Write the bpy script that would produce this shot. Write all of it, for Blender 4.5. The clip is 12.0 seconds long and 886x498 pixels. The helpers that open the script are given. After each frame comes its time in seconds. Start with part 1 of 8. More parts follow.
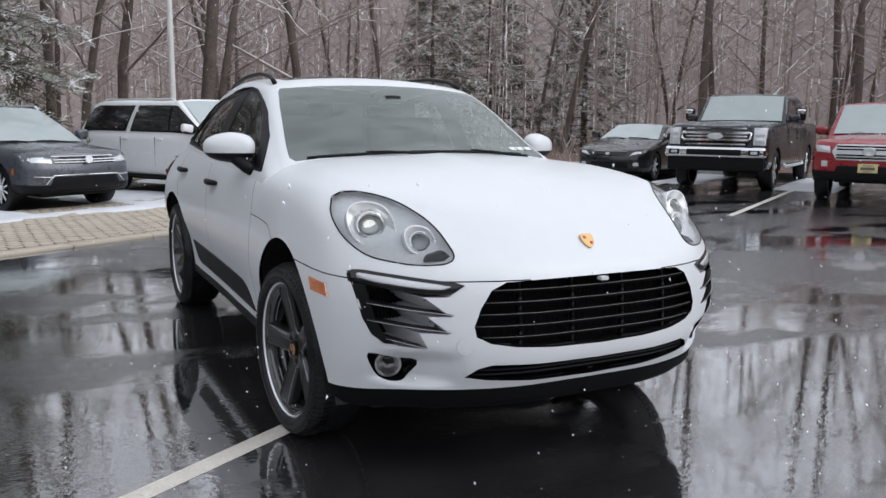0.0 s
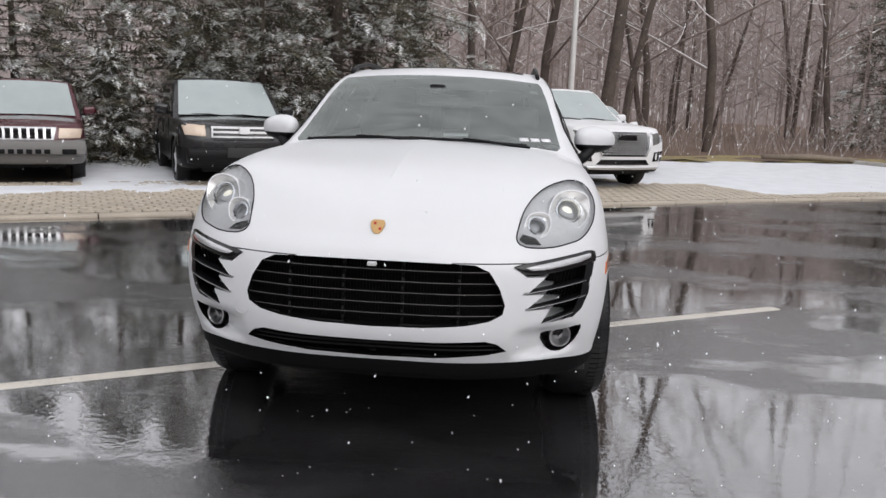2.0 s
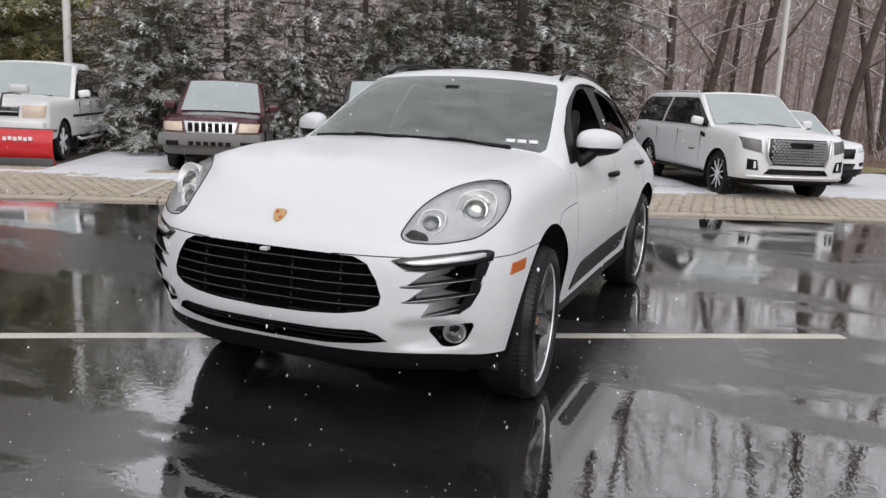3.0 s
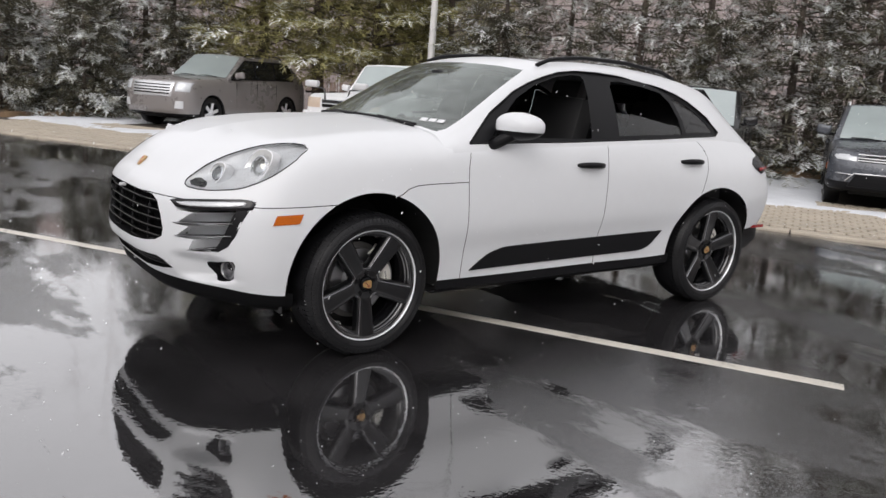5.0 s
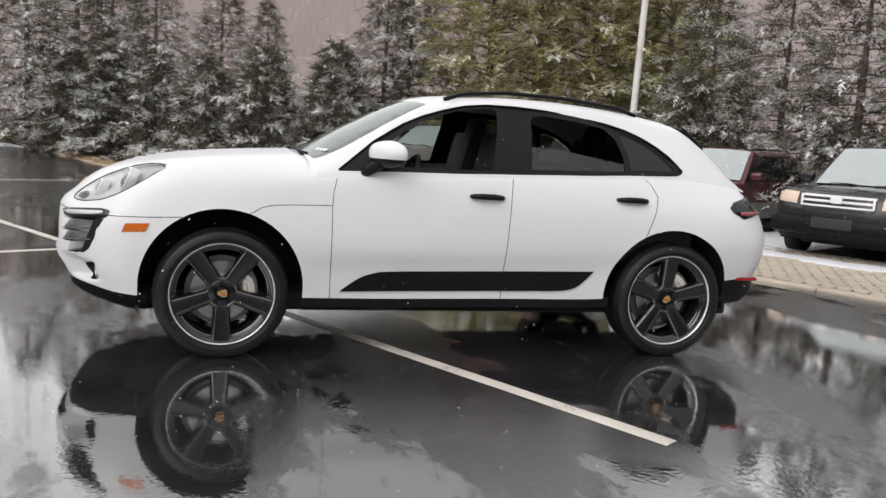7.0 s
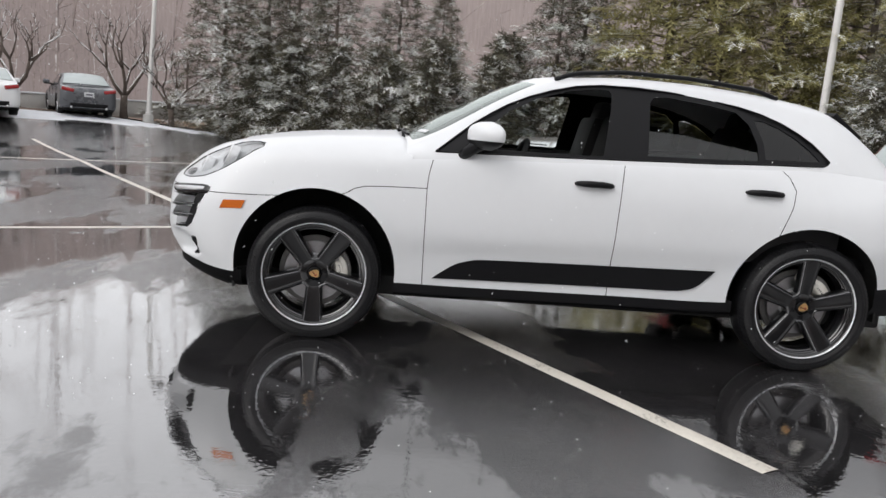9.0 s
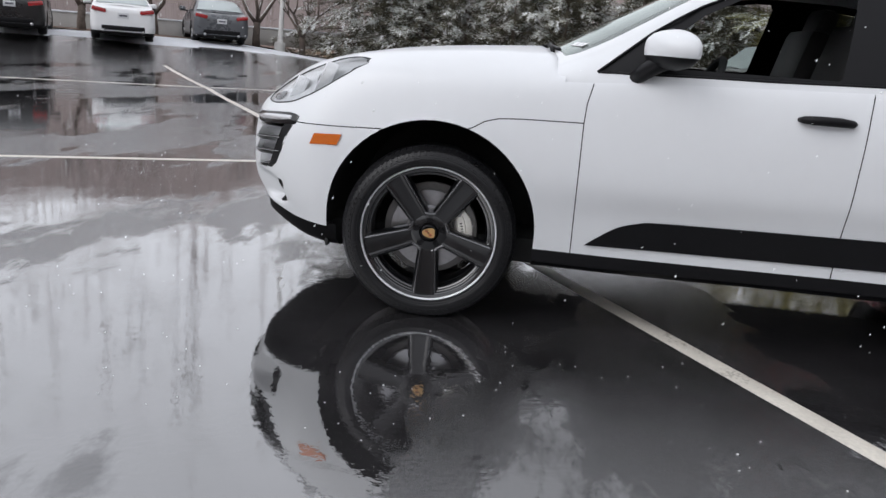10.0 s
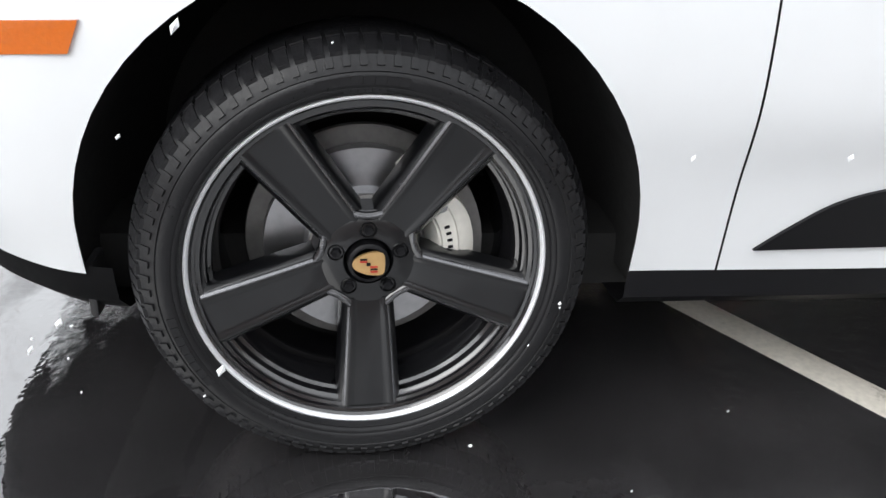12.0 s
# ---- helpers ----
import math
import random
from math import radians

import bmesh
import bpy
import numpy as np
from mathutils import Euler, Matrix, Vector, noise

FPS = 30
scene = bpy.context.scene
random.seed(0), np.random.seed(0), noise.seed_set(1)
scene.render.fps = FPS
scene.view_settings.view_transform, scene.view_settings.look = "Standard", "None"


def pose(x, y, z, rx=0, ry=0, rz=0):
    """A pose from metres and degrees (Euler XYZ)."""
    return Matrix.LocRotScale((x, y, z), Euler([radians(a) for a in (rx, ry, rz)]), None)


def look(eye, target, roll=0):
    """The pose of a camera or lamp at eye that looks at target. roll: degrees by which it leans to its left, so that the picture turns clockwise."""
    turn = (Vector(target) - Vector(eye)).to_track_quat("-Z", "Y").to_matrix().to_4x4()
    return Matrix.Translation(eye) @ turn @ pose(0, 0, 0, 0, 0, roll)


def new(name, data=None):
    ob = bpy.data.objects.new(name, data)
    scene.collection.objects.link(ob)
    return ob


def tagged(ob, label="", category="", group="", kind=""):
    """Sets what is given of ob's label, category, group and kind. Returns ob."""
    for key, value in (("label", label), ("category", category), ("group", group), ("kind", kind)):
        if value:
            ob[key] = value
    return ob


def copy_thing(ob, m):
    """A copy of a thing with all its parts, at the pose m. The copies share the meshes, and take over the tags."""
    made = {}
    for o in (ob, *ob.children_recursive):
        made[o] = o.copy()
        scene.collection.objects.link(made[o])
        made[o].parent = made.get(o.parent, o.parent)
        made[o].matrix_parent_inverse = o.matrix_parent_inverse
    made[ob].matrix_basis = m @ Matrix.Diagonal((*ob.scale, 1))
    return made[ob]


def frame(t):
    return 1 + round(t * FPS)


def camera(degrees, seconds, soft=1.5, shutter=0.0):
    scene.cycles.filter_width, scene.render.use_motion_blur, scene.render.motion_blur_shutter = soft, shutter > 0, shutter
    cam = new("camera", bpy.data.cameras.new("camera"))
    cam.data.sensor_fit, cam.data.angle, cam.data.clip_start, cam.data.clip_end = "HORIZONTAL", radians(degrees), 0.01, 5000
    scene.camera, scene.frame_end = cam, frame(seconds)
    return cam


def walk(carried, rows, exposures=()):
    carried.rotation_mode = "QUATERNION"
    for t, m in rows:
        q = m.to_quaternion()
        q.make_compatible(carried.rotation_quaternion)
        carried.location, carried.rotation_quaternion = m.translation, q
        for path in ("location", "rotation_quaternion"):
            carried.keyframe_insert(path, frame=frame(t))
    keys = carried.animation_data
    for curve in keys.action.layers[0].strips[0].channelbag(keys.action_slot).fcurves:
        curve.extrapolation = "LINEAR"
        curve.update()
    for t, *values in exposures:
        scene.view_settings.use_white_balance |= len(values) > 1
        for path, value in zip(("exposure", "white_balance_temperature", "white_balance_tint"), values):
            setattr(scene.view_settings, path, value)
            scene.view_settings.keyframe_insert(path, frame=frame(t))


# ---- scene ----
cam = camera(57.4, 12.0, soft=1.5)
PATH = [
    (0, (-1.862, -4.738, 1.344), (-0.967, -2.977, 1.035), 0.6),
    (0.5, (-1.358, -5.043, 1.37), (-0.689, -3.186, 1.049), 0.7),
    (1, (-0.777, -5.193, 1.368), (-0.373, -3.263, 1.033), 1.2),
    (1.5, (-0.102, -5.348, 1.388), (-0.01, -3.381, 1.039), 1.6),
    (2, (0.57, -5.338, 1.393), (0.37, -3.381, 1.035), 2.1),
    (2.5, (1.237, -5.298, 1.421), (0.765, -3.389, 1.055), 2.4),
    (3, (1.905, -5.118, 1.434), (1.162, -3.299, 1.059), 2.7),
    (3.5, (2.565, -4.868, 1.426), (1.57, -3.177, 1.042), 3.0),
    (5.5, (4.872, -2.884, 1.416), (3.156, -1.928, 1.04), 3.9),
    (6, (5.214, -2.274, 1.349), (3.398, -1.502, 1.025), 3.7),
    (6.5, (5.433, -1.715, 1.312), (3.552, -1.102, 1.022), 3.7),
    (8.5, (5.669, -0.927, 1.26), (3.699, -0.701, 1.005), 3.9),
    (9, (5.391, -0.832, 1.25), (3.415, -0.767, 0.946), 4.4),
    (9.5, (4.886, -0.81, 1.219), (2.924, -0.919, 0.847), 4.8),
    (10, (4.255, -0.919, 1.151), (2.33, -1.154, 0.665), 4.7),
    (10.5, (3.649, -1.12, 1.052), (1.763, -1.379, 0.438), 3.9),
    (11, (3.072, -1.278, 0.919), (1.2, -1.455, 0.236), 2.7),
    (11.5, (2.525, -1.417, 0.993), (0.713, -1.428, 0.147), 2.4),
    (12, (2.101, -1.413, 0.96), (0.301, -1.207, 0.113), 2.6),
]
walk(cam, [(t, look(eye, target, roll)) for t, eye, target, roll in PATH], exposures=[(0, 0.52, 6150, 11), (1.5, 0.48, 6550, 13), (3.5, 0.40, 6550, 13), (6.5, 0.69, 6750, 13), (8.5, 0.70, 6700, 11), (9.5, 0.60, 6450, 11), (10.5, 0.53, 6250, 13), (11, 0.87, 6550, 12), (12, 1.36, 6450, 9)])

# ---- light: an overcast winter sky ----
world = bpy.data.worlds.new("overcast_sky")
scene.world = world
world.use_nodes = True
wn, wl = world.node_tree.nodes, world.node_tree.links
sky = wn.new("ShaderNodeTexSky")
sky.sky_type, sky.sun_disc = "NISHITA", False
sky.sun_elevation, sky.sun_rotation = radians(40), radians(140)
sky.air_density, sky.dust_density, sky.ozone_density = 1.0, 1.0, 1.0
grey = wn.new("ShaderNodeHueSaturation")
grey.inputs["Saturation"].default_value = 0.22
wl.new(sky.outputs[0], grey.inputs["Color"])
cloud = wn.new("ShaderNodeMix")
cloud.data_type = "RGBA"
cloud.inputs["Factor"].default_value = 0.6
cloud.inputs[7].default_value = (6.0, 6.05, 6.2, 1)
wl.new(grey.outputs[0], cloud.inputs[6])
wl.new(cloud.outputs[2], wn["Background"].inputs["Color"])
wn["Background"].inputs["Strength"].default_value = 0.15
sun_data = bpy.data.lights.new("sun", "SUN")
sun_data.energy, sun_data.angle, sun_data.color = 0.65, radians(50), (1.0, 0.98, 0.95)
sun = new("sun", sun_data)
sun.matrix_world = look((5, -6, 6.6), (0, 0, 0))

# ---- materials ----
MATS = {}


def material(name, colour, rough=0.5, metal=0.0, coat=0.0, vary=0.12, scale=6.0, fine=60.0, bump=0.0, spec=0.5, per_object=0.0, rough_vary=0.1, emit=None):
    """A surface with grain at two scales in colour, roughness and relief."""
    m = bpy.data.materials.new(name)
    m.use_nodes = True
    n, l = m.node_tree.nodes, m.node_tree.links
    b = n["Principled BSDF"]
    b.inputs["Metallic"].default_value = metal
    b.inputs["Coat Weight"].default_value = coat
    b.inputs["Coat Roughness"].default_value = 0.04
    b.inputs["Specular IOR Level"].default_value = spec
    geo = n.new("ShaderNodeTexCoord")
    big, small = n.new("ShaderNodeTexNoise"), n.new("ShaderNodeTexNoise")
    big.inputs["Scale"].default_value, small.inputs["Scale"].default_value = scale, fine
    big.inputs["Detail"].default_value = small.inputs["Detail"].default_value = 5
    for t in (big, small):
        l.new(geo.outputs["Object"], t.inputs["Vector"])
    add = n.new("ShaderNodeMath")
    add.operation = "ADD"
    l.new(big.outputs["Fac"], add.inputs[0])
    l.new(small.outputs["Fac"], add.inputs[1])
    value = add.outputs[0]
    if per_object:
        info, mul, plus = n.new("ShaderNodeObjectInfo"), n.new("ShaderNodeMath"), n.new("ShaderNodeMath")
        mul.operation, plus.operation = "MULTIPLY_ADD", "ADD"
        mul.inputs[1].default_value, mul.inputs[2].default_value = 2 * per_object, -per_object
        l.new(info.outputs["Random"], mul.inputs[0])
        l.new(value, plus.inputs[0])
        l.new(mul.outputs[0], plus.inputs[1])
        value = plus.outputs[0]
    ramp = n.new("ShaderNodeMapRange")
    ramp.inputs["From Min"].default_value, ramp.inputs["From Max"].default_value = 0.6, 1.4
    ramp.inputs["To Min"].default_value, ramp.inputs["To Max"].default_value = 1 - vary, 1 + vary
    l.new(value, ramp.inputs["Value"])
    tint = n.new("ShaderNodeMix")
    tint.data_type, tint.blend_type = "RGBA", "MULTIPLY"
    tint.inputs["Factor"].default_value = 1.0
    tint.inputs[6].default_value = (*colour, 1)
    l.new(ramp.outputs[0], tint.inputs[7])
    l.new(tint.outputs[2], b.inputs["Base Color"])
    rr = n.new("ShaderNodeMapRange")
    rr.inputs["From Min"].default_value, rr.inputs["From Max"].default_value = 0.6, 1.4
    rr.inputs["To Min"].default_value, rr.inputs["To Max"].default_value = max(0.0, rough * (1 - rough_vary)), min(1.0, rough * (1 + rough_vary))
    l.new(value, rr.inputs["Value"])
    l.new(rr.outputs[0], b.inputs["Roughness"])
    if bump:
        bp = n.new("ShaderNodeBump")
        bp.inputs["Strength"].default_value, bp.inputs["Distance"].default_value = 1.0, bump
        l.new(small.outputs["Fac"], bp.inputs["Height"])
        l.new(bp.outputs[0], b.inputs["Normal"])
    if emit:
        b.inputs["Emission Color"].default_value = (*emit[:3], 1)
        b.inputs["Emission Strength"].default_value = emit[3]
    MATS[name] = m
    return m


def glass(name, tint=(0.5, 0.55, 0.55), ior=1.5, rough=0.0, haze=0.0, sheen=(0.95, 0.95, 0.95)):
    """A thin pane: mirror by Fresnel over a tinted view through, with a little dirt."""
    m = bpy.data.materials.new(name)
    m.use_nodes = True
    n, l = m.node_tree.nodes, m.node_tree.links
    n.remove(n["Principled BSDF"])
    out = n["Material Output"]
    see, gloss, mix, fr = n.new("ShaderNodeBsdfTransparent"), n.new("ShaderNodeBsdfGlossy"), n.new("ShaderNodeMixShader"), n.new("ShaderNodeFresnel")
    see.inputs["Color"].default_value = (*tint, 1)
    gloss.inputs["Roughness"].default_value = rough
    gloss.inputs["Color"].default_value = (*sheen, 1)
    fr.inputs["IOR"].default_value = ior
    l.new(fr.outputs[0], mix.inputs[0])
    if haze:
        dirt, mix2, tex = n.new("ShaderNodeBsdfDiffuse"), n.new("ShaderNodeMixShader"), n.new("ShaderNodeTexNoise")
        dirt.inputs["Color"].default_value = (0.62, 0.66, 0.65, 1)
        tex.inputs["Scale"].default_value = 9.0
        mul = n.new("ShaderNodeMath")
        mul.operation = "MULTIPLY"
        mul.inputs[1].default_value = haze * 2
        l.new(tex.outputs["Fac"], mul.inputs[0])
        l.new(mul.outputs[0], mix2.inputs[0])
        l.new(see.outputs[0], mix2.inputs[1])
        l.new(dirt.outputs[0], mix2.inputs[2])
        l.new(mix2.outputs[0], mix.inputs[1])
    else:
        l.new(see.outputs[0], mix.inputs[1])
    l.new(gloss.outputs[0], mix.inputs[2])
    l.new(mix.outputs[0], out.inputs["Surface"])
    MATS[name] = m
    return m


def wet_asphalt():
    """Dark asphalt under a film of water: still puddles that mirror, and rougher damp patches between them."""
    m = bpy.data.materials.new("wet_asphalt")
    m.use_nodes = True
    n, l = m.node_tree.nodes, m.node_tree.links
    b = n["Principled BSDF"]
    co = n.new("ShaderNodeNewGeometry").outputs["Position"]

    def tex(scale, detail, stretch=None, rough=0.55):
        t = n.new("ShaderNodeTexNoise")
        t.inputs["Scale"].default_value, t.inputs["Detail"].default_value, t.inputs["Roughness"].default_value = scale, detail, rough
        if stretch:
            mp = n.new("ShaderNodeMapping")
            mp.inputs["Scale"].default_value = stretch
            mp.inputs["Rotation"].default_value = (0, 0, radians(-30.5))
            l.new(co, mp.inputs["Vector"])
            l.new(mp.outputs[0], t.inputs["Vector"])
        else:
            l.new(co, t.inputs["Vector"])
        return t.outputs["Fac"]

    def rng(v, a, c, lo, hi):
        r = n.new("ShaderNodeMapRange")
        for k, x in zip(("From Min", "From Max", "To Min", "To Max"), (a, c, lo, hi)):
            r.inputs[k].default_value = x
        l.new(v, r.inputs["Value"])
        return r.outputs[0]

    pools = tex(0.45, 11, (0.7, 1.6, 1), 0.66)
    # The rising end of the lot drains better and holds less standing water.
    along, drained = n.new("ShaderNodeVectorMath"), n.new("ShaderNodeMath")
    along.operation, drained.operation = "DOT_PRODUCT", "ADD"
    along.inputs[1].default_value = (math.cos(radians(30.5)), math.sin(radians(30.5)), 0)
    l.new(co, along.inputs[0])
    l.new(pools, drained.inputs[0])
    l.new(rng(along.outputs["Value"], -10, -16, 0.0, 0.10), drained.inputs[1])
    crowned = n.new("ShaderNodeMath")
    crowned.operation = "ADD"
    l.new(drained.outputs[0], crowned.inputs[0])
    l.new(rng(along.outputs["Value"], 4, 9, 0.0, 0.05), crowned.inputs[1])
    pools = crowned.outputs[0]
    mask = rng(pools, 0.500, 0.535, 0.0, 1.0)
    grain = tex(260, 3)
    col = n.new("ShaderNodeMix")
    col.data_type = "RGBA"
    col.inputs[6].default_value, col.inputs[7].default_value = (0.005, 0.005, 0.0055, 1), (0.062, 0.059, 0.062, 1)
    l.new(rng(grain, 0.38, 0.72, 0, 1), col.inputs["Factor"])
    patch = n.new("ShaderNodeMix")
    patch.data_type, patch.blend_type = "RGBA", "MULTIPLY"
    patch.inputs["Factor"].default_value = 1.0
    l.new(col.outputs[2], patch.inputs[6])
    l.new(rng(tex(3.1, 6), 0.3, 0.7, 0.55, 1.35), patch.inputs[7])
    l.new(patch.outputs[2], b.inputs["Base Color"])
    l.new(rng(mask, 0, 1, ROUGH_POOL, ROUGH_DAMP), b.inputs["Roughness"])
    b.inputs["IOR"].default_value = 1.85
    l.new(rng(mask, 0, 1, 0.9, 0.55), b.inputs["Specular IOR Level"])
    l.new(rng(mask, 0, 1, 1.0, 0.55), b.inputs["Coat Weight"])
    b.inputs["Coat IOR"].default_value = 2.1
    l.new(rng(mask, 0, 1, ROUGH_POOL, ROUGH_DAMP), b.inputs["Coat Roughness"])
    b1, b2 = n.new("ShaderNodeBump"), n.new("ShaderNodeBump")
    b1.inputs["Distance"].default_value = 0.0016
    l.new(rng(mask, 0, 1, 0.015, 0.75), b1.inputs["Strength"])
    l.new(tex(110, 5, None, 0.65), b1.inputs["Height"])
    b2.inputs["Distance"].default_value = 0.0035
    l.new(rng(pools, 0.44, 0.58, 0.07, 0.42), b2.inputs["Strength"])
    l.new(tex(34, 2, None, 0.5), b2.inputs["Height"])
    l.new(b1.outputs[0], b2.inputs["Normal"])
    l.new(b2.outputs[0], b.inputs["Normal"])
    l.new(b2.outputs[0], b.inputs["Coat Normal"])
    MATS["wet_asphalt"] = m


ROUGH_POOL, ROUGH_DAMP = 0.012, 0.19
wet_asphalt()
material("car_white", (0.68, 0.695, 0.71), 0.42, coat=0.30, vary=0.015, scale=2, fine=14)
material("satin_black", (0.005, 0.005, 0.006), 0.42, vary=0.2, spec=0.2)
material("gloss_black", (0.006, 0.006, 0.007), 0.10, vary=0.1)
material("black_plastic", (0.02, 0.02, 0.021), 0.55, vary=0.2, bump=0.0004, fine=300)
material("rubber", (0.008, 0.008, 0.009), 0.40, spec=0.32, vary=0.25, scale=9, fine=120, bump=0.0006, rough_vary=0.5)
material("rim_black", (0.005, 0.0052, 0.006), 0.30, vary=0.25, spec=0.25, bump=0.00012, fine=400, coat=0.5)
rim = MATS["rim_black"].node_tree.nodes["Principled BSDF"]
rim.inputs["Coat Weight"].default_value, rim.inputs["Coat IOR"].default_value, rim.inputs["Coat Roughness"].default_value = 0.85, 1.5, 0.08
material("machined", (0.84, 0.85, 0.87), 0.42, metal=0.45, vary=0.06)
material("chrome", (0.75, 0.76, 0.78), 0.08, metal=1.0, vary=0.04)
material("steel", (0.42, 0.42, 0.43), 0.35, metal=1.0, vary=0.15)
material("caliper_silver", (0.74, 0.72, 0.66), 0.34, metal=0.3, vary=0.1)
material("crest_gold", (0.58, 0.37, 0.16), 0.30, metal=0.5, vary=0.1)
material("crest_red", (0.45, 0.03, 0.02), 0.3, vary=0.1)
# Highlights on the black spokes' edges, given by a paler metal.
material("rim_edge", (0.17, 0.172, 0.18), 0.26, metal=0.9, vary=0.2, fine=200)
material("rim_gloss", (0.006, 0.006, 0.007), 0.14, vary=0.25, spec=0.9, coat=0.8)
material("amber", (0.52, 0.115, 0.006), 0.12, coat=1.0, vary=0.1, fine=150, bump=0.0006)
material("red_lens", (0.30, 0.01, 0.012), 0.12, coat=1.0, vary=0.1)
material("lamp_silver", (0.88, 0.88, 0.86), 0.20, metal=0.45, vary=0.1)
material("lamp_housing", (0.60, 0.61, 0.62), 0.40, metal=0.2, vary=0.12)
material("lamp_grey", (0.60, 0.61, 0.62), 0.35, metal=0.1, vary=0.1)
material("lamp_glow", (0.9, 0.88, 0.78), 0.3, emit=(1.0, 0.95, 0.80, 0.4))
material("lamp_white", (0.85, 0.86, 0.88), 0.25, vary=0.04)
material("caliper_dark", (0.16, 0.155, 0.15), 0.45, metal=0.5, vary=0.25)
material("cabin_dark", (0.018, 0.018, 0.019), 0.6, vary=0.2, fine=200, bump=0.0005)
material("liner_dark", (0.008, 0.008, 0.008), 0.8, vary=0.2)
glass("windscreen_glass", (0.42, 0.48, 0.46), 1.75, 0.01, haze=0.14, sheen=(0.85, 0.92, 0.88))
glass("tinted_glass", (0.05, 0.055, 0.055), 1.48, 0.0)
glass("door_glass", (0.25, 0.28, 0.28), 1.48, 0.0, haze=0.02)
glass("lens_glass", (0.90, 0.91, 0.92), 1.42, 0.0)
glass("headlamp_glass", (0.95, 0.96, 0.97), 1.42, 0.0, haze=0.012)
glass("clear_door_glass", (0.72, 0.76, 0.75), 1.45, 0.0, haze=0.02)
material("valance_black", (0.004, 0.004, 0.0045), 0.7, spec=0.1, vary=0.2)
material("strip_grey", (0.55, 0.56, 0.57), 0.25, metal=0.5, vary=0.2, fine=120, bump=0.001, coat=1.0)
material("trim_bright", (0.74, 0.75, 0.76), 0.25, metal=0.65, vary=0.06, coat=0.6)

# ---- mesh tools ----
def finish(name, me, mat, parent=None, label="", smooth=True):
    for m in mat if isinstance(mat, (list, tuple)) else [mat]:
        me.materials.append(MATS[m])
    me.polygons.foreach_set("use_smooth", [smooth] * len(me.polygons))
    ob = new(name, me)
    if parent:
        ob.parent = parent
    if label:
        ob["label"] = label
    return ob


def part(name, bm, mat, parent=None, label="", smooth=True, sharp=40):
    """One bmesh as one mesh object under a thing or a part."""
    if smooth and sharp:
        for e in bm.edges:
            if len(e.link_faces) == 2 and e.calc_face_angle(0) > radians(sharp):
                e.smooth = False
    me = bpy.data.meshes.new(name)
    bm.to_mesh(me)
    bm.free()
    return finish(name, me, mat, parent, label, smooth)


def thing(name, label, category, group="", m=None, kind=""):
    ob = tagged(new(name), label, category, group, kind)
    if m is not None:
        ob.matrix_world = m
    return ob


def grid_bm(rows, closed=False):
    """A surface through rows of points."""
    bm = bmesh.new()
    vs = [[bm.verts.new(p) for p in r] for r in rows]
    for a, b in zip(vs, vs[1:]):
        n = len(a)
        for i in range(n if closed else n - 1):
            quad = (a[i], a[(i + 1) % n], b[(i + 1) % n], b[i])
            if len({*quad}) == 4:
                bm.faces.new(quad)
    return bm


def box_into(bm, centre, size, bevel=0.0, turn=None, seg=2):
    m = Matrix.Translation(centre) @ (turn.to_4x4() if turn else Matrix()) @ Matrix.Diagonal((*size, 1))
    made = bmesh.ops.create_cube(bm, size=1, matrix=m)["verts"]
    if bevel:
        edges = list({e for v in made for e in v.link_edges})
        bmesh.ops.bevel(bm, geom=edges, offset=bevel, segments=seg, affect="EDGES", profile=0.6)
    return made


def box(centre, size, bevel=0.0, turn=None, seg=2):
    bm = bmesh.new()
    box_into(bm, centre, size, bevel, turn, seg)
    return bm


def lathe(profile, n=48, axis="x", centre=(0, 0, 0)):
    """Spin (offset along the axis, radius) pairs round an axis."""
    rows = []
    for o, r in profile:
        row = []
        for i in range(n):
            a = 2 * math.pi * i / n
            c, s = r * math.cos(a), r * math.sin(a)
            p = (o, c, s) if axis == "x" else (c, s, o) if axis == "z" else (c, o, s)
            row.append(tuple(p[k] + centre[k] for k in range(3)))
        rows.append(row)
    bm = grid_bm(rows, closed=True)
    bmesh.ops.recalc_face_normals(bm, faces=bm.faces[:])
    return bm


def tube_into(bm, pts, radii, n=8, cap=True):
    """A round bar along points, with a radius at each."""
    pts = [Vector(p) for p in pts]
    if not isinstance(radii, (list, tuple)):
        radii = [radii] * len(pts)
    rings, side = [], None
    for i, p in enumerate(pts):
        d = (pts[min(i + 1, len(pts) - 1)] - pts[max(i - 1, 0)]).normalized()
        if side is None:
            side = d.cross(Vector((0, 0, 1)) if abs(d.z) < 0.9 else Vector((1, 0, 0))).normalized()
        side = (side - d * side.dot(d)).normalized()
        up = d.cross(side)
        rings.append([bm.verts.new(p + radii[i] * (math.cos(2 * math.pi * k / n) * side + math.sin(2 * math.pi * k / n) * up)) for k in range(n)])
    for a, b in zip(rings, rings[1:]):
        for k in range(n):
            bm.faces.new((a[k], a[(k + 1) % n], b[(k + 1) % n], b[k]))
    if cap and n > 2:
        bm.faces.new(rings[0][::-1])
        bm.faces.new(rings[-1])
    return bm


def tube(pts, radii, n=8):
    return tube_into(bmesh.new(), pts, radii, n)


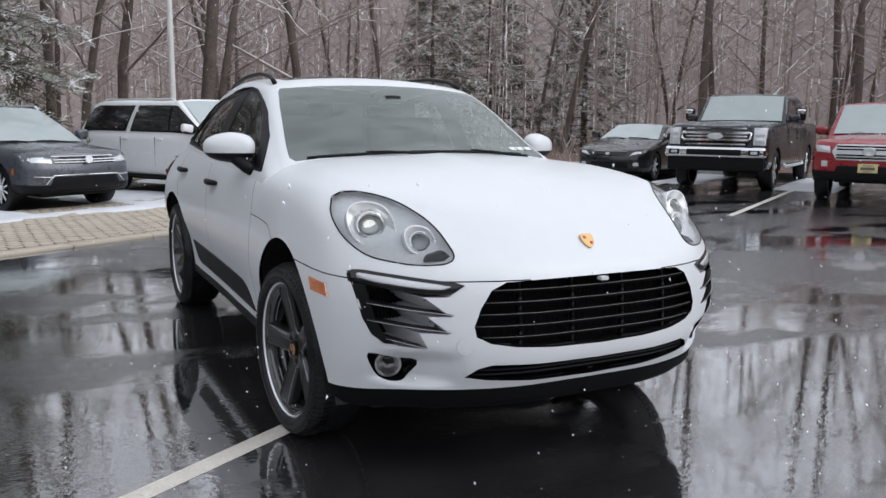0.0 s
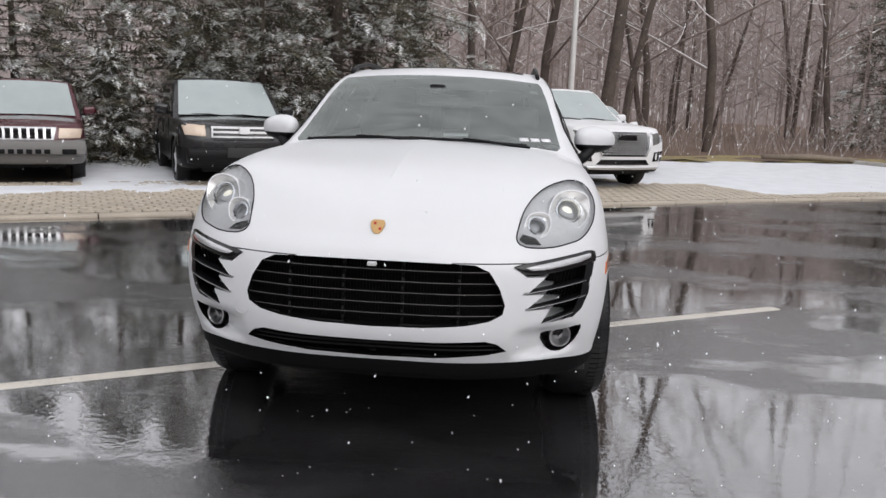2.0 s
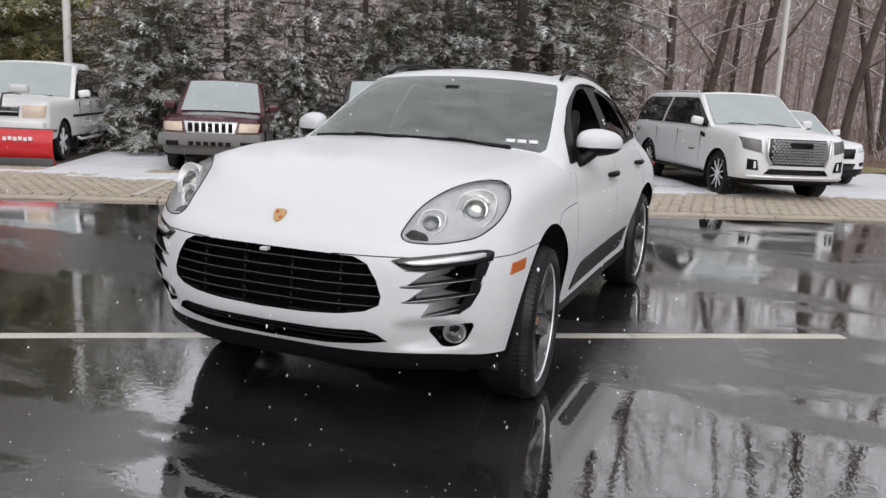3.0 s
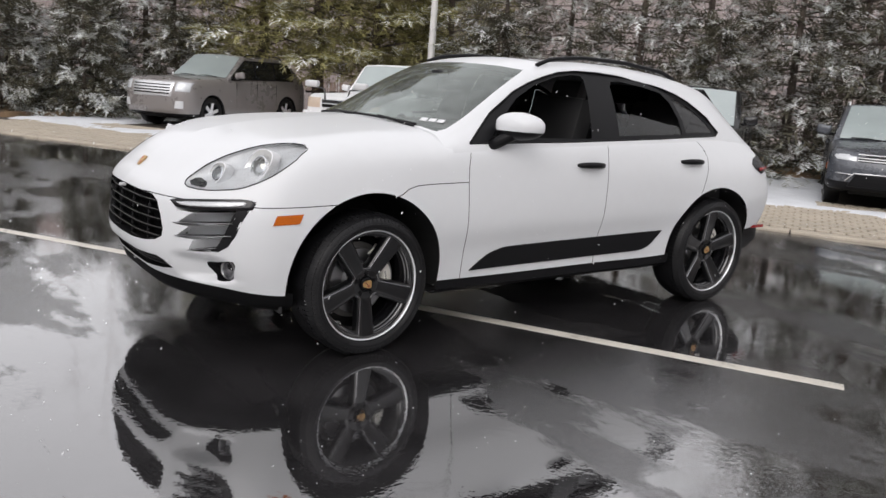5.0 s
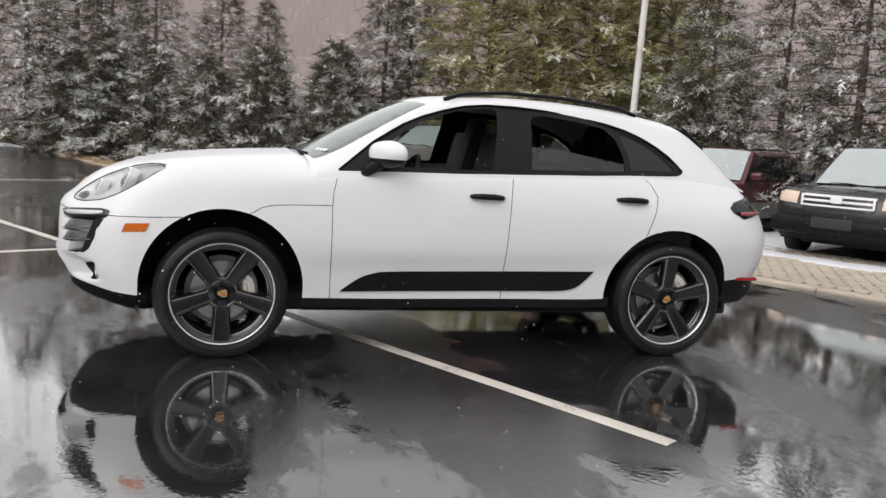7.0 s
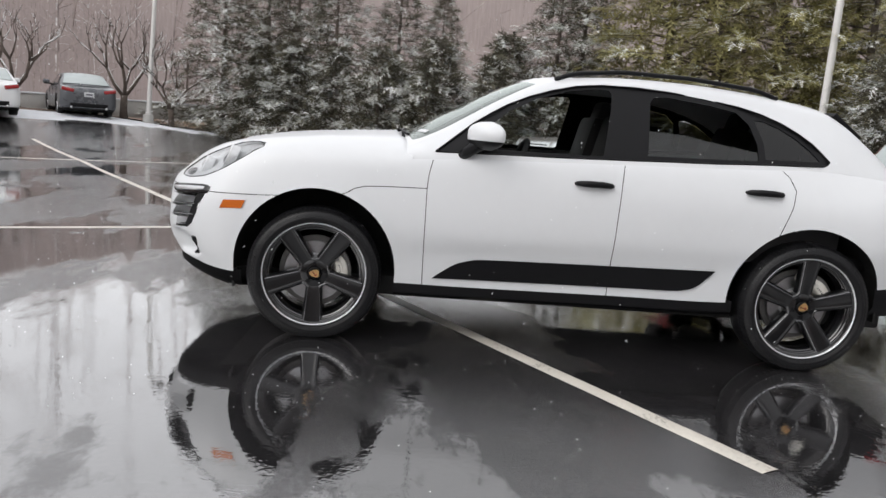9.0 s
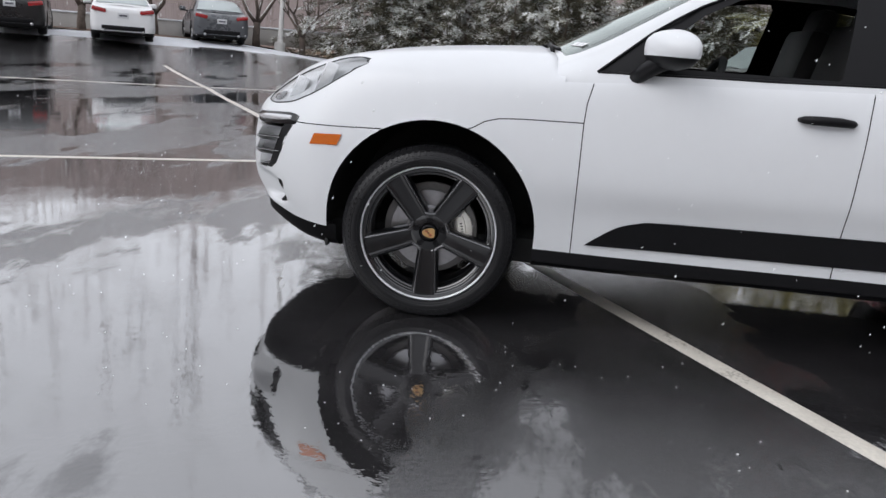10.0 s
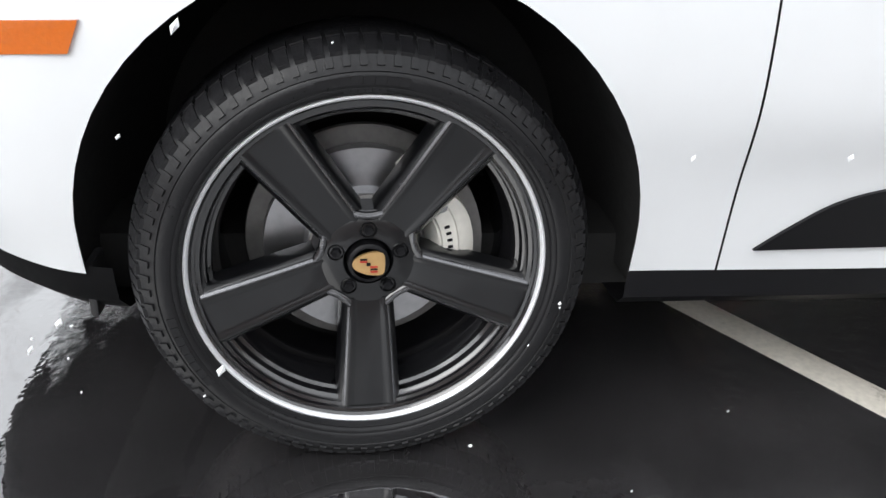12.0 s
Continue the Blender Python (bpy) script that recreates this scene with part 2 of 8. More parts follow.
def prism(poly, axis, a, b, bevel=0.0):
    """A 2D outline pushed along an axis from a to b: x takes (y, z), y takes (x, z), z takes (x, y)."""
    bm = bmesh.new()

    def at(p, d):
        return (d, p[0], p[1]) if axis == "x" else (p[0], d, p[1]) if axis == "y" else (p[0], p[1], d)

    lo, hi = [bm.verts.new(at(p, a)) for p in poly], [bm.verts.new(at(p, b)) for p in poly]
    bm.faces.new(lo), bm.faces.new(hi[::-1])
    for i in range(len(poly)):
        j = (i + 1) % len(poly)
        bm.faces.new((lo[i], hi[i], hi[j], lo[j]))
    bmesh.ops.recalc_face_normals(bm, faces=bm.faces[:])
    if bevel:
        bmesh.ops.bevel(bm, geom=bm.edges[:], offset=bevel, segments=2, affect="EDGES", profile=0.6)
    return bm


def spline(pts, n, closed=False):
    """A smooth run through points, n steps a span."""
    p = np.asarray(pts, float)
    ends = (p[-1:], p[:2]) if closed else (2 * p[:1] - p[1:2], 2 * p[-1:] - p[-2:-1])
    q = np.concatenate([ends[0], p, ends[1]])
    out = []
    for i in range(1, len(q) - 2):
        for k in range(n):
            t = k / n
            a, b, c, d = q[i - 1 : i + 3]
            out.append(0.5 * (2 * b + (c - a) * t + (2 * a - 5 * b + 4 * c - d) * t * t + (3 * b - a - 3 * c + d) * t**3))
    if not closed:
        out.append(p[-1])
    return np.array(out)


def inside(poly, x, y):
    hit, j = False, len(poly) - 1
    for i in range(len(poly)):
        (xi, yi), (xj, yj) = poly[i], poly[j]
        if (yi > y) != (yj > y) and x < (xj - xi) * (y - yi) / (yj - yi) + xi:
            hit = not hit
        j = i
    return hit


def off_line(pts, x, y):
    """The distance of a point from a run of segments."""
    best = 9.0
    for (ax, ay), (bx, by) in zip(pts, pts[1:]):
        dx, dy = bx - ax, by - ay
        t = max(0.0, min(1.0, ((x - ax) * dx + (y - ay) * dy) / (dx * dx + dy * dy + 1e-12)))
        best = min(best, math.hypot(ax + t * dx - x, ay + t * dy - y))
    return best


def flat2(co, axis):
    return (co.y, co.z) if axis == "x" else (co.x, co.z) if axis == "y" else (co.x, co.y)


def slice_run(bm, run, axis, where, near=0.05, shift=0.0):
    """Cut the surface along a run of segments seen along an axis; where(co) limits it."""
    xs, ys = [p[0] for p in run], [p[1] for p in run]
    lo, hi = (min(xs) - near, min(ys) - near), (max(xs) + near, max(ys) + near)
    pool = set()
    for f in bm.faces:
        c = f.calc_center_median()
        x, y = flat2(c, axis)
        if lo[0] < x < hi[0] and lo[1] < y < hi[1] and where(c):
            pool.add(f)
    for a, b in zip(run, run[1:]):
        pick = [f for f in pool if off_line([a, b], *flat2(f.calc_center_median(), axis)) < near]
        if not pick:
            continue
        dx, dy = b[0] - a[0], b[1] - a[1]
        d = math.hypot(dx, dy)
        if d < 1e-6:
            continue
        nx, ny = -dy / d, dx / d
        px, py = a[0] + nx * shift, a[1] + ny * shift
        co = (0, px, py) if axis == "x" else (px, 0, py) if axis == "y" else (px, py, 0)
        no = (0, nx, ny) if axis == "x" else (nx, 0, ny) if axis == "y" else (nx, ny, 0)
        geom = pick + list({e for f in pick for e in f.edges}) + list({v for f in pick for v in f.verts})
        got = bmesh.ops.bisect_plane(bm, geom=geom, plane_co=co, plane_no=no, dist=1e-6)["geom"]
        pool = {f for f in pool if f.is_valid} | {g for g in got if isinstance(g, bmesh.types.BMFace)}
    return pool


def take(bm, faces, name, mat, parent, label="", push=0.0):
    """Copy faces of a surface into a part of their own, keeping the surface's normals; push moves them along these."""
    layer = bm.verts.layers.float_vector["n0"]
    index, co, no, fs = {}, [], [], []
    bm.normal_update()
    for f in faces:
        ids = []
        for v in f.verts:
            if v not in index:
                index[v] = len(co)
                n = v[layer].normalized()
                co.append(v.co + push * n)
                no.append(n)
            ids.append(index[v])
        if f.normal.dot(sum((v[layer] for v in f.verts), Vector())) < 0:
            ids.reverse()
        fs.append(ids)
    me = bpy.data.meshes.new(name)
    me.from_pydata([tuple(c) for c in co], [], fs)
    ob = finish(name, me, mat, parent, label)
    me.normals_split_custom_set_from_vertices([tuple(n) for n in no])
    return ob


def surface(rows):
    """A bmesh from a grid of points that carries smooth normals."""
    g = np.asarray(rows, float)
    du, dv = np.gradient(g, axis=1), np.gradient(g, axis=0)
    nn = np.cross(du, dv)
    nn /= np.linalg.norm(nn, axis=2, keepdims=True) + 1e-12
    if (nn * (g - g.reshape(-1, 3).mean(0))).sum() < 0:
        nn = -nn
    bm = bmesh.new()
    layer = bm.verts.layers.float_vector.new("n0")
    vs = []
    for r, s in zip(g, nn):
        line = []
        for p, q in zip(r, s):
            v = bm.verts.new(p)
            v[layer] = q
            line.append(v)
        vs.append(line)
    for a, b in zip(vs, vs[1:]):
        for i in range(len(a) - 1):
            bm.faces.new((a[i], a[i + 1], b[i + 1], b[i]))
    return bm

# ---- the lot: u runs along the parking rows, v across them, both from the white car ----
TURN = radians(30.5)
CU, SU = math.cos(TURN), math.sin(TURN)


def xy(u, v):
    return u * CU - v * SU, u * SU + v * CU


def uv(x, y):
    return x * CU + y * SU, -x * SU + y * CU


def smooth01(t):
    t = max(0.0, min(1.0, t))
    return t * t * (3 - 2 * t)


def rise(u, v):
    """The lot climbs gently towards its far end, less so along the planted side."""
    d = -u - 10.5
    if d <= 0:
        return 0.0
    return 0.0050 * min(d, 11.8) ** 2 * (1.0 - 0.5 * smooth01(v / 5.0))


def place(u, v, turn=0.0, dz=0.0, size=1.0):
    """A pose on the lot; turn 0 faces across the row towards the white car."""
    x, y = xy(u, v)
    return pose(x, y, rise(u, v) + dz, 0, 0, 30.5 + turn) @ Matrix.Diagonal((size, size, size, 1))


def sheet(name, us, vs, mat, dz, parent=None, label="", thick=0.0, wobble=0.0, keep=None):
    rows = []
    for v in vs:
        row = []
        for u in us:
            x, y = xy(u, v)
            k = noise.noise(Vector((x * 0.9, y * 0.9, dz * 50))) * wobble
            row.append((x, y, rise(u, v) + dz + k))
        rows.append(row)
    bm = grid_bm(rows)
    if keep:
        bmesh.ops.delete(bm, geom=[f for f in bm.faces if not keep(*uv(*f.calc_center_median().xy))], context="FACES")
    bmesh.ops.recalc_face_normals(bm, faces=bm.faces[:])
    if bm.faces and bm.faces[:][0].normal.z < 0:
        bmesh.ops.reverse_faces(bm, faces=bm.faces[:])
    return part(name, bm, mat, parent, label, sharp=0)


def steps(a, b, n):
    return [a + (b - a) * i / n for i in range(n + 1)]


us = [-900, -300, -120, -60, *steps(-40, 30, 140), 60, 120, 300, 900]
vs = [-900, -300, -120, -60, *steps(-30, 20, 100), 60, 120, 300, 900]
ground = tagged(sheet("ground", us, vs, "wet_asphalt", 0.0), "wet black asphalt parking lot with mirroring puddles", "ground", kind="structure")

# ---- paint, pavers, snow and beds ----
material("line_paint", (0.60, 0.565, 0.50), 0.35, vary=0.22, scale=4, fine=70, bump=0.0008, rough_vary=0.4)
material("paver", (0.41, 0.36, 0.29), 0.6, vary=0.2, scale=3, fine=60, bump=0.002, per_object=0.18)
material("paver_gravel", (0.075, 0.062, 0.05), 0.75, vary=0.5, scale=9, fine=140, bump=0.006)
material("snow", (0.70, 0.72, 0.75), 0.55, vary=0.16, scale=2.5, fine=40, bump=0.006)
material("mulch", (0.25, 0.165, 0.095), 0.85, vary=0.45, scale=4, fine=70, bump=0.02)
material("dry_grass", (0.27, 0.22, 0.10), 0.85, vary=0.4, scale=2, fine=50, bump=0.02)
material("forest_floor", (0.15, 0.10, 0.075), 0.9, vary=0.4, scale=1.2, fine=22, bump=0.03)
material("kerb_stone", (0.42, 0.40, 0.37), 0.6, vary=0.2, scale=3, fine=60, bump=0.003)


LINE_ONE = [(-16.8, -1.55), (-12.6, -1.06), (-8.0, -0.90), (-3.5, -0.77), (-1.2, -0.715), (2.39, -0.69)]


def stripe(u0, v0, u1, v1, width=0.10, dz=0.004, label="worn white parking line on wet asphalt"):
    n = max(2, int(math.hypot(u1 - u0, v1 - v0) / 0.25))
    d = Vector((u1 - u0, v1 - v0)).normalized()
    rows = []
    for k in (-0.5, -0.25, 0.25, 0.5):
        row = []
        for i in range(n + 1):
            t = i / n
            rag = 0.006 * noise.noise(Vector((u0 + t * 7.1, v0 + k * 9, 3))) * (1 if abs(k) == 0.5 else 0)
            u, v = u0 + (u1 - u0) * t - d.y * (k * width + rag), v0 + (v1 - v0) * t + d.x * (k * width + rag)
            x, y = xy(u, v)
            row.append((x, y, rise(u, v) + dz - (0.003 if abs(k) == 0.5 else 0)))
        rows.append(row)
    bm = grid_bm(rows)
    bmesh.ops.recalc_face_normals(bm, faces=bm.faces[:])
    if bm.faces[:][0].normal.z < 0:
        bmesh.ops.reverse_faces(bm, faces=bm.faces[:])
    return tagged(part("parking_line", bm, "line_paint", sharp=0), label, "line", "parking lines", "structure")


for (a, b), (c, d) in zip(LINE_ONE, LINE_ONE[1:]):
    stripe(a, b, c, d)
stripe(-4.2, -0.79, -4.2, -6.2, dz=0.004)
stripe(-12.9, -1.15, -12.7, -6.2)
stripe(-12.9, -1.0, -13.2, 2.4, 0.05)
stripe(8.5, -0.25, 15.5, -0.12)
stripe(8.4, 2.35, 15.0, 2.72)
stripe(8.5, -3.0, 15.5, -2.9)
stripe(-3.32, 4.95, -3.15, 7.6, 0.10, 0.046, "faint pale stall line across the pavers")

EDGE_V = 4.68
# Bed of the paver strip, with single pavers in the stretch that is seen best.
paver_us = [u for u in steps(-14, 16, 60)]
bed = tagged(sheet("paver_strip", paver_us, steps(EDGE_V, 12.2, 30), "paver_gravel", 0.008), "tan open-joint paver strip along the asphalt", "pavement", kind="structure")
kerb_bm = bmesh.new()
for i in range(-21, 30):
    x, y = xy(-13.5 + i, EDGE_V + 0.10)
    box_into(kerb_bm, (x, y, rise(-13.5 + i, EDGE_V) + 0.005), (0.985, 0.21, 0.05), 0.008, Euler((0, 0, TURN)).to_matrix(), 1)
tagged(part("kerb", kerb_bm, "paver", sharp=30), "flush tan concrete edging of the paver strip", "kerb", kind="structure")


def paver_bm(size=0.142, h=0.028):
    q = size / 2
    c = size * 0.17
    ring = [(-q + c, -q), (q - c, -q), (q, -q + c), (q, q - c), (q - c, q), (-q + c, q), (-q, q - c), (-q, -q + c)]
    bm = bmesh.new()
    low_v = [bm.verts.new((x, y, 0)) for x, y in ring]
    mid_v = [bm.verts.new((x, y, h - 0.006)) for x, y in ring]
    top_v = [bm.verts.new((x * 0.93, y * 0.93, h)) for x, y in ring]
    for a, b in ((low_v, mid_v), (mid_v, top_v)):
        for i in range(8):
            bm.faces.new((a[i], a[(i + 1) % 8], b[(i + 1) % 8], b[i]))
    bm.faces.new(top_v)
    return bm


def snowy(u, v):
    """Where snow covers the strip: deeper in, with a ragged front and clear patches under the noses of the vehicles."""
    edge = 6.9 + 0.5 * noise.noise(Vector((u * 0.7, v * 0.5, 1))) + 0.25 * noise.noise(Vector((u * 3, v * 3, 2)))
    if u > 8.5:
        edge = min(edge, 5.3 + 0.5 * noise.noise(Vector((u * 0.8, 4, 1))))
    return v > edge


random.seed(5)
near_me = None
rest_v, rest_f = [], []
base_bm = paver_bm()
tv = [v.co.copy() for v in base_bm.verts]
base_bm.verts.index_update()
tf = [[v.index for v in f.verts] for f in base_bm.faces]
paver_mesh = bpy.data.meshes.new("paver")
base_bm.to_mesh(paver_mesh)
base_bm.free()
paver_mesh.materials.append(MATS["paver"])
single, step_p = 0, 0.165
for j in range(22):
    for i in range(int(27 / step_p)):
        u, v = -13 + (i + 0.5 * (j % 2)) * step_p, EDGE_V + 0.30 + j * step_p
        if v > 8.2 or (u > 9 and v > 5.6):
            continue
        x, y = xy(u, v)
        m = Matrix.Translation((x, y, rise(u, v) + 0.010 + random.uniform(-0.003, 0.003))) @ Euler((random.uniform(-0.02, 0.02), random.uniform(-0.02, 0.02), TURN + random.uniform(-0.03, 0.03))).to_matrix().to_4x4()
        if -5.2 < u < 4.8 and j < 7 and single < 300:
            ob = new("paver", paver_mesh)
            ob.matrix_world = m
            ob.parent = bed
            single += 1
        else:
            o = len(rest_v)
            rest_v += [tuple(m @ p) for p in tv]
            rest_f += [[o + k for k in f] for f in tf]
me = bpy.data.meshes.new("pavers")
me.from_pydata(rest_v, [], rest_f)
tagged(finish("pavers", me, "paver", bed, smooth=False), "tan pavers in rows", kind="stuff")


def snow_field(name, us, vs, dz, keep, label, bumps=0.03):
    rows = []
    for v in vs:
        row = []
        for u in us:
            x, y = xy(u, v)
            k = bumps * (0.6 + 0.6 * noise.noise(Vector((x * 0.7, y * 0.7, 5))) + 0.3 * noise.noise(Vector((x * 3, y * 3, 6))))
            edge = 1.0 if keep(u, v) else 0.0
            row.append((x, y, rise(u, v) + dz + (max(0.006, k) if edge else -0.03)))
        rows.append(row)
    bm = grid_bm(rows)
    bmesh.ops.delete(bm, geom=[f for f in bm.faces if not any(keep(*uv(*v.co.xy)) for v in f.verts)], context="FACES")
    bmesh.ops.recalc_face_normals(bm, faces=bm.faces[:])
    if bm.faces[:][0].normal.z < 0:
        bmesh.ops.reverse_faces(bm, faces=bm.faces[:])
    return tagged(part(name, bm, "snow", sharp=0), label, "snow", kind="structure")


def under(u, v):
    """Bare ground in the shelter of parked vehicles."""
    for cu in (6.4, 3.15, 0.2, -2.9, -6.1, -11.1):
        if abs(u - cu) < 0.78 + 0.15 * noise.noise(Vector((u * 2, v * 2, 9))) and 7.6 < v < 12:
            return True
    return False


snow_field("snow_strip", steps(-16, 17, 190), steps(5.0, 12.4, 48), 0.030, lambda u, v: u > -13.4 and snowy(u, v) and not under(u, v), "thin patchy snow over the pavers between parked vehicles")
snow_field("snow_corner", steps(10.5, 24, 90), steps(-8, 13, 130), 0.012,
           lambda u, v: u > 14.3 + 1.1 * noise.noise(Vector((u * 0.3, v * 0.45, 3))) - (1.6 if v > 5.4 else 0) + (0.5 if v < 2 else 0) + 0.3 * noise.noise(Vector((u * 2, v * 2, 7))) and (v > 4.0 or not any(abs(v - c) < 0.8 and u < 19.5 for c in (3.9, 1.15, -1.75))),
           "white snow over the lot's corner behind the stalls", 0.02)
snow_field("snow_far_end", steps(-30, -19.5, 40), steps(-16, 4.2, 64), 0.012, lambda u, v: u < -21.2 + 0.7 * noise.noise(Vector((u * 0.4, v * 0.6, 8))), "snow at the lot's far end", 0.03)

# Mulch bed under the evergreens, and the kerbed grass at the wood's edge.
bed_us, bed_vs = steps(-34, 5.5, 80), [EDGE_V + 0.02, EDGE_V + 0.10, EDGE_V + 0.5, 6, 8, 10, 12.15, 13, 15, 18]
rows = []
for v in bed_vs:
    rows.append([(*xy(u, v), rise(u, v) + (0.0 if v < EDGE_V + 0.05 else 0.10) + 0.05 * noise.noise(Vector((u, v, 4))) * (v > 5)) for u in bed_us])
bm = grid_bm(rows)
bmesh.ops.delete(bm, geom=[f for f in bm.faces if (lambda q: q[1] < 12.1 and q[0] > -13.6)(uv(*f.calc_center_median().xy))], context="FACES")
bmesh.ops.recalc_face_normals(bm, faces=bm.faces[:])
if bm.faces[:][0].normal.z < 0:
    bmesh.ops.reverse_faces(bm, faces=bm.faces[:])
rim_made = bmesh.ops.extrude_edge_only(bm, edges=[e for e in bm.edges if e.is_boundary])["geom"]
for v in rim_made:
    if isinstance(v, bmesh.types.BMVert):
        v.co.z -= 0.16
tagged(part("mulch_bed", bm, "mulch", sharp=0), "brown mulch bed under snowy evergreens", "planting bed", kind="structure")
wood_floor = sheet("forest_floor", [*steps(5, 24, 20), *steps(26, 110, 20)], [*steps(12.2, 40, 20), 60, 90, 130], "forest_floor", 0.06, wobble=0.12)
tagged(wood_floor, "brown leaf-covered forest floor", "ground", kind="structure")
wood_floor2 = sheet("forest_floor_side", [*steps(20.3, 40, 20), 60, 90, 130], [-120, -60, *steps(-30, 12.2, 24)], "forest_floor", 0.06, wobble=0.12)
tagged(wood_floor2, "brown leaf-covered forest floor beside the lot", "ground", kind="structure")
verge = sheet("grass_verge", steps(18.8, 21.6, 8), steps(-30, 14, 80), "dry_grass", 0.05, wobble=0.06)
tagged(verge, "strip of dry yellow grass along the lot", "grass", kind="structure")
verge2 = sheet("grass_verge_back", steps(4.5, 21.6, 40), steps(11.9, 14.4, 8), "dry_grass", 0.055, wobble=0.06)
tagged(verge2, "strip of dry grass before the wood", "grass", kind="structure")
bm = bmesh.new()
for i in range(44):
    x, y = xy(18.75, -30 + i)
    box_into(bm, (x, y, 0.05), (0.14, 0.99, 0.16), 0.015, Euler((0, 0, TURN)).to_matrix(), 1)
tagged(part("kerb_far", bm, "kerb_stone", sharp=30), "pale stone kerb before the grass", "kerb", kind="structure")
far_floor = sheet("hill_floor", [-140, -90, -60, *steps(-44, -23.5, 12)], [-140, -80, -40, *steps(-28, 20, 24), 50, 120], "forest_floor", 0.07, wobble=0.15)
tagged(far_floor, "brown wooded ground beyond the lot's far end", "ground", kind="structure")

# ---- trees ----
material("bark", (0.095, 0.074, 0.061), 0.85, vary=0.6, scale=4, fine=26, bump=0.03)


def needles(name, dark, mid, frost, share):
    """Needles that differ blade by blade, from dark to frosted, and drift in hue over a metre or so."""
    m = material(name, mid, 0.7, vary=0.4, scale=0.9, fine=6)
    n, l = m.node_tree.nodes, m.node_tree.links
    ramp, geo, mix = n.new("ShaderNodeValToRGB"), n.new("ShaderNodeNewGeometry"), n.new("ShaderNodeMix")
    e = ramp.color_ramp.elements
    e[0].position, e[0].color = 0.0, (*dark, 1)
    e[1].position, e[1].color = 1.0, (*frost, 1)
    for pos, c in ((0.45, mid), (1 - share, mid), (min(0.99, 1 - share * 0.6), frost)):
        k = e.new(pos)
        k.color = (*c, 1)
    drift, spread, both = n.new("ShaderNodeTexNoise"), n.new("ShaderNodeMapRange"), n.new("ShaderNodeMath")
    drift.inputs["Scale"].default_value, drift.inputs["Detail"].default_value = 3.2, 3
    l.new(geo.outputs["Position"], drift.inputs["Vector"])
    spread.inputs["From Min"].default_value, spread.inputs["From Max"].default_value = 0.33, 0.67
    l.new(drift.outputs["Fac"], spread.inputs["Value"])
    both.operation, both.inputs[1].default_value = "MULTIPLY_ADD", 0.55
    half = n.new("ShaderNodeMath")
    half.operation, half.inputs[1].default_value = "MULTIPLY", 0.45
    l.new(spread.outputs[0], half.inputs[0])
    l.new(geo.outputs["Random Per Island"], both.inputs[0])
    l.new(half.outputs[0], both.inputs[2])
    l.new(both.outputs[0], ramp.inputs[0])
    mul = [k for k in n if k.type == "MIX"][0]
    l.new(ramp.outputs[0], mul.inputs[6])
    n.remove(mix)
    return m


needles("needle", (0.06, 0.062, 0.036), (0.22, 0.220, 0.145), (0.86, 0.87, 0.85), 0.60)
# Inner needles: the shade inside the crowns is put into darker colours.
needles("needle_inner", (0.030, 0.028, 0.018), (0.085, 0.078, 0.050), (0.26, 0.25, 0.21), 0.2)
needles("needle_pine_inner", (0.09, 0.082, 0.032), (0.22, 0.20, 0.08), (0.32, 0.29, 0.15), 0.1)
needles("needle_pine", (0.17, 0.162, 0.062), (0.42, 0.395, 0.165), (0.60, 0.57, 0.42), 0.2)
needles("twig", (0.13, 0.100, 0.088), (0.29, 0.235, 0.21), (0.76, 0.75, 0.75), 0.30)
# Paler copy of twig: the haze of distance is put into its colour.
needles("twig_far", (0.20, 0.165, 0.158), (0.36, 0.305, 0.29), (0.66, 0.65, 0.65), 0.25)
material("snow_dust", (0.86, 0.88, 0.89), 0.7, vary=0.12, scale=2, fine=20)


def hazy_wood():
    """Far woods: close upright stems and twigs, lighter and darker by the stand, with haze put into the pale colour."""
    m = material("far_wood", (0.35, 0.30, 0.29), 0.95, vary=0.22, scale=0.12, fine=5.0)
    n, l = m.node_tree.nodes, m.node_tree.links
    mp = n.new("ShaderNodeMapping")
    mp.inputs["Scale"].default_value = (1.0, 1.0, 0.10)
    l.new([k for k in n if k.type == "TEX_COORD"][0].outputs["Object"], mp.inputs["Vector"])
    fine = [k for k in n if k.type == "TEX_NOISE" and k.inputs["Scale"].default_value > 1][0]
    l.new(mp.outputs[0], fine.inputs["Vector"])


hazy_wood()


def spray_template(rng, blades=10, length=0.27, width=0.0092):
    """A small needled branchlet: thin blades either side of a bent stem."""
    v, f = [], []
    for i in range(blades):
        t = i / (blades - 1)
        a = 0.0 if i == blades - 1 else (1 if i % 2 else -1) * (1.0 - 0.45 * t)
        base = np.array([length * 0.75 * t, 0.01 * math.sin(5 * t), -0.05 * t * t])
        d = np.array([math.cos(a), math.sin(a), rng.uniform(-0.25, 0.2)]) * length * (0.50 - 0.22 * t) * rng.uniform(0.8, 1.15)
        w = np.array([-math.sin(a), math.cos(a), 0]) * width
        f.append([len(v), len(v) + 1, len(v) + 2])
        v += [base - w, base + w, base + d]
    return np.array(v), f


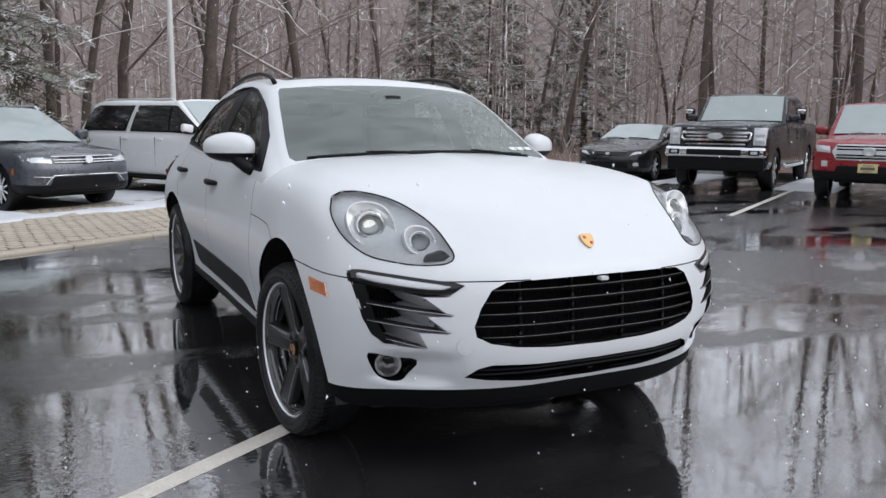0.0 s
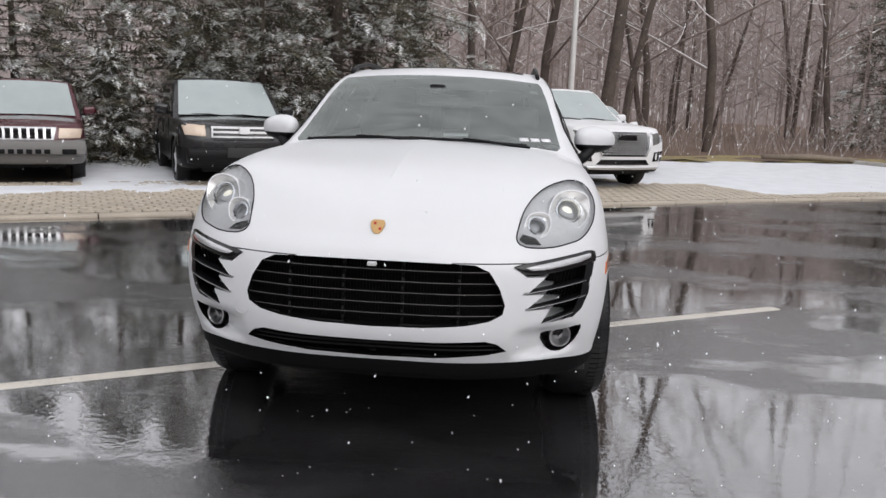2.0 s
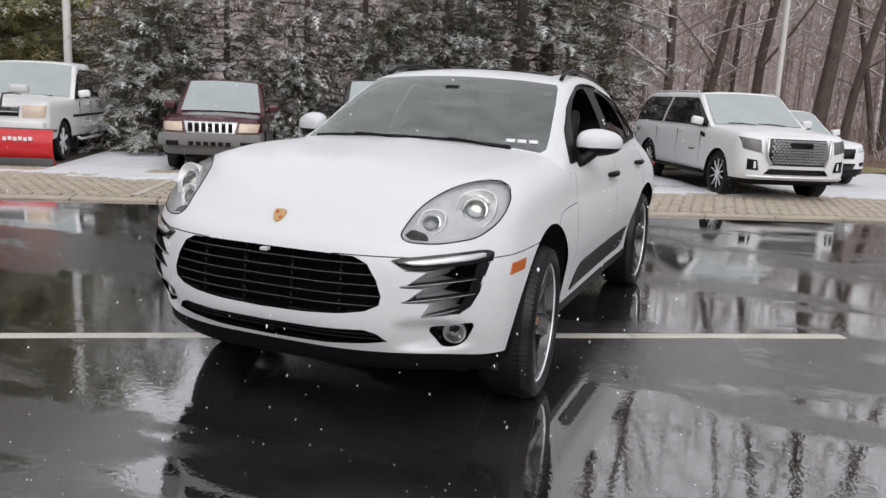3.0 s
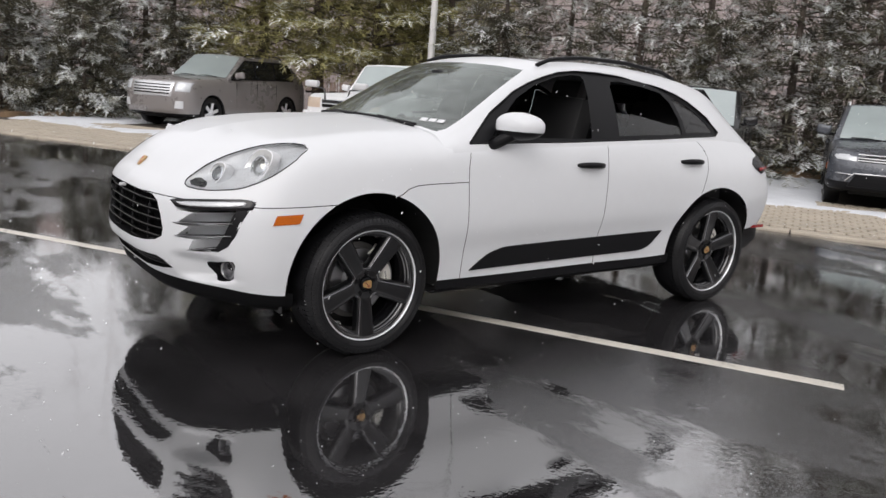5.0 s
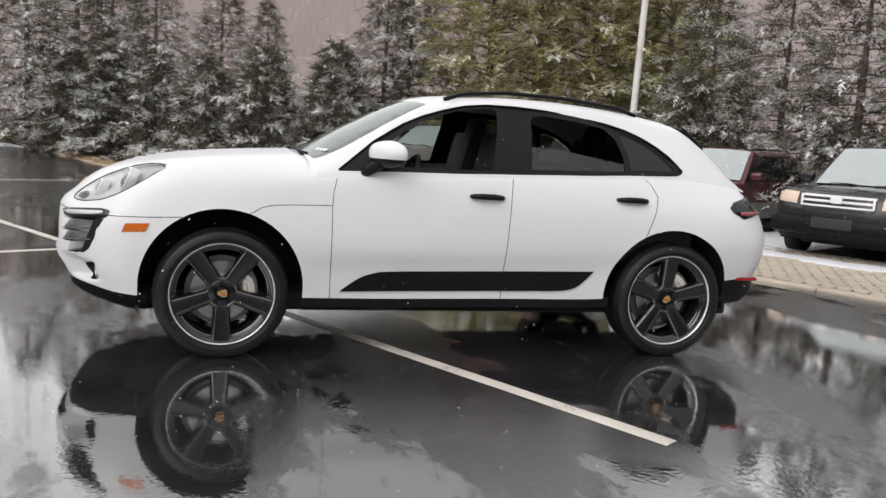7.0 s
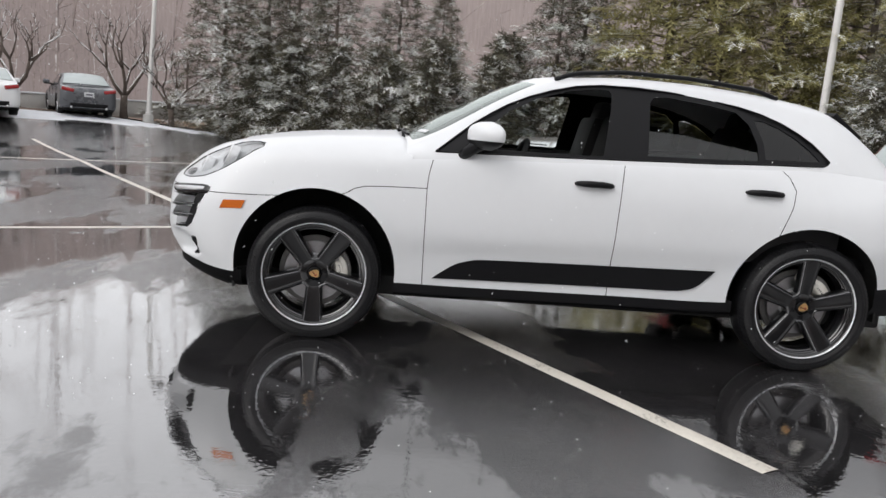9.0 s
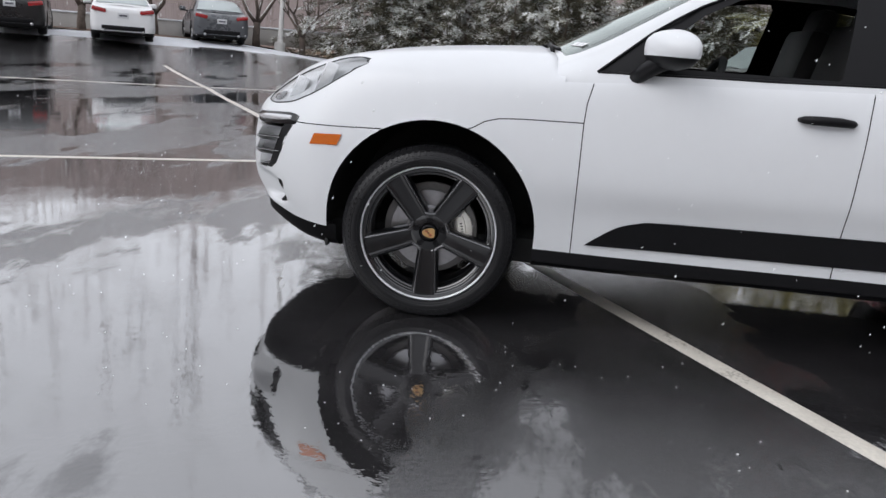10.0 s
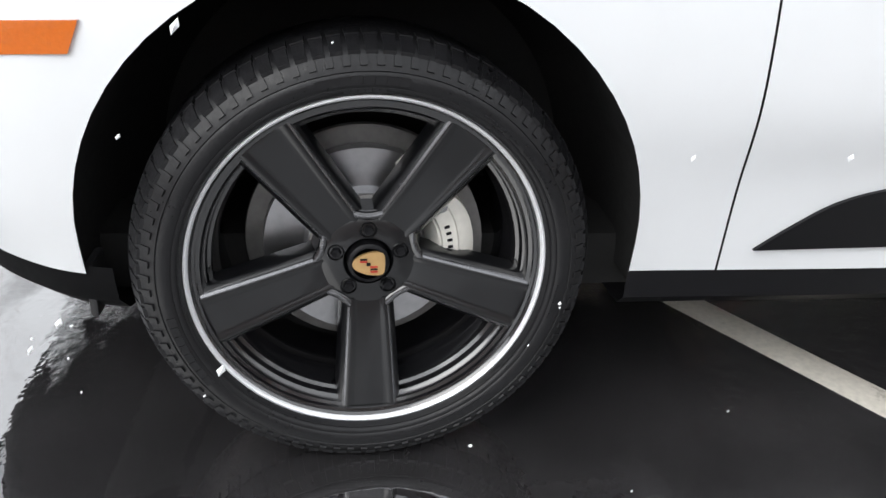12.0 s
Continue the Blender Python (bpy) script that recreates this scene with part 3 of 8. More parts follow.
def scatter(template, places, dirs, ups, scales):
    """Many copies of a template as one list of points and faces."""
    tv, tf = template
    x = dirs / np.linalg.norm(dirs, axis=1, keepdims=True)
    y = np.cross(ups, x)
    y /= np.linalg.norm(y, axis=1, keepdims=True) + 1e-9
    z = np.cross(x, y)
    frame_m = np.stack([x, y, z], 2) * scales[:, None, None]
    pts = np.einsum("nij,kj->nki", frame_m, tv) + places[:, None, :]
    n, k = len(places), len(tv)
    faces = (np.array(tf)[None] + (np.arange(n) * k)[:, None, None]).reshape(-1, len(tf[0]))
    return pts.reshape(-1, 3), faces


def joined(name, pts, faces, mat, parent, label="", kind=""):
    me = bpy.data.meshes.new(name)
    me.from_pydata(pts.tolist(), [], faces.tolist())
    ob = finish(name, me, mat, parent, label, smooth=False)
    if kind:
        ob["kind"] = kind
    return ob


def evergreen(seed, h, r, mat, sprays, snow, label, bare=0.05, droop=0.25, size=1.0):
    rng = np.random.default_rng(seed)
    tree = thing("evergreen_tree", label, "tree", "evergreens along the lot")
    bm = tube([(0, 0, -0.3), (0.03, 0.02, h * 0.4), (0, 0, h * 0.97)], [r * 0.05, r * 0.03, 0.010], 8)
    part("trunk", bm, "bark", tree)
    limbs = int(h * 10)
    P, D, E = [], [], []
    bm = bmesh.new()
    for i in range(limbs):
        t = bare + (1 - bare) * (i + rng.uniform(-0.4, 0.4)) / limbs
        a = i * 2.399 + rng.uniform(-0.3, 0.3)
        reach = r * (1 - t) ** 0.82 * rng.uniform(0.62, 1.25) + 0.18
        z0 = h * t
        out = np.array([math.cos(a), math.sin(a), 0])
        tip = out * reach + [0, 0, z0 - droop * reach + 0.25 * reach * t]
        root = np.array([0, 0, z0])
        tube_into(bm, [root, (root * 0.5 + tip * 0.5) + [0, 0, 0.06 * reach], tip], [0.022 * (1 - t) + 0.008, 0.012, 0.004], 4, cap=False)
        count = max(5, int(sprays / limbs * (reach / r) * 1.75))
        across = np.cross(out, [0, 0, 1])
        for k in range(count):
            s = 1 - (rng.uniform(0, 1) ** 1.5) * 0.75
            off = rng.uniform(-1, 1)
            wide = 0.34 * reach * (1.15 - 0.85 * s)
            P.append(root + (tip - root) * s + across * off * wide + [0, 0, 0.06 * reach * math.sin(math.pi * s) - 0.10 * abs(off) * wide + rng.normal(0, 0.045)])
            E.append(s)
            D.append(out + across * off * 1.1 + rng.normal(0, 0.33, 3) + [0, 0, rng.uniform(-0.35, 0.45)])
    tagged(part("framework", bm, "bark", tree, smooth=False), kind="stuff")
    # Fill inside the crown; darker needles give it its shade.
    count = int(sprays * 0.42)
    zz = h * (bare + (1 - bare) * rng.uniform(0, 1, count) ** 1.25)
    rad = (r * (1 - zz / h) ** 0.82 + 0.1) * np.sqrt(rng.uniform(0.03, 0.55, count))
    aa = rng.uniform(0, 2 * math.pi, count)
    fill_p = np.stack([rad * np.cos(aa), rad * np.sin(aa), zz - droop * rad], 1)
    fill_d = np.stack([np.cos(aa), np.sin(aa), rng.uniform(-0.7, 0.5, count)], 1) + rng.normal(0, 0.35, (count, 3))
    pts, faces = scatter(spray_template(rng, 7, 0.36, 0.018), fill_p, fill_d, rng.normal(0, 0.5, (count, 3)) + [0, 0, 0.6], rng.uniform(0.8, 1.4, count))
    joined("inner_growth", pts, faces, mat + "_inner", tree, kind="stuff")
    P, D = np.array(P), np.array(D)
    U = rng.normal(0, 0.25, D.shape) + [0, 0, 1]
    S = rng.uniform(0.55, 1.25, len(P)) * size * 0.92
    for v in range(2):
        pick_i = np.arange(v, len(P), 2)
        pts, faces = scatter(spray_template(rng), P[pick_i], D[pick_i], U[pick_i], S[pick_i])
        joined("crown", pts, faces, mat, tree, kind="stuff")
    outer = (np.array(E) + rng.normal(0, 0.14, len(P)) > 0.86 - 0.50 * snow) & (rng.uniform(0, 1, len(P)) < 0.92)
    pts, faces = scatter(spray_template(rng, 7, 0.29, 0.0175), P[outer] + [0, 0, 0.014], D[outer], U[outer] * [0.4, 0.4, 1], S[outer] * rng.uniform(0.55, 1.05, outer.sum()))
    joined("branch_snow", pts, faces, "snow_dust", tree, kind="stuff")
    return tree


def bare_tree(seed, h, r, levels, label, spread=0.55, snow=0.25, name="bare_tree", low=0.25, fan=3, mat="bark"):
    rng = random.Random(seed)
    tree = thing(name, label, "tree", "leafless trees")
    trunk, limbs, white = bmesh.new(), bmesh.new(), bmesh.new()

    def grow(p, d, length, rad, level):
        steps_n = 5 if level == 0 else 3 if level < 3 else 2
        pts, rr, dd = [p.copy()], [rad], d.copy()
        for i in range(steps_n):
            dd = (dd + Vector((rng.gauss(0, 0.10), rng.gauss(0, 0.10), rng.gauss(0.03, 0.06))) * (0.5 if level == 0 else 1.3)).normalized()
            pts.append(pts[-1] + dd * length / steps_n)
            rr.append(rad * (1 - 0.72 * (i + 1) / steps_n))
        tube_into(trunk if level == 0 else limbs, pts, rr, 9 if level == 0 else 5 if level == 1 else 3, cap=False)
        if level > 0 and rng.random() < snow:
            tube_into(white, [q + Vector((0, 0, k * 0.75 + 0.006)) for q, k in zip(pts, rr)], [max(0.006, k * 0.75) for k in rr], 3, cap=False)
        if level >= levels:
            return
        kids = [6 + int(h / 2), fan + 2, fan + 1, fan][min(level, 3)]
        for i in range(kids):
            t = low + (1 - low) * (i + rng.random()) / kids if level == 0 else 0.25 + 0.75 * (i + rng.random()) / kids
            k = min(int(t * steps_n), steps_n - 1)
            q = pts[k].lerp(pts[k + 1], t * steps_n - k)
            a = rng.uniform(0, 2 * math.pi)
            out = Vector((math.cos(a), math.sin(a), rng.uniform(-0.05, 0.5)))
            nd = (dd * (1 - spread) + out * spread * (1.3 if level == 0 else 1)).normalized()
            grow(q, nd, length * rng.uniform(0.32, 0.52) * (1 - 0.35 * t if level == 0 else 1), max(0.004, rr[k] * rng.uniform(0.26, 0.46)), level + 1)

    grow(Vector((0, 0, -0.3)), Vector((rng.gauss(0, 0.03), rng.gauss(0, 0.03), 1)).normalized(), h, r, 0)
    part("trunk", trunk, mat, tree)
    tagged(part("branchwork", limbs, "twig" if mat == "bark" else mat, tree, smooth=False), kind="stuff")
    if white.verts:
        tagged(part("branch_snow", white, "snow_dust", tree, smooth=False), kind="stuff")
    else:
        white.free()
    return tree


def put(tree, u, v, turn, size, dz=0.0):
    x, y = xy(u, v)
    return pose(x, y, rise(u, v) + dz, 0, 0, turn) @ Matrix.Diagonal((size, size, size, 1))


def plant(kinds, spots, seed):
    """The first tree of a kind goes to its first spot; the rest are copies."""
    rng = random.Random(seed)
    used = set()
    for u, v, k, size in spots:
        m = put(None, u, v, rng.uniform(0, 360), size * rng.uniform(0.92, 1.1))
        if k not in used:
            kinds[k].matrix_world = m
            used.add(k)
        else:
            c = copy_thing(kinds[k], Matrix())
            c.matrix_basis = m


greens = [evergreen(11, 7.2, 2.8, "needle", 2700, 1.35, "dark green spruce dusted with snow"),
          evergreen(12, 6.6, 2.8, "needle", 2500, 1.75, "green spruce white with snow on its branches"),
          evergreen(13, 7.8, 2.9, "needle", 2800, 1.1, "tall dark green spruce with little snow"),
          evergreen(14, 8.0, 2.5, "needle_pine", 3000, 0.15, "yellow-green pine behind the hedge", bare=0.14, droop=0.0, size=1.15),
          evergreen(15, 3.2, 1.4, "needle", 1500, 1.25, "low spruce bush frosted with snow", bare=0.02)]
spots = [(3.4, 13.6, 2, 1.35), (1.6, 13.1, 0, 0.82), (-0.2, 13.4, 2, 0.95), (-1.5, 12.6, 1, 0.85), (-3.2, 13.2, 0, 0.82), (-4.6, 12.7, 1, 0.82), (-6.9, 14.8, 3, 1.15), (-8.4, 13.6, 3, 1.2),
         (-10.0, 13.4, 3, 1.35), (-11.9, 13.6, 3, 1.3), (-13.8, 12.2, 2, 0.95), (-14.2, 11.6, 0, 0.85), (-16.7, 11.4, 1, 0.60), (-18.6, 10.4, 0, 0.72), (-20.0, 9.6, 1, 0.85),
         (-23.6, 4.9, 1, 0.95), (-22.0, 5.8, 0, 0.95), (-20.6, 6.3, 1, 0.9), (-19.0, 6.9, 0, 0.9), (-21.2, 5.4, 4, 1.0), (-19.4, 5.7, 4, 1.0), (-17.8, 6.4, 4, 1.0), (-16.2, 7.0, 4, 1.0), (-14.8, 7.7, 4, 0.9), (-8.4, 16.5, 3, 1.0), (-13.8, 9.2, 4, 0.9), (-15.6, 8.6, 4, 1.0), (-17.6, 8.3, 4, 0.95), (0.2, 11.9, 4, 0.85), (-4.3, 11.6, 4, 0.9), (-1.6, 11.9, 4, 0.7), (4.4, 15.0, 0, 1.3),
         (-12.6, 10.9, 4, 0.9), (-14.9, 10.4, 4, 1.1)]
plant(greens, spots, 3)

bares = [bare_tree(21, 13, 0.125, 3, "tall leafless tree with fine grey branches", 0.5),
         bare_tree(22, 11, 0.105, 3, "slender leafless tree with dusted twigs", 0.55),
         bare_tree(23, 15, 0.20, 3, "thick grey trunk of a leafless tree", 0.5, low=0.3),
         bare_tree(24, 8, 0.09, 4, "young leafless tree with wide snowy twigs", 0.7, snow=0.4, low=0.15, fan=2),
         bare_tree(25, 12, 0.12, 4, "leafless tree with brown twigs", 0.6, low=0.12, fan=2)]
rng = random.Random(8)
spots = [(6.2, 16.2, 2, 1.15), (8.6, 17.2, 4, 1.25), (12.2, 15.6, 2, 1.1), (14.0, 17.0, 3, 1.5), (10.3, 18.6, 3, 1.6), (4.2, 17.8, 4, 0.95), (2.0, 19.5, 0, 0.9), (16.8, 16.0, 4, 1.3), (7.4, 20, 3, 1.6)]
for i in range(64):
    while True:
        u, v = rng.uniform(-2, 50), rng.uniform(-22, 42)
        if (v > 15.5 and u > 1) or (u > 22.5):
            break
    spots.append((u, v, rng.choice((0, 1, 1, 3, 4, 4)), rng.uniform(1.05, 1.5)))
plant(bares, spots, 4)
wood_greens = [(36, 19.5, 0, 1.6), (29.6, 19.0, 0, 1.3), (39, 15.0, 2, 1.5)]
for u, v, k, size in wood_greens:
    c = copy_thing(greens[k], Matrix())
    c.matrix_basis = put(None, u, v, u * 40, size)


def vase_tree(seed, h, label):
    """A small pruned tree: a short trunk that splits low into rising, forking limbs edged with snow."""
    rng = random.Random(seed)
    tree = thing("ornamental_tree", label, "tree", "ornamental trees at the far end")
    trunk, limbs, white = bmesh.new(), bmesh.new(), bmesh.new()
    tube_into(trunk, [(0, 0, -0.2), (0.02, 0.0, 0.3), (0.0, 0.03, h * 0.22)], [0.15, 0.11, 0.10], 9)

    def fork(p, d, length, rad, level):
        q = p + d * length * 0.5 + Vector((rng.gauss(0, 0.05), rng.gauss(0, 0.05), 0)) * length
        e = p + d * length + Vector((0, 0, 0.12 * length))
        tube_into(limbs, [p, q, e], [rad, rad * 0.82, rad * 0.62], 6 if level < 2 else 4)
        tube_into(white, [k + Vector((0, 0, rad * 0.55)) for k in (p, q, e)], [rad * 0.55, rad * 0.55, rad * 0.4], 4)
        if level < 4:
            for i in range(2 if level else 3):
                a = rng.uniform(0, 2 * math.pi)
                nd = (d + Vector((math.cos(a), math.sin(a), rng.uniform(0.0, 0.5))) * 0.62).normalized()
                nd.z = max(nd.z, 0.15)
                fork(e, nd, length * rng.uniform(0.55, 0.8), rad * 0.56, level + 1)

    for i in range(4):
        a = i * 1.57 + rng.uniform(-0.4, 0.4)
        fork(Vector((0, 0, h * 0.20)), Vector((math.cos(a) * 0.62, math.sin(a) * 0.62, 0.8)).normalized(), h * 0.27, 0.065, 0)
    part("trunk", trunk, "bark", tree)
    tagged(part("branchwork", limbs, "bark", tree), kind="stuff")
    tagged(part("branch_snow", white, "snow_dust", tree), kind="stuff")
    return tree


myrtles = [vase_tree(31, 3.4, "small pruned leafless tree edged with snow"), vase_tree(33, 3.2, "small leafless tree with rising forked limbs")]
plant(myrtles, [(-23.9, 1.75, 0, 1.0), (-22.9, 3.0, 1, 0.9), (-24.6, -3.4, 1, 1.05), (-24.8, -1.3, 0, 0.95), (-24.6, -6.0, 1, 1.0), (-24.9, -8.6, 0, 0.95)], 6)


def far_wood(name, areas, count, seed, label, mat="twig"):
    """Woods in the distance: many thin stems and crossing twigs in one mesh."""
    rng = np.random.default_rng(seed)
    bm = bmesh.new()
    for i in range(count):
        a = areas[i % len(areas)]
        u, v = rng.uniform(a[0], a[1]), rng.uniform(a[2], a[3])
        x, y = xy(u, v)
        h = rng.uniform(9, 20)
        z0 = rise(u, v)
        lean = rng.normal(0, 0.5, 2)
        rad = rng.uniform(0.018, 0.055)
        tube_into(bm, [(x, y, z0 - 0.3), (x + lean[0] * 0.4, y + lean[1] * 0.4, z0 + h * 0.5), (x + lean[0], y + lean[1], z0 + h)], [rad, rad * 0.7, 0.01], 3, cap=False)
        for k in range(16):
            t = rng.uniform(0.10, 0.97)
            p = Vector((x + lean[0] * t, y + lean[1] * t, z0 + h * t))
            b = rng.uniform(0, 2 * math.pi)
            ln = rng.uniform(0.6, 3.0) * (1.15 - t * 0.6)
            q = p + Vector((math.cos(b) * ln, math.sin(b) * ln, ln * rng.uniform(0.1, 0.9)))
            mid = p.lerp(q, 0.55) + Vector((0, 0, rng.uniform(-0.1, 0.1)))
            tube_into(bm, [p, mid, q], [0.020, 0.013, 0.005], 3, cap=False)
            for w in range(2):
                e = rng.uniform(0, 2 * math.pi)
                s = mid.lerp(q, rng.uniform(0, 0.8))
                tube_into(bm, [s, s + Vector((math.cos(e), math.sin(e), rng.uniform(0, 0.9))) * rng.uniform(0.3, 1.0)], [0.010, 0.004], 3, cap=False)
    return tagged(part(name, bm, mat, smooth=False), label, "woods", kind="stuff")


far_wood("far_woods", [(2, 46, 24, 48), (24, 48, -30, 24)], 620, 41, "grey-brown leafless woods beyond the lot")
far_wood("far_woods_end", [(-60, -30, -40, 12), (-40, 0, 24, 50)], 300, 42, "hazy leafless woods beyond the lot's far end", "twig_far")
bm = bmesh.new()
rng = random.Random(9)
for i in range(1500):
    if i % 2:
        u, v = rng.uniform(4, 30), rng.uniform(14.6, 20)
    else:
        u, v = rng.uniform(21.8, 27), rng.uniform(-20, 16)
    x, y = xy(u, v)
    h = rng.uniform(0.4, 1.7)
    a = rng.uniform(0, 6.28)
    p, q = Vector((x, y, 0)), Vector((x + math.cos(a) * h * 0.6, y + math.sin(a) * h * 0.6, h))
    tube_into(bm, [p, p.lerp(q, 0.6) + Vector((0, 0, h * 0.15)), q], [0.010, 0.007, 0.003], 3, cap=False)
tagged(part("undergrowth", bm, "twig", smooth=False), "brown tangled brush at the wood's edge", "brush", kind="stuff")
# Distant woods with haze put into their colour, a low uneven band right round.
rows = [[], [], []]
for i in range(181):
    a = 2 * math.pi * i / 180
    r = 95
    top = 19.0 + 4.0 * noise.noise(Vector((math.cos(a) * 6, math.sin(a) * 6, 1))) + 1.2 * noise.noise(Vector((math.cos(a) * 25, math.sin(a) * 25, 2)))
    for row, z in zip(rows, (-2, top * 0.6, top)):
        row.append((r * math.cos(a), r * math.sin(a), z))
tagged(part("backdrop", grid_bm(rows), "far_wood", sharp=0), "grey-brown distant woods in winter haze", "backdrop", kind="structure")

# ---- the white car: nose towards -y, its left side towards +x ----
car = thing("white_suv", "white compact luxury SUV with black wheels on wet asphalt", "car")

# Key lines of the body's half, from the front's middle round the corner and along the side to the rear's middle.
LOW = [(0, -2.315, 0.385), (0.30, -2.305, 0.385), (0.53, -2.245, 0.385), (0.72, -2.115, 0.375), (0.845, -1.965, 0.355), (0.895, -1.79, 0.345),
       (0.90, -1.40, 0.345), (0.885, -0.95, 0.345), (0.88, -0.5, 0.345), (0.88, 0.25, 0.355), (0.89, 0.95, 0.365), (0.905, 1.40, 0.42),
       (0.905, 1.80, 0.50), (0.845, 2.05, 0.52), (0.55, 2.21, 0.53), (0, 2.26, 0.53)]
CHIN = [(0, -2.39, 0.50), (0.30, -2.375, 0.50), (0.545, -2.295, 0.495), (0.75, -2.155, 0.49), (0.88, -1.98, 0.49), (0.925, -1.79, 0.50),
        (0.945, -1.40, 0.50), (0.912, -0.95, 0.50), (0.897, -0.5, 0.51), (0.897, 0.25, 0.525), (0.91, 0.95, 0.545), (0.948, 1.40, 0.57),
        (0.938, 1.80, 0.62), (0.865, 2.08, 0.63), (0.55, 2.27, 0.64), (0, 2.32, 0.64)]
WIDE = [(0, -2.395, 0.64), (0.30, -2.38, 0.64), (0.555, -2.305, 0.645), (0.765, -2.165, 0.65), (0.895, -1.985, 0.66), (0.94, -1.78, 0.67),
        (0.962, -1.40, 0.69), (0.938, -0.95, 0.67), (0.932, -0.5, 0.66), (0.932, 0.25, 0.68), (0.94, 0.95, 0.70), (0.965, 1.40, 0.74),
        (0.955, 1.80, 0.77), (0.87, 2.09, 0.78), (0.55, 2.27, 0.78), (0, 2.32, 0.78)]
SHOULDER = [(0, -2.375, 0.80), (0.30, -2.355, 0.80), (0.55, -2.28, 0.795), (0.755, -2.135, 0.795), (0.88, -1.965, 0.81), (0.925, -1.77, 0.84),
            (0.938, -1.40, 0.87), (0.92, -0.95, 0.885), (0.92, -0.5, 0.89), (0.925, 0.25, 0.91), (0.93, 0.95, 0.93), (0.935, 1.40, 0.95),
            (0.91, 1.80, 0.965), (0.84, 2.03, 0.96), (0.55, 2.20, 0.95), (0, 2.26, 0.95)]
EDGE = [(0, -2.30, 0.885), (0.30, -2.275, 0.885), (0.535, -2.205, 0.89), (0.715, -2.075, 0.915), (0.825, -1.90, 0.975), (0.875, -1.70, 1.015),
        (0.885, -1.38, 1.035), (0.882, -0.95, 1.045), (0.880, -0.5, 1.07), (0.876, 0.25, 1.10), (0.86, 0.95, 1.125), (0.83, 1.40, 1.145),
        (0.79, 1.80, 1.12), (0.74, 1.96, 1.09), (0.5, 2.08, 1.07), (0, 2.12, 1.07)]
CREST = [(0, -2.20, 0.972), (0.28, -2.175, 0.975), (0.485, -2.10, 0.985), (0.625, -1.97, 1.02), (0.705, -1.82, 1.068), (0.745, -1.64, 1.098),
         (0.757, -1.36, 1.122), (0.755, -0.93, 1.130)]
HOOD = [(0, -2.08, 1.032), (0.24, -2.06, 1.036), (0.41, -1.995, 1.05), (0.50, -1.88, 1.078), (0.54, -1.76, 1.10), (0.55, -1.60, 1.122),
        (0.55, -1.32, 1.150), (0.54, -0.96, 1.165)]
MIDDLE = [(0, -1.95, 1.080), (0, -1.90, 1.090), (0, -1.84, 1.104), (0, -1.76, 1.119), (0, -1.66, 1.134), (0, -1.50, 1.153), (0, -1.28, 1.172), (0, -1.02, 1.190)]

FINE = 14


def body_grid():
    lines = [spline(r, FINE) for r in (LOW, CHIN, WIDE, SHOULDER, EDGE)]
    count = len(lines[0])
    for r, inward, up in ((CREST, 0.09, 0.035), (HOOD, 0.25, 0.05), (MIDDLE, 0.45, 0.05)):
        own = spline(r, FINE)
        rest = lines[4][len(own):].copy()
        rest[:, 0] *= 1 - inward
        rest[:, 2] += up
        lines.append(np.concatenate([own, rest]))
    lines = np.array(lines)
    cols = [spline(lines[:, k], 8) for k in range(count)]
    half = np.array(cols).transpose(1, 0, 2)  # rows from the sill up, columns from the nose back
    # A scoop round the fog lamps, under a crease of the bumper.
    front = half[:, :5 * FINE]
    into = np.interp(front[:, :, 0], [0.53, 0.60, 0.66, 0.73, 0.80, 0.84], [0, 0.045, 0.080, 0.058, 0.012, 0]) * np.interp(front[:, :, 2], [0.398, 0.420, 0.500, 0.535], [0, 1, 1, 0])
    front[:, :, 1] += into
    mirror = half[:, ::-1].copy()
    mirror[:, :, 0] *= -1
    return half, np.concatenate([mirror[:, :-1], half], 1)


HALF, FULL = body_grid()
body = surface(FULL)

# The belt: everything above it behind the bonnet is open to the cabin.
belt_y = -0.90
above = set()
for f in body.faces:
    c = f.calc_center_median()
    if c.y > belt_y and c.y < 1.98 and c.z > np.interp(c.y, [p[1] for p in EDGE[7:14]], [p[2] for p in EDGE[7:14]]) - 0.002 and abs(c.x) < 0.885:
        above.add(f)
bmesh.ops.delete(body, geom=list(above), context="FACES")


def arc(cy, cz, r, a0, a1, n):
    return [(cy + r * math.cos(radians(a0 + (a1 - a0) * i / n)), cz + r * math.sin(radians(a0 + (a1 - a0) * i / n))) for i in range(n + 1)]


ARCH_F = [(-1.852, 0.20), *arc(-1.40, 0.40, 0.452, 180, 0, 30), (-0.948, 0.20)]
ARCH_R = [(0.955, 0.20), *arc(1.39, 0.39, 0.437, 180, 0, 30), (1.827, 0.20)]
HEADLAMP = spline([(0.858, 0.972), (0.845, 0.915), (0.80, 0.868), (0.735, 0.851), (0.66, 0.843), (0.575, 0.850), (0.540, 0.872), (0.543, 0.915), (0.566, 0.98),
                   (0.615, 1.033), (0.675, 1.063), (0.745, 1.075), (0.805, 1.062), (0.845, 1.022)], 4, True).tolist()
INTAKE = [(0.858, 0.808), (0.845, 0.815), (0.69, 0.797), (0.545, 0.780), (0.585, 0.738), (0.66, 0.735), (0.60, 0.684), (0.575, 0.672), (0.655, 0.668), (0.60, 0.622), (0.585, 0.610),
          (0.68, 0.610), (0.65, 0.552), (0.73, 0.556), (0.775, 0.568), (0.808, 0.595), (0.832, 0.65), (0.848, 0.74)]
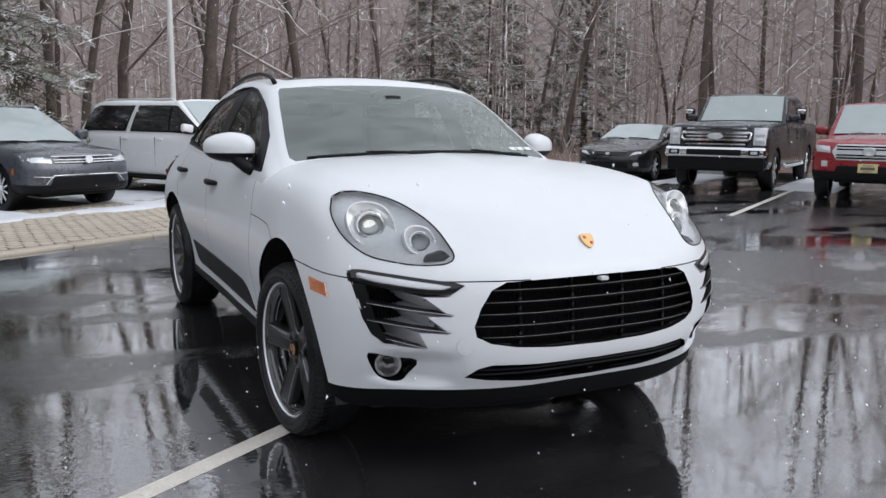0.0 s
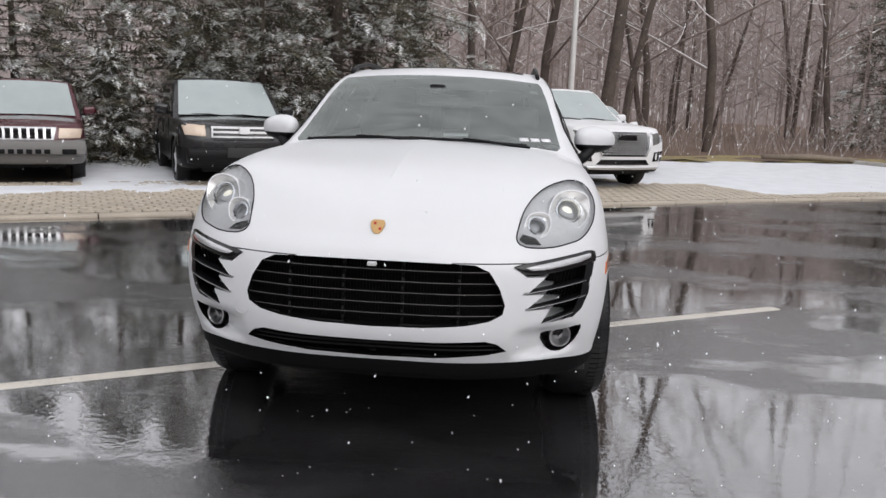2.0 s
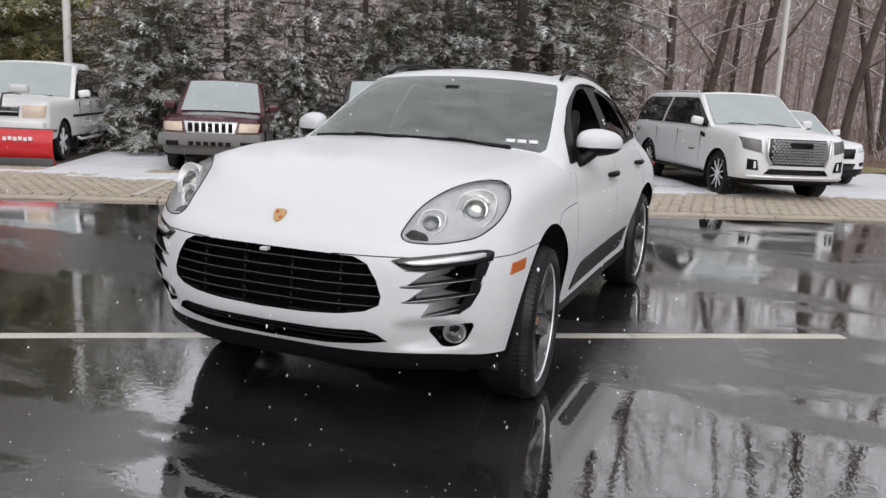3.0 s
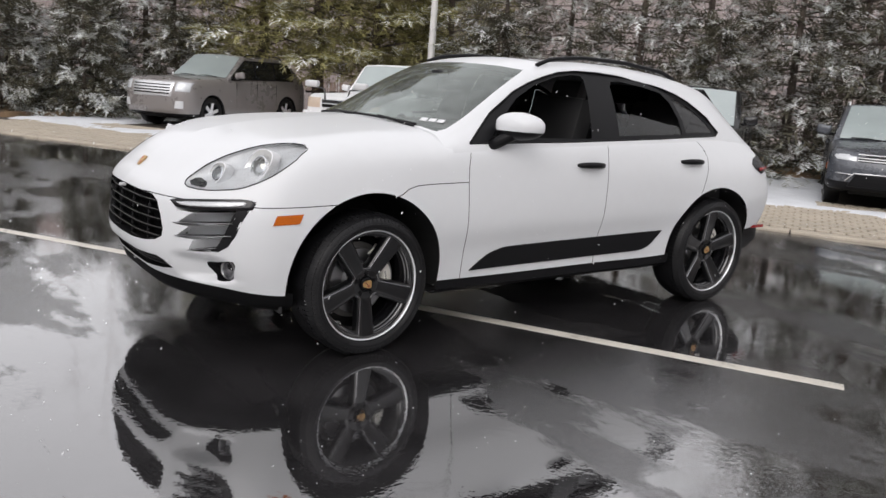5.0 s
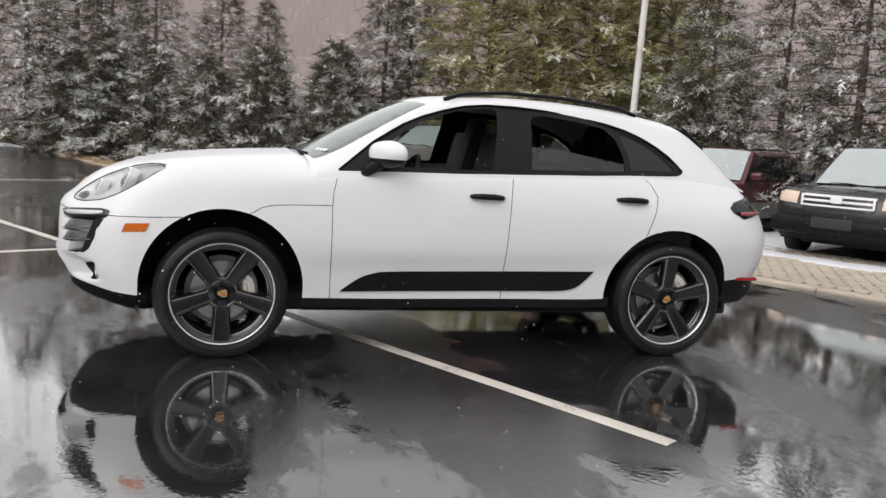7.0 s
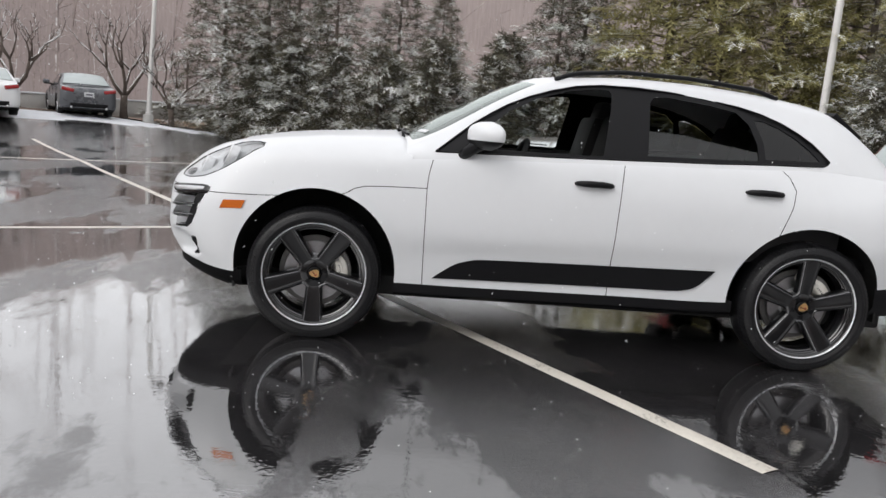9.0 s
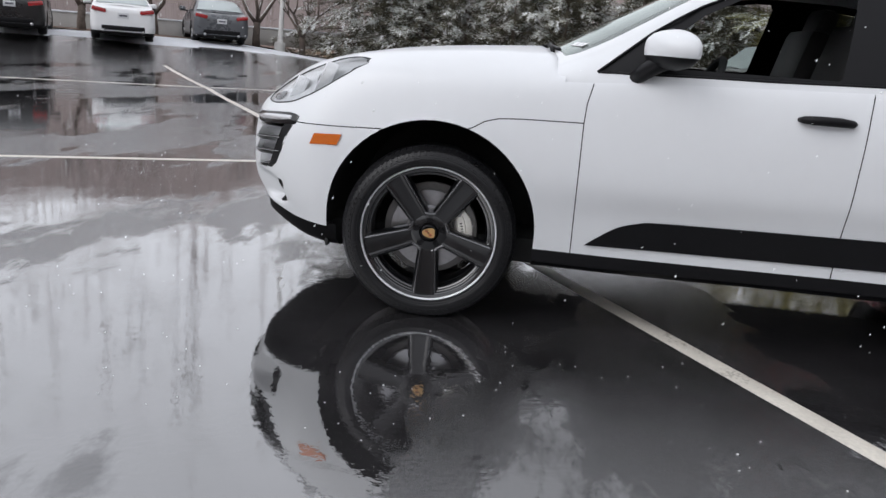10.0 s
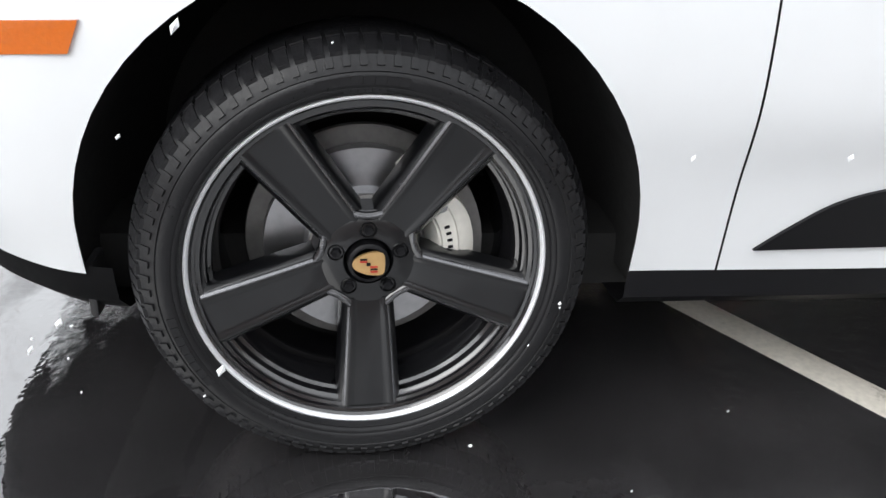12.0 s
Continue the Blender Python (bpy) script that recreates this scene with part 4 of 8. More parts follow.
half_grille = [(0.0, 0.795), (0.26, 0.793), (0.39, 0.788), (0.445, 0.762), (0.485, 0.70), (0.508, 0.635), (0.500, 0.598), (0.45, 0.572), (0.36, 0.556), (0.20, 0.545), (0.0, 0.541)]
GRILLE = half_grille + [(-x, z) for x, z in half_grille[-2:0:-1]]
half_low = [(0.0, 0.483), (0.26, 0.485), (0.44, 0.490), (0.485, 0.475), (0.522, 0.440), (0.44, 0.425), (0.26, 0.408), (0.0, 0.402)]
LOWER = half_low + [(-x, z) for x, z in half_low[-2:0:-1]]
FOG = spline([(0.815, 0.518), (0.73, 0.502), (0.652, 0.487), (0.668, 0.430), (0.70, 0.408), (0.755, 0.410), (0.795, 0.452)], 3, True).tolist()
SEAM_HOOD_FRONT = [(-2.45, 0.795), (-2.28, 0.792), (-2.1, 0.785), (-1.98, 0.784), (-1.80, 0.789), (-1.62, 0.797)]
SEAM_HOOD_BACK = [(-1.30, 0.815), (-1.24, 0.838), (-1.195, 0.866), (-1.14, 0.881), (-1.05, 0.887), (-0.797, 0.893)]
SEAM_A = [(-0.752, 1.13), (-0.775, 1.05), (-0.793, 0.97), (-0.798, 0.89), (-0.795, 0.60), (-0.790, 0.33)]
SEAM_B = [(0.300, 1.14), (0.288, 1.02), (0.275, 0.80), (0.268, 0.60), (0.265, 0.34)]
SEAM_C = [(1.16, 1.17), (1.235, 1.10), (1.268, 1.03), (1.250, 0.94), (1.215, 0.85), (1.18, 0.76)]


def side(s, y0=-9, y1=9):
    return lambda c: c.x * s > 0.35 and y0 < c.y < y1


def nose(s=0):
    return lambda c: c.y < -1.55 and (s == 0 or c.x * s > 0.02)


def loop(poly, s=1):
    q = [(s * x, z) for x, z in poly]
    return q + q[:1]


lenses = {}
for s in (1, -1):
    for poly in (ARCH_F, ARCH_R):
        slice_run(body, poly + poly[:1], "x", side(s), 0.06)
    bmesh.ops.delete(body, geom=[f for f in body.faces if f.calc_center_median().x * s > 0.35 and (inside(ARCH_F, *flat2(f.calc_center_median(), "x")) or inside(ARCH_R, *flat2(f.calc_center_median(), "x")))], context="FACES")
    for name, poly in (("headlamp", HEADLAMP), ("intake", INTAKE), ("fog", FOG)):
        run = loop(poly, s)
        slice_run(body, run, "y", nose(s), 0.04)
        marked = [f for f in body.faces if f.calc_center_median().y < -1.55 and inside(run[:-1], *flat2(f.calc_center_median(), "y"))]
        if name == "headlamp":
            lenses[s] = take(body, marked, "headlight_lens", "headlamp_glass", None)
        bmesh.ops.delete(body, geom=marked, context="FACES")
for name, poly in (("grille", GRILLE), ("lower", LOWER)):
    run = loop(poly)
    slice_run(body, run, "y", nose(), 0.04)
    bmesh.ops.delete(body, geom=[f for f in body.faces if f.calc_center_median().y < -1.9 and inside(run[:-1], *flat2(f.calc_center_median(), "y"))], context="FACES")

GAP = 0.0022
seams = [(SEAM_HOOD_FRONT, -9, -1.5), (SEAM_HOOD_BACK, -1.4, -0.7), (SEAM_A, -1.0, 0), (SEAM_B, 0, 1), (SEAM_C, 1, 1.4)]
for s in (1, -1):
    for run, y0, y1 in seams:
        for k in (-GAP, GAP):
            slice_run(body, run, "x", lambda c: c.x * s > 0.30 and y0 < c.y < y1, 0.035, k)
gone = []
for f in body.faces:
    c = f.calc_center_median()
    if abs(c.x) > 0.30:
        for run, y0, y1 in seams:
            if y0 < c.y < y1 and off_line(run, c.y, c.z) < GAP:
                gone.append(f)
                break
bmesh.ops.delete(body, geom=gone, context="FACES")


def panel_of(c):
    y, z = c.y, c.z
    hood_line = np.interp(y, [-2.45, -2.28, -2.1, -1.98, -1.80, -1.62, -1.30, -1.24, -1.195, -1.14, -1.05, -0.797], [0.795, 0.792, 0.785, 0.784, 0.789, 0.797, 0.815, 0.838, 0.866, 0.881, 0.887, 0.893])
    a_line = np.interp(z, [0.33, 0.60, 0.89, 0.97, 1.05, 1.13], [-0.790, -0.795, -0.798, -0.793, -0.775, -0.752])
    b_line = np.interp(z, [0.34, 0.60, 0.80, 1.02, 1.14], [0.265, 0.268, 0.275, 0.288, 0.300])
    c_line = np.interp(z, [0.3, 0.76, 0.85, 0.94, 1.03, 1.10, 1.17], [0.95, 1.18, 1.215, 1.25, 1.268, 1.235, 1.16])
    if y < a_line:
        return "bonnet" if z > hood_line else "front_bumper" if y < -1.4 else ("front_wing", c.x > 0)
    if y < b_line:
        return ("front_door", c.x > 0)
    if y < c_line:
        return ("rear_door", c.x > 0)
    return "rear_body"


groups = {}
for f in body.faces:
    groups.setdefault(panel_of(f.calc_center_median()), []).append(f)
panels = {}
for key, faces in groups.items():
    panels[key] = take(body, faces, key if isinstance(key, str) else key[0], "car_white", car)
body.free()

# A dark inner shell behind the gaps.
shell = surface(FULL)
lay = shell.verts.layers.float_vector["n0"]
for v in shell.verts:
    v.co -= 0.022 * v[lay].normalized()
drop = []
for f in shell.faces:
    c = f.calc_center_median()
    yz = (c.y, c.z)
    if min(math.hypot(c.y + 1.40, c.z - 0.40) - 0.456, math.hypot(c.y - 1.39, c.z - 0.39) - 0.441) < 0.06 and abs(c.x) > 0.35 or inside(ARCH_F, *yz) and abs(c.x) > 0.35 or inside(ARCH_R, *yz) and abs(c.x) > 0.35 or c.y > -0.95 and c.z > 1.02 or c.y < -1.55 and (inside(HEADLAMP, abs(c.x), c.z) or inside(INTAKE, abs(c.x), c.z) or inside(FOG, abs(c.x), c.z)):
        drop.append(f)
    elif c.y < -1.9 and (inside(GRILLE, c.x, c.z) or inside(LOWER, c.x, c.z)):
        drop.append(f)
bmesh.ops.delete(shell, geom=drop, context="FACES")
take(shell, shell.faces[:], "inner_shell", "liner_dark", car)
shell.free()


def local_fit(g, a, b, c, p, q, near=10):
    """The height c of a cloud of points over the place (p, q) of its axes a and b, from a plane through the nearest ones."""
    d = (g[:, a] - p) ** 2 + (g[:, b] - q) ** 2
    k = np.argpartition(d, near)[:near]
    w = np.sqrt(1 / (d[k] + 4e-5))
    m = np.stack([np.ones(near), g[k, a] - p, g[k, b] - q], 1) * w[:, None]
    ridge = np.diag([0.0, 0.02, 0.02])
    return float(np.linalg.solve(m.T @ m + ridge, m.T @ (g[k, c] * w))[0])


NOSE_PTS, SIDE_PTS = HALF[:33, :75].reshape(-1, 3), HALF[:33, 60:].reshape(-1, 3)


def hull_y(x, z):
    """How far forward the body's front reaches at a place across and a height."""
    return local_fit(NOSE_PTS, 0, 2, 1, abs(x), z)


def hull_x(y, z):
    """How far out the body's side reaches."""
    return local_fit(SIDE_PTS, 1, 2, 0, y, z)


def recess(name, run, depth, mat, parent, back=True, shrink=0.96, s=1):
    """The walls of an opening in the nose, going back from its rim, and the dark back of it."""
    rim = [(x * s, hull_y(x, z) + 0.001, z) for x, z in run]
    cx, cz = sum(p[0] for p in rim) / len(rim), sum(p[2] for p in rim) / len(rim)
    inner = [(cx + (x - cx) * shrink, y + depth, cz + (z - cz) * shrink) for x, y, z in rim]
    rows = [[*rim, rim[0]], [*inner, inner[0]]]
    bm = grid_bm(rows)
    if back:
        mid = bm.verts.new((cx, sum(p[1] for p in inner) / len(inner), cz))
        bm.verts.ensure_lookup_table()
        n = len(rim) + 1
        for i in range(n - 1):
            bm.faces.new((bm.verts[n + i], bm.verts[n + i + 1], mid))
    bmesh.ops.recalc_face_normals(bm, faces=bm.faces[:])
    return part(name, bm, mat, parent, smooth=False)


def dense(poly, step=0.03):
    out = []
    for (ax, ay), (bx, by) in zip(poly, poly[1:] + poly[:1]):
        k = max(1, int(math.hypot(bx - ax, by - ay) / step))
        out += [(ax + (bx - ax) * i / k, ay + (by - ay) * i / k) for i in range(k)]
    return out


def nose_band(top, bottom, out, s, n=30):
    """A strip on the nose between an upper and a lower run of (x, z), standing out and wrapped round the corner."""
    xs = np.linspace(top[0][0], top[-1][0], n)
    up = np.interp(xs, [p[0] for p in top], [p[1] for p in top])
    dn = np.interp(xs, [p[0] for p in bottom], [p[1] for p in bottom])
    rows = []
    for t, o in ((0.0, -0.03), (0.0, out * 0.6), (0.12, out), (0.5, out + 0.002), (0.88, out), (1.0, out * 0.6), (1.0, -0.03)):
        rows.append([(s * x, hull_y(x, a + (b - a) * t) - o, a + (b - a) * t) for x, a, b in zip(xs, up, dn)])
    bm = grid_bm(rows)
    for k in (0, n - 1):
        bm.verts.ensure_lookup_table()
        bm.faces.new([bm.verts[r * n + k] for r in range(7)])
    bmesh.ops.recalc_face_normals(bm, faces=bm.faces[:])
    return bm


# Grille: pocket, mesh backing, cross bars and uprights.
bumper = panels["front_bumper"]
grille = recess("grille", dense(GRILLE), 0.07, "valance_black", bumper)
grille["label"] = "black radiator grille with thin bars"


def grille_half(z, outline):
    xs = []
    for (ax, az), (bx, bz) in zip(outline, outline[1:] + outline[:1]):
        if (az - z) * (bz - z) < 0:
            xs.append(ax + (bx - ax) * (z - az) / (bz - az))
    return max(xs) if xs else 0


for z in (0.755, 0.712, 0.670, 0.628, 0.587):
    w = grille_half(z, GRILLE) - 0.006
    pts = [(w * t, hull_y(w * t, z) + 0.016, z) for t in np.linspace(-1, 1, 25)]
    rows = []
    for dy, dz in ((0, -0.006), (-0.006, 0.004), (0.006, 0.006), (0.016, -0.004), (0, -0.006)):
        rows.append([(x, y + dy, zz + dz) for x, y, zz in pts])
    bm = grid_bm(rows)
    bmesh.ops.recalc_face_normals(bm, faces=bm.faces[:])
    part("grille_bar", bm, "valance_black", grille)
    part("bar_edge", tube([(x, y - 0.006, zz + 0.005) for x, y, zz in pts], 0.0013, 5), "caliper_dark", grille)
for x in (-0.33, -0.115, 0.115, 0.33):
    bm = bmesh.new()
    for z0 in np.linspace(0.56, 0.775, 8):
        box_into(bm, (x, hull_y(x, z0) + 0.038, z0), (0.010, 0.02, 0.034))
    part("grille_upright", bm, "satin_black", grille)
bm = bmesh.new()
for i in range(80):
    x = -0.49 + 0.98 * i / 79
    zs = [z for z in np.linspace(0.545, 0.79, 50) if inside(GRILLE, x, z)]
    if zs:
        box_into(bm, (x, hull_y(x, 0.66) + 0.060, (zs[0] + zs[-1]) / 2), (0.003, 0.004, zs[-1] - zs[0]))
part("grille_mesh", bm, "valance_black", grille, smooth=False)
part("parking_camera", box((0, hull_y(0, 0.782) - 0.002, 0.782), (0.034, 0.03, 0.014), 0.004), "lamp_grey", grille)

low = recess("lower_grille", dense(LOWER), 0.06, "valance_black", bumper)
part("tow_eye_cover", tube([(-0.535 + 0.030 * math.cos(a), hull_y(0.535, 0.565) - 0.0005 + 0.35 * 0.030 * math.cos(a + math.pi), 0.565 + 0.030 * math.sin(a)) for a in np.linspace(0, 2 * math.pi, 25)], 0.0016, 5), "lamp_grey", bumper)
for z in (0.425, 0.445, 0.465):
    w = grille_half(z, LOWER) - 0.01
    pts = [(w * t, hull_y(w * t, z) + 0.02, z) for t in np.linspace(-1, 1, 21)]
    part("grille_bar", tube(pts, 0.005, 6), "satin_black", low)

for s in (1, -1):
    # Side intake with its running light and three blades.
    run = dense(INTAKE, 0.02)
    rim = [(x * s, hull_y(x, z) + 0.001, z) for x, z in run]
    inner = [(s * (x + 0.05 if x < 0.74 else x - 0.01), max(hull_y(x, z) + 0.05, -1.985), 0.69 + (z - 0.69) * 0.97) for x, z in run]
    dark, pale = bmesh.new(), bmesh.new()
    for i in range(len(run)):
        j = (i + 1) % len(run)
        mx, mz = (run[i][0] + run[j][0]) / 2, (run[i][1] + run[j][1]) / 2
        b = pale if mx < 0.74 and mz < 0.765 else dark
        b.faces.new([b.verts.new(p) for p in (rim[i], rim[j], inner[j], inner[i])])
    dark.faces.new([dark.verts.new((p[0], max(p[1], -1.985) + 0.004, p[2])) for p in inner])
    for b in (dark, pale):
        bmesh.ops.recalc_face_normals(b, faces=b.faces[:])
    pocket = part("side_intake", dark, "satin_black", bumper, "black side intake with pointed blades", smooth=False)
    part("intake_wall", pale, "car_white", pocket, "white inner wall of the intake", smooth=False)
    drl = part("running_light", nose_band([(0.535, 0.781), (0.56, 0.789), (0.69, 0.804), (0.82, 0.8185), (0.850, 0.816), (0.864, 0.800)], [(0.535, 0.779), (0.572, 0.753), (0.62, 0.748), (0.70, 0.752), (0.80, 0.764), (0.864, 0.772)], 0.006, s), "gloss_black", pocket)
    part("light_strip", nose_band([(0.582, 0.778), (0.62, 0.784), (0.69, 0.792), (0.76, 0.8005), (0.835, 0.808), (0.842, 0.803)], [(0.582, 0.776), (0.606, 0.764), (0.65, 0.763), (0.72, 0.770), (0.80, 0.780), (0.842, 0.790)], 0.013, s), "strip_grey", drl, "clear ribbed light strip")
    for tip, z0 in (((0.575, 0.672), 0.700), ((0.585, 0.610), 0.640), ((0.652, 0.548), 0.578)):
        pts = np.linspace(0, 1, 12)
        rows = []
        for t in pts:
            x = tip[0] + t * ((0.825 if tip[1] > 0.56 else 0.775) - tip[0])
            z = tip[1] + t * (z0 - tip[1]) + 0.006
            h = 0.003 + 0.012 * t
            y = hull_y(x, z)
            rows.append([(s * x, y - 0.004, z + h * 0.4), (s * x, y - 0.007, z - h * 0.1), (s * x, y + 0.045, z - h * 0.8), (s * x, y + 0.05, z + h * 0.5), (s * x, y - 0.004, z + h * 0.4)])
        bm = grid_bm(rows)
        bmesh.ops.recalc_face_normals(bm, faces=bm.faces[:])
        blade = part("intake_blade", bm, "satin_black", pocket)
        part("blade_edge", tube([(r[1][0], r[1][1], r[1][2]) for r in rows], 0.0016, 6), "steel", blade)
    band = [(0.862, 0.810), (0.853, 0.74), (0.837, 0.65), (0.812, 0.592), (0.778, 0.563)]
    bm = grid_bm([[(s * (x - d), hull_y(x - d, z) + o, z) for x, z in band] for d, o in ((0.0, 0.004), (0.0, -0.004), (0.034, -0.004), (0.034, 0.03))])
    bmesh.ops.recalc_face_normals(bm, faces=bm.faces[:])
    part("intake_frame", bm, "satin_black", pocket)
    bm = bmesh.new()
    for i in range(12):
        x = 0.67 + 0.014 * i
        box_into(bm, (s * x, max(hull_y(x, 0.66) + 0.04, -2.0), 0.66), (0.004, 0.008, 0.13), turn=Euler((0, radians(8 * s), 0)).to_matrix())
    part("intake_slats", bm, "satin_black", pocket, smooth=False)
    # Fog lamp.
    pit = recess("fog_recess", dense(FOG, 0.02), 0.05, "satin_black", bumper, s=s)
    c = Vector((s * 0.731, hull_y(0.731, 0.462) + 0.030, 0.462))
    turn = Euler((radians(90), 0, radians(22 * s))).to_matrix().to_4x4()
    bm = lathe([(0.0, 0.050), (0.012, 0.048), (0.014, 0.041), (-0.012, 0.020), (-0.015, 0.001)], 28, "z")
    bmesh.ops.transform(bm, matrix=Matrix.Translation(c) @ turn, verts=bm.verts[:])
    fog = part("fog_light", bm, "steel", pit)
    bm = lathe([(0.008, 0.042), (0.014, 0.030), (0.017, 0.001)], 28, "z")
    bmesh.ops.transform(bm, matrix=Matrix.Translation(c) @ turn, verts=bm.verts[:])
    part("fog_lens", bm, "lens_glass", fog)
    # Headlight: grey bowl, main lamp, second lamp, clear lens.
    outline = dense([(x, z) for x, z in HEADLAMP], 0.02)

    def lamp_y(x, z):
        g = HALF[24:49, 20:80].reshape(-1, 3)
        d = (g[:, 0] - abs(x)) ** 2 + (g[:, 2] - z) ** 2
        k = np.argsort(d)[:6]
        w = 1 / (d[k] + 1e-6)
        return float((g[k, 1] * w).sum() / w.sum())

    rim = [(s * x, lamp_y(x, z), z) for x, z in outline]
    inner = [(s * (0.675 + (x - 0.675) * 0.93), lamp_y(x, z) + 0.035, 0.955 + (z - 0.955) * 0.93) for x, z in outline]
    deep = [(s * (0.675 + (x - 0.675) * 0.6), lamp_y(0.675 + (x - 0.675) * 0.6, 0.955 + (z - 0.955) * 0.6) + 0.075, 0.955 + (z - 0.955) * 0.6) for x, z in outline]
    bm = grid_bm([r + r[:1] for r in (rim, inner, deep)])
    n = len(outline) + 1
    centre_v = bm.verts.new((s * 0.675, lamp_y(0.675, 0.955) + 0.09, 0.955))
    bm.verts.ensure_lookup_table()
    for i in range(n - 1):
        bm.faces.new((bm.verts[2 * n + i], bm.verts[2 * n + i + 1], centre_v))
    bmesh.ops.recalc_face_normals(bm, faces=bm.faces[:])
    lamp = part("headlight", bm, "lamp_housing", panels["bonnet"], "clear headlight with two round lamps")
    for cx, cz, r, ring in ((0.742, 0.960, 0.046, 0.088), (0.613, 0.912, 0.030, 0.056)):
        base = Vector((s * cx, lamp_y(cx, cz) + (0.064 if cx > 0.7 else 0.056), cz))
        m = Matrix.Translation(base) @ Euler((radians(68), 0, radians(16 * s))).to_matrix().to_4x4()
        made = []
        for name, mat, prof in (("lamp_bowl", "lamp_silver", [(0.014, ring), (0.016, ring - 0.004), (0.010, ring - 0.012), (-0.012, r + 0.004), (-0.004, r + 0.002), (-0.02, r)]), ("lamp_sleeve", "lamp_housing", [(-0.03, ring + 0.004), (0.012, ring + 0.002), (0.0145, ring)])):
            bm = lathe(prof, 40, "z")
            for v in bm.verts:
                rr = math.hypot(v.co.x, v.co.y)
                if rr > r + 0.01:
                    k = (abs(v.co.x) ** 4 + abs(v.co.y) ** 4) ** 0.25
                    v.co.x, v.co.y = v.co.x * (0.65 + 0.35 * rr / k), v.co.y * (0.65 + 0.35 * rr / k)
                    v.co.x += s * 0.22 * v.co.y
            bmesh.ops.transform(bm, matrix=m, verts=bm.verts[:])
            made.append(part(name, bm, mat, made[0] if made else lamp))
        bowl = made[0]
        edge_pts = []
        for q in np.linspace(0, 2 * math.pi, 37):
            ex, ey = (ring - 0.002) * math.cos(q), (ring - 0.002) * math.sin(q)
            k = 0.65 + 0.35 * (ring - 0.002) / (ex ** 4 + ey ** 4) ** 0.25
            edge_pts.append(m @ Vector((ex * k + s * 0.22 * ey * k, ey * k, 0.018)))
        part("lamp_ring", tube(edge_pts, 0.0032, 6), "lamp_white", bowl)
        bm = lathe([(0.0, r + 0.010), (0.012, r + 0.008), (0.014, r + 0.003), (0.004, r)], 36, "z")
        bmesh.ops.transform(bm, matrix=m, verts=bm.verts[:])
        part("projector_ring", bm, "chrome", bowl)
        bm = bmesh.new()
        for q in np.linspace(0, 2 * math.pi, 13)[:-1]:
            d = Vector((math.cos(q), math.sin(q), 0))
            box_into(bm, m @ (d * (r + 0.5 * (ring - r) - 0.002) + Vector((0, 0, -0.001))), (0.004, 0.004, 0.010), 0.001, seg=1)
        part("reflector_steps", bm, "chrome", bowl, smooth=False)
        bm = lathe([(-0.02, r + 0.002), (0.004, r * 0.93), (0.018, r * 0.7), (0.026, r * 0.35), (0.028, 0.0005)], 32, "z")
        bmesh.ops.transform(bm, matrix=m, verts=bm.verts[:])
        part("projector", bm, "lens_glass", lamp)
        bm = lathe([(-0.03, ring), (-0.028, r * 0.5), (-0.03, 0.001)], 32, "z")
        bmesh.ops.transform(bm, matrix=m, verts=bm.verts[:])
        part("reflector", bm, "lamp_silver", lamp)
        if cx > 0.7:
            bm = lathe([(-0.024, r * 0.62), (-0.014, r * 0.48), (-0.010, 0.001)], 24, "z")
            bmesh.ops.transform(bm, matrix=m, verts=bm.verts[:])
            part("bulb", bm, "lamp_glow", lamp, "warm white lamp")
    tip = [(0.548, 0.872), (0.575, 0.856), (0.635, 0.852), (0.61, 0.875), (0.56, 0.888)]
    bm = grid_bm([[(s * x, lamp_y(x, z) + 0.012, z) for x, z in tip + tip[:1]], [(s * x, lamp_y(x, z) + 0.04, z) for x, z in tip + tip[:1]]])
    bm.faces.new([bm.verts[:][i] for i in range(len(tip))])
    bmesh.ops.recalc_face_normals(bm, faces=bm.faces[:])
    part("lamp_corner", bm, "satin_black", lamp, smooth=False)
    lens = lenses[s]
    lens.parent = lamp
    lens.visible_shadow = False
    # A dark joint round the lens.
    part("lamp_seal", tube([(x, y - 0.001, z) for x, y, z in rim + rim[:1]], 0.003, 5), "satin_black", lamp)
    # Amber side marker.
    mk = [(-1.935, 0.703), (-1.915, 0.750), (-1.79, 0.757), (-1.81, 0.711)]
    bm = grid_bm([[(s * (hull_x(y, z) + 0.006), y, z) for y, z in mk + mk[:1]], [(s * (hull_x(y, z) - 0.01), y, z) for y, z in mk + mk[:1]]])
    bm.faces.new([bm.verts[:][i] for i in range(4)])
    bmesh.ops.recalc_face_normals(bm, faces=bm.faces[:])
    part("side_marker", bm, "amber", bumper, "amber side marker light", smooth=False)

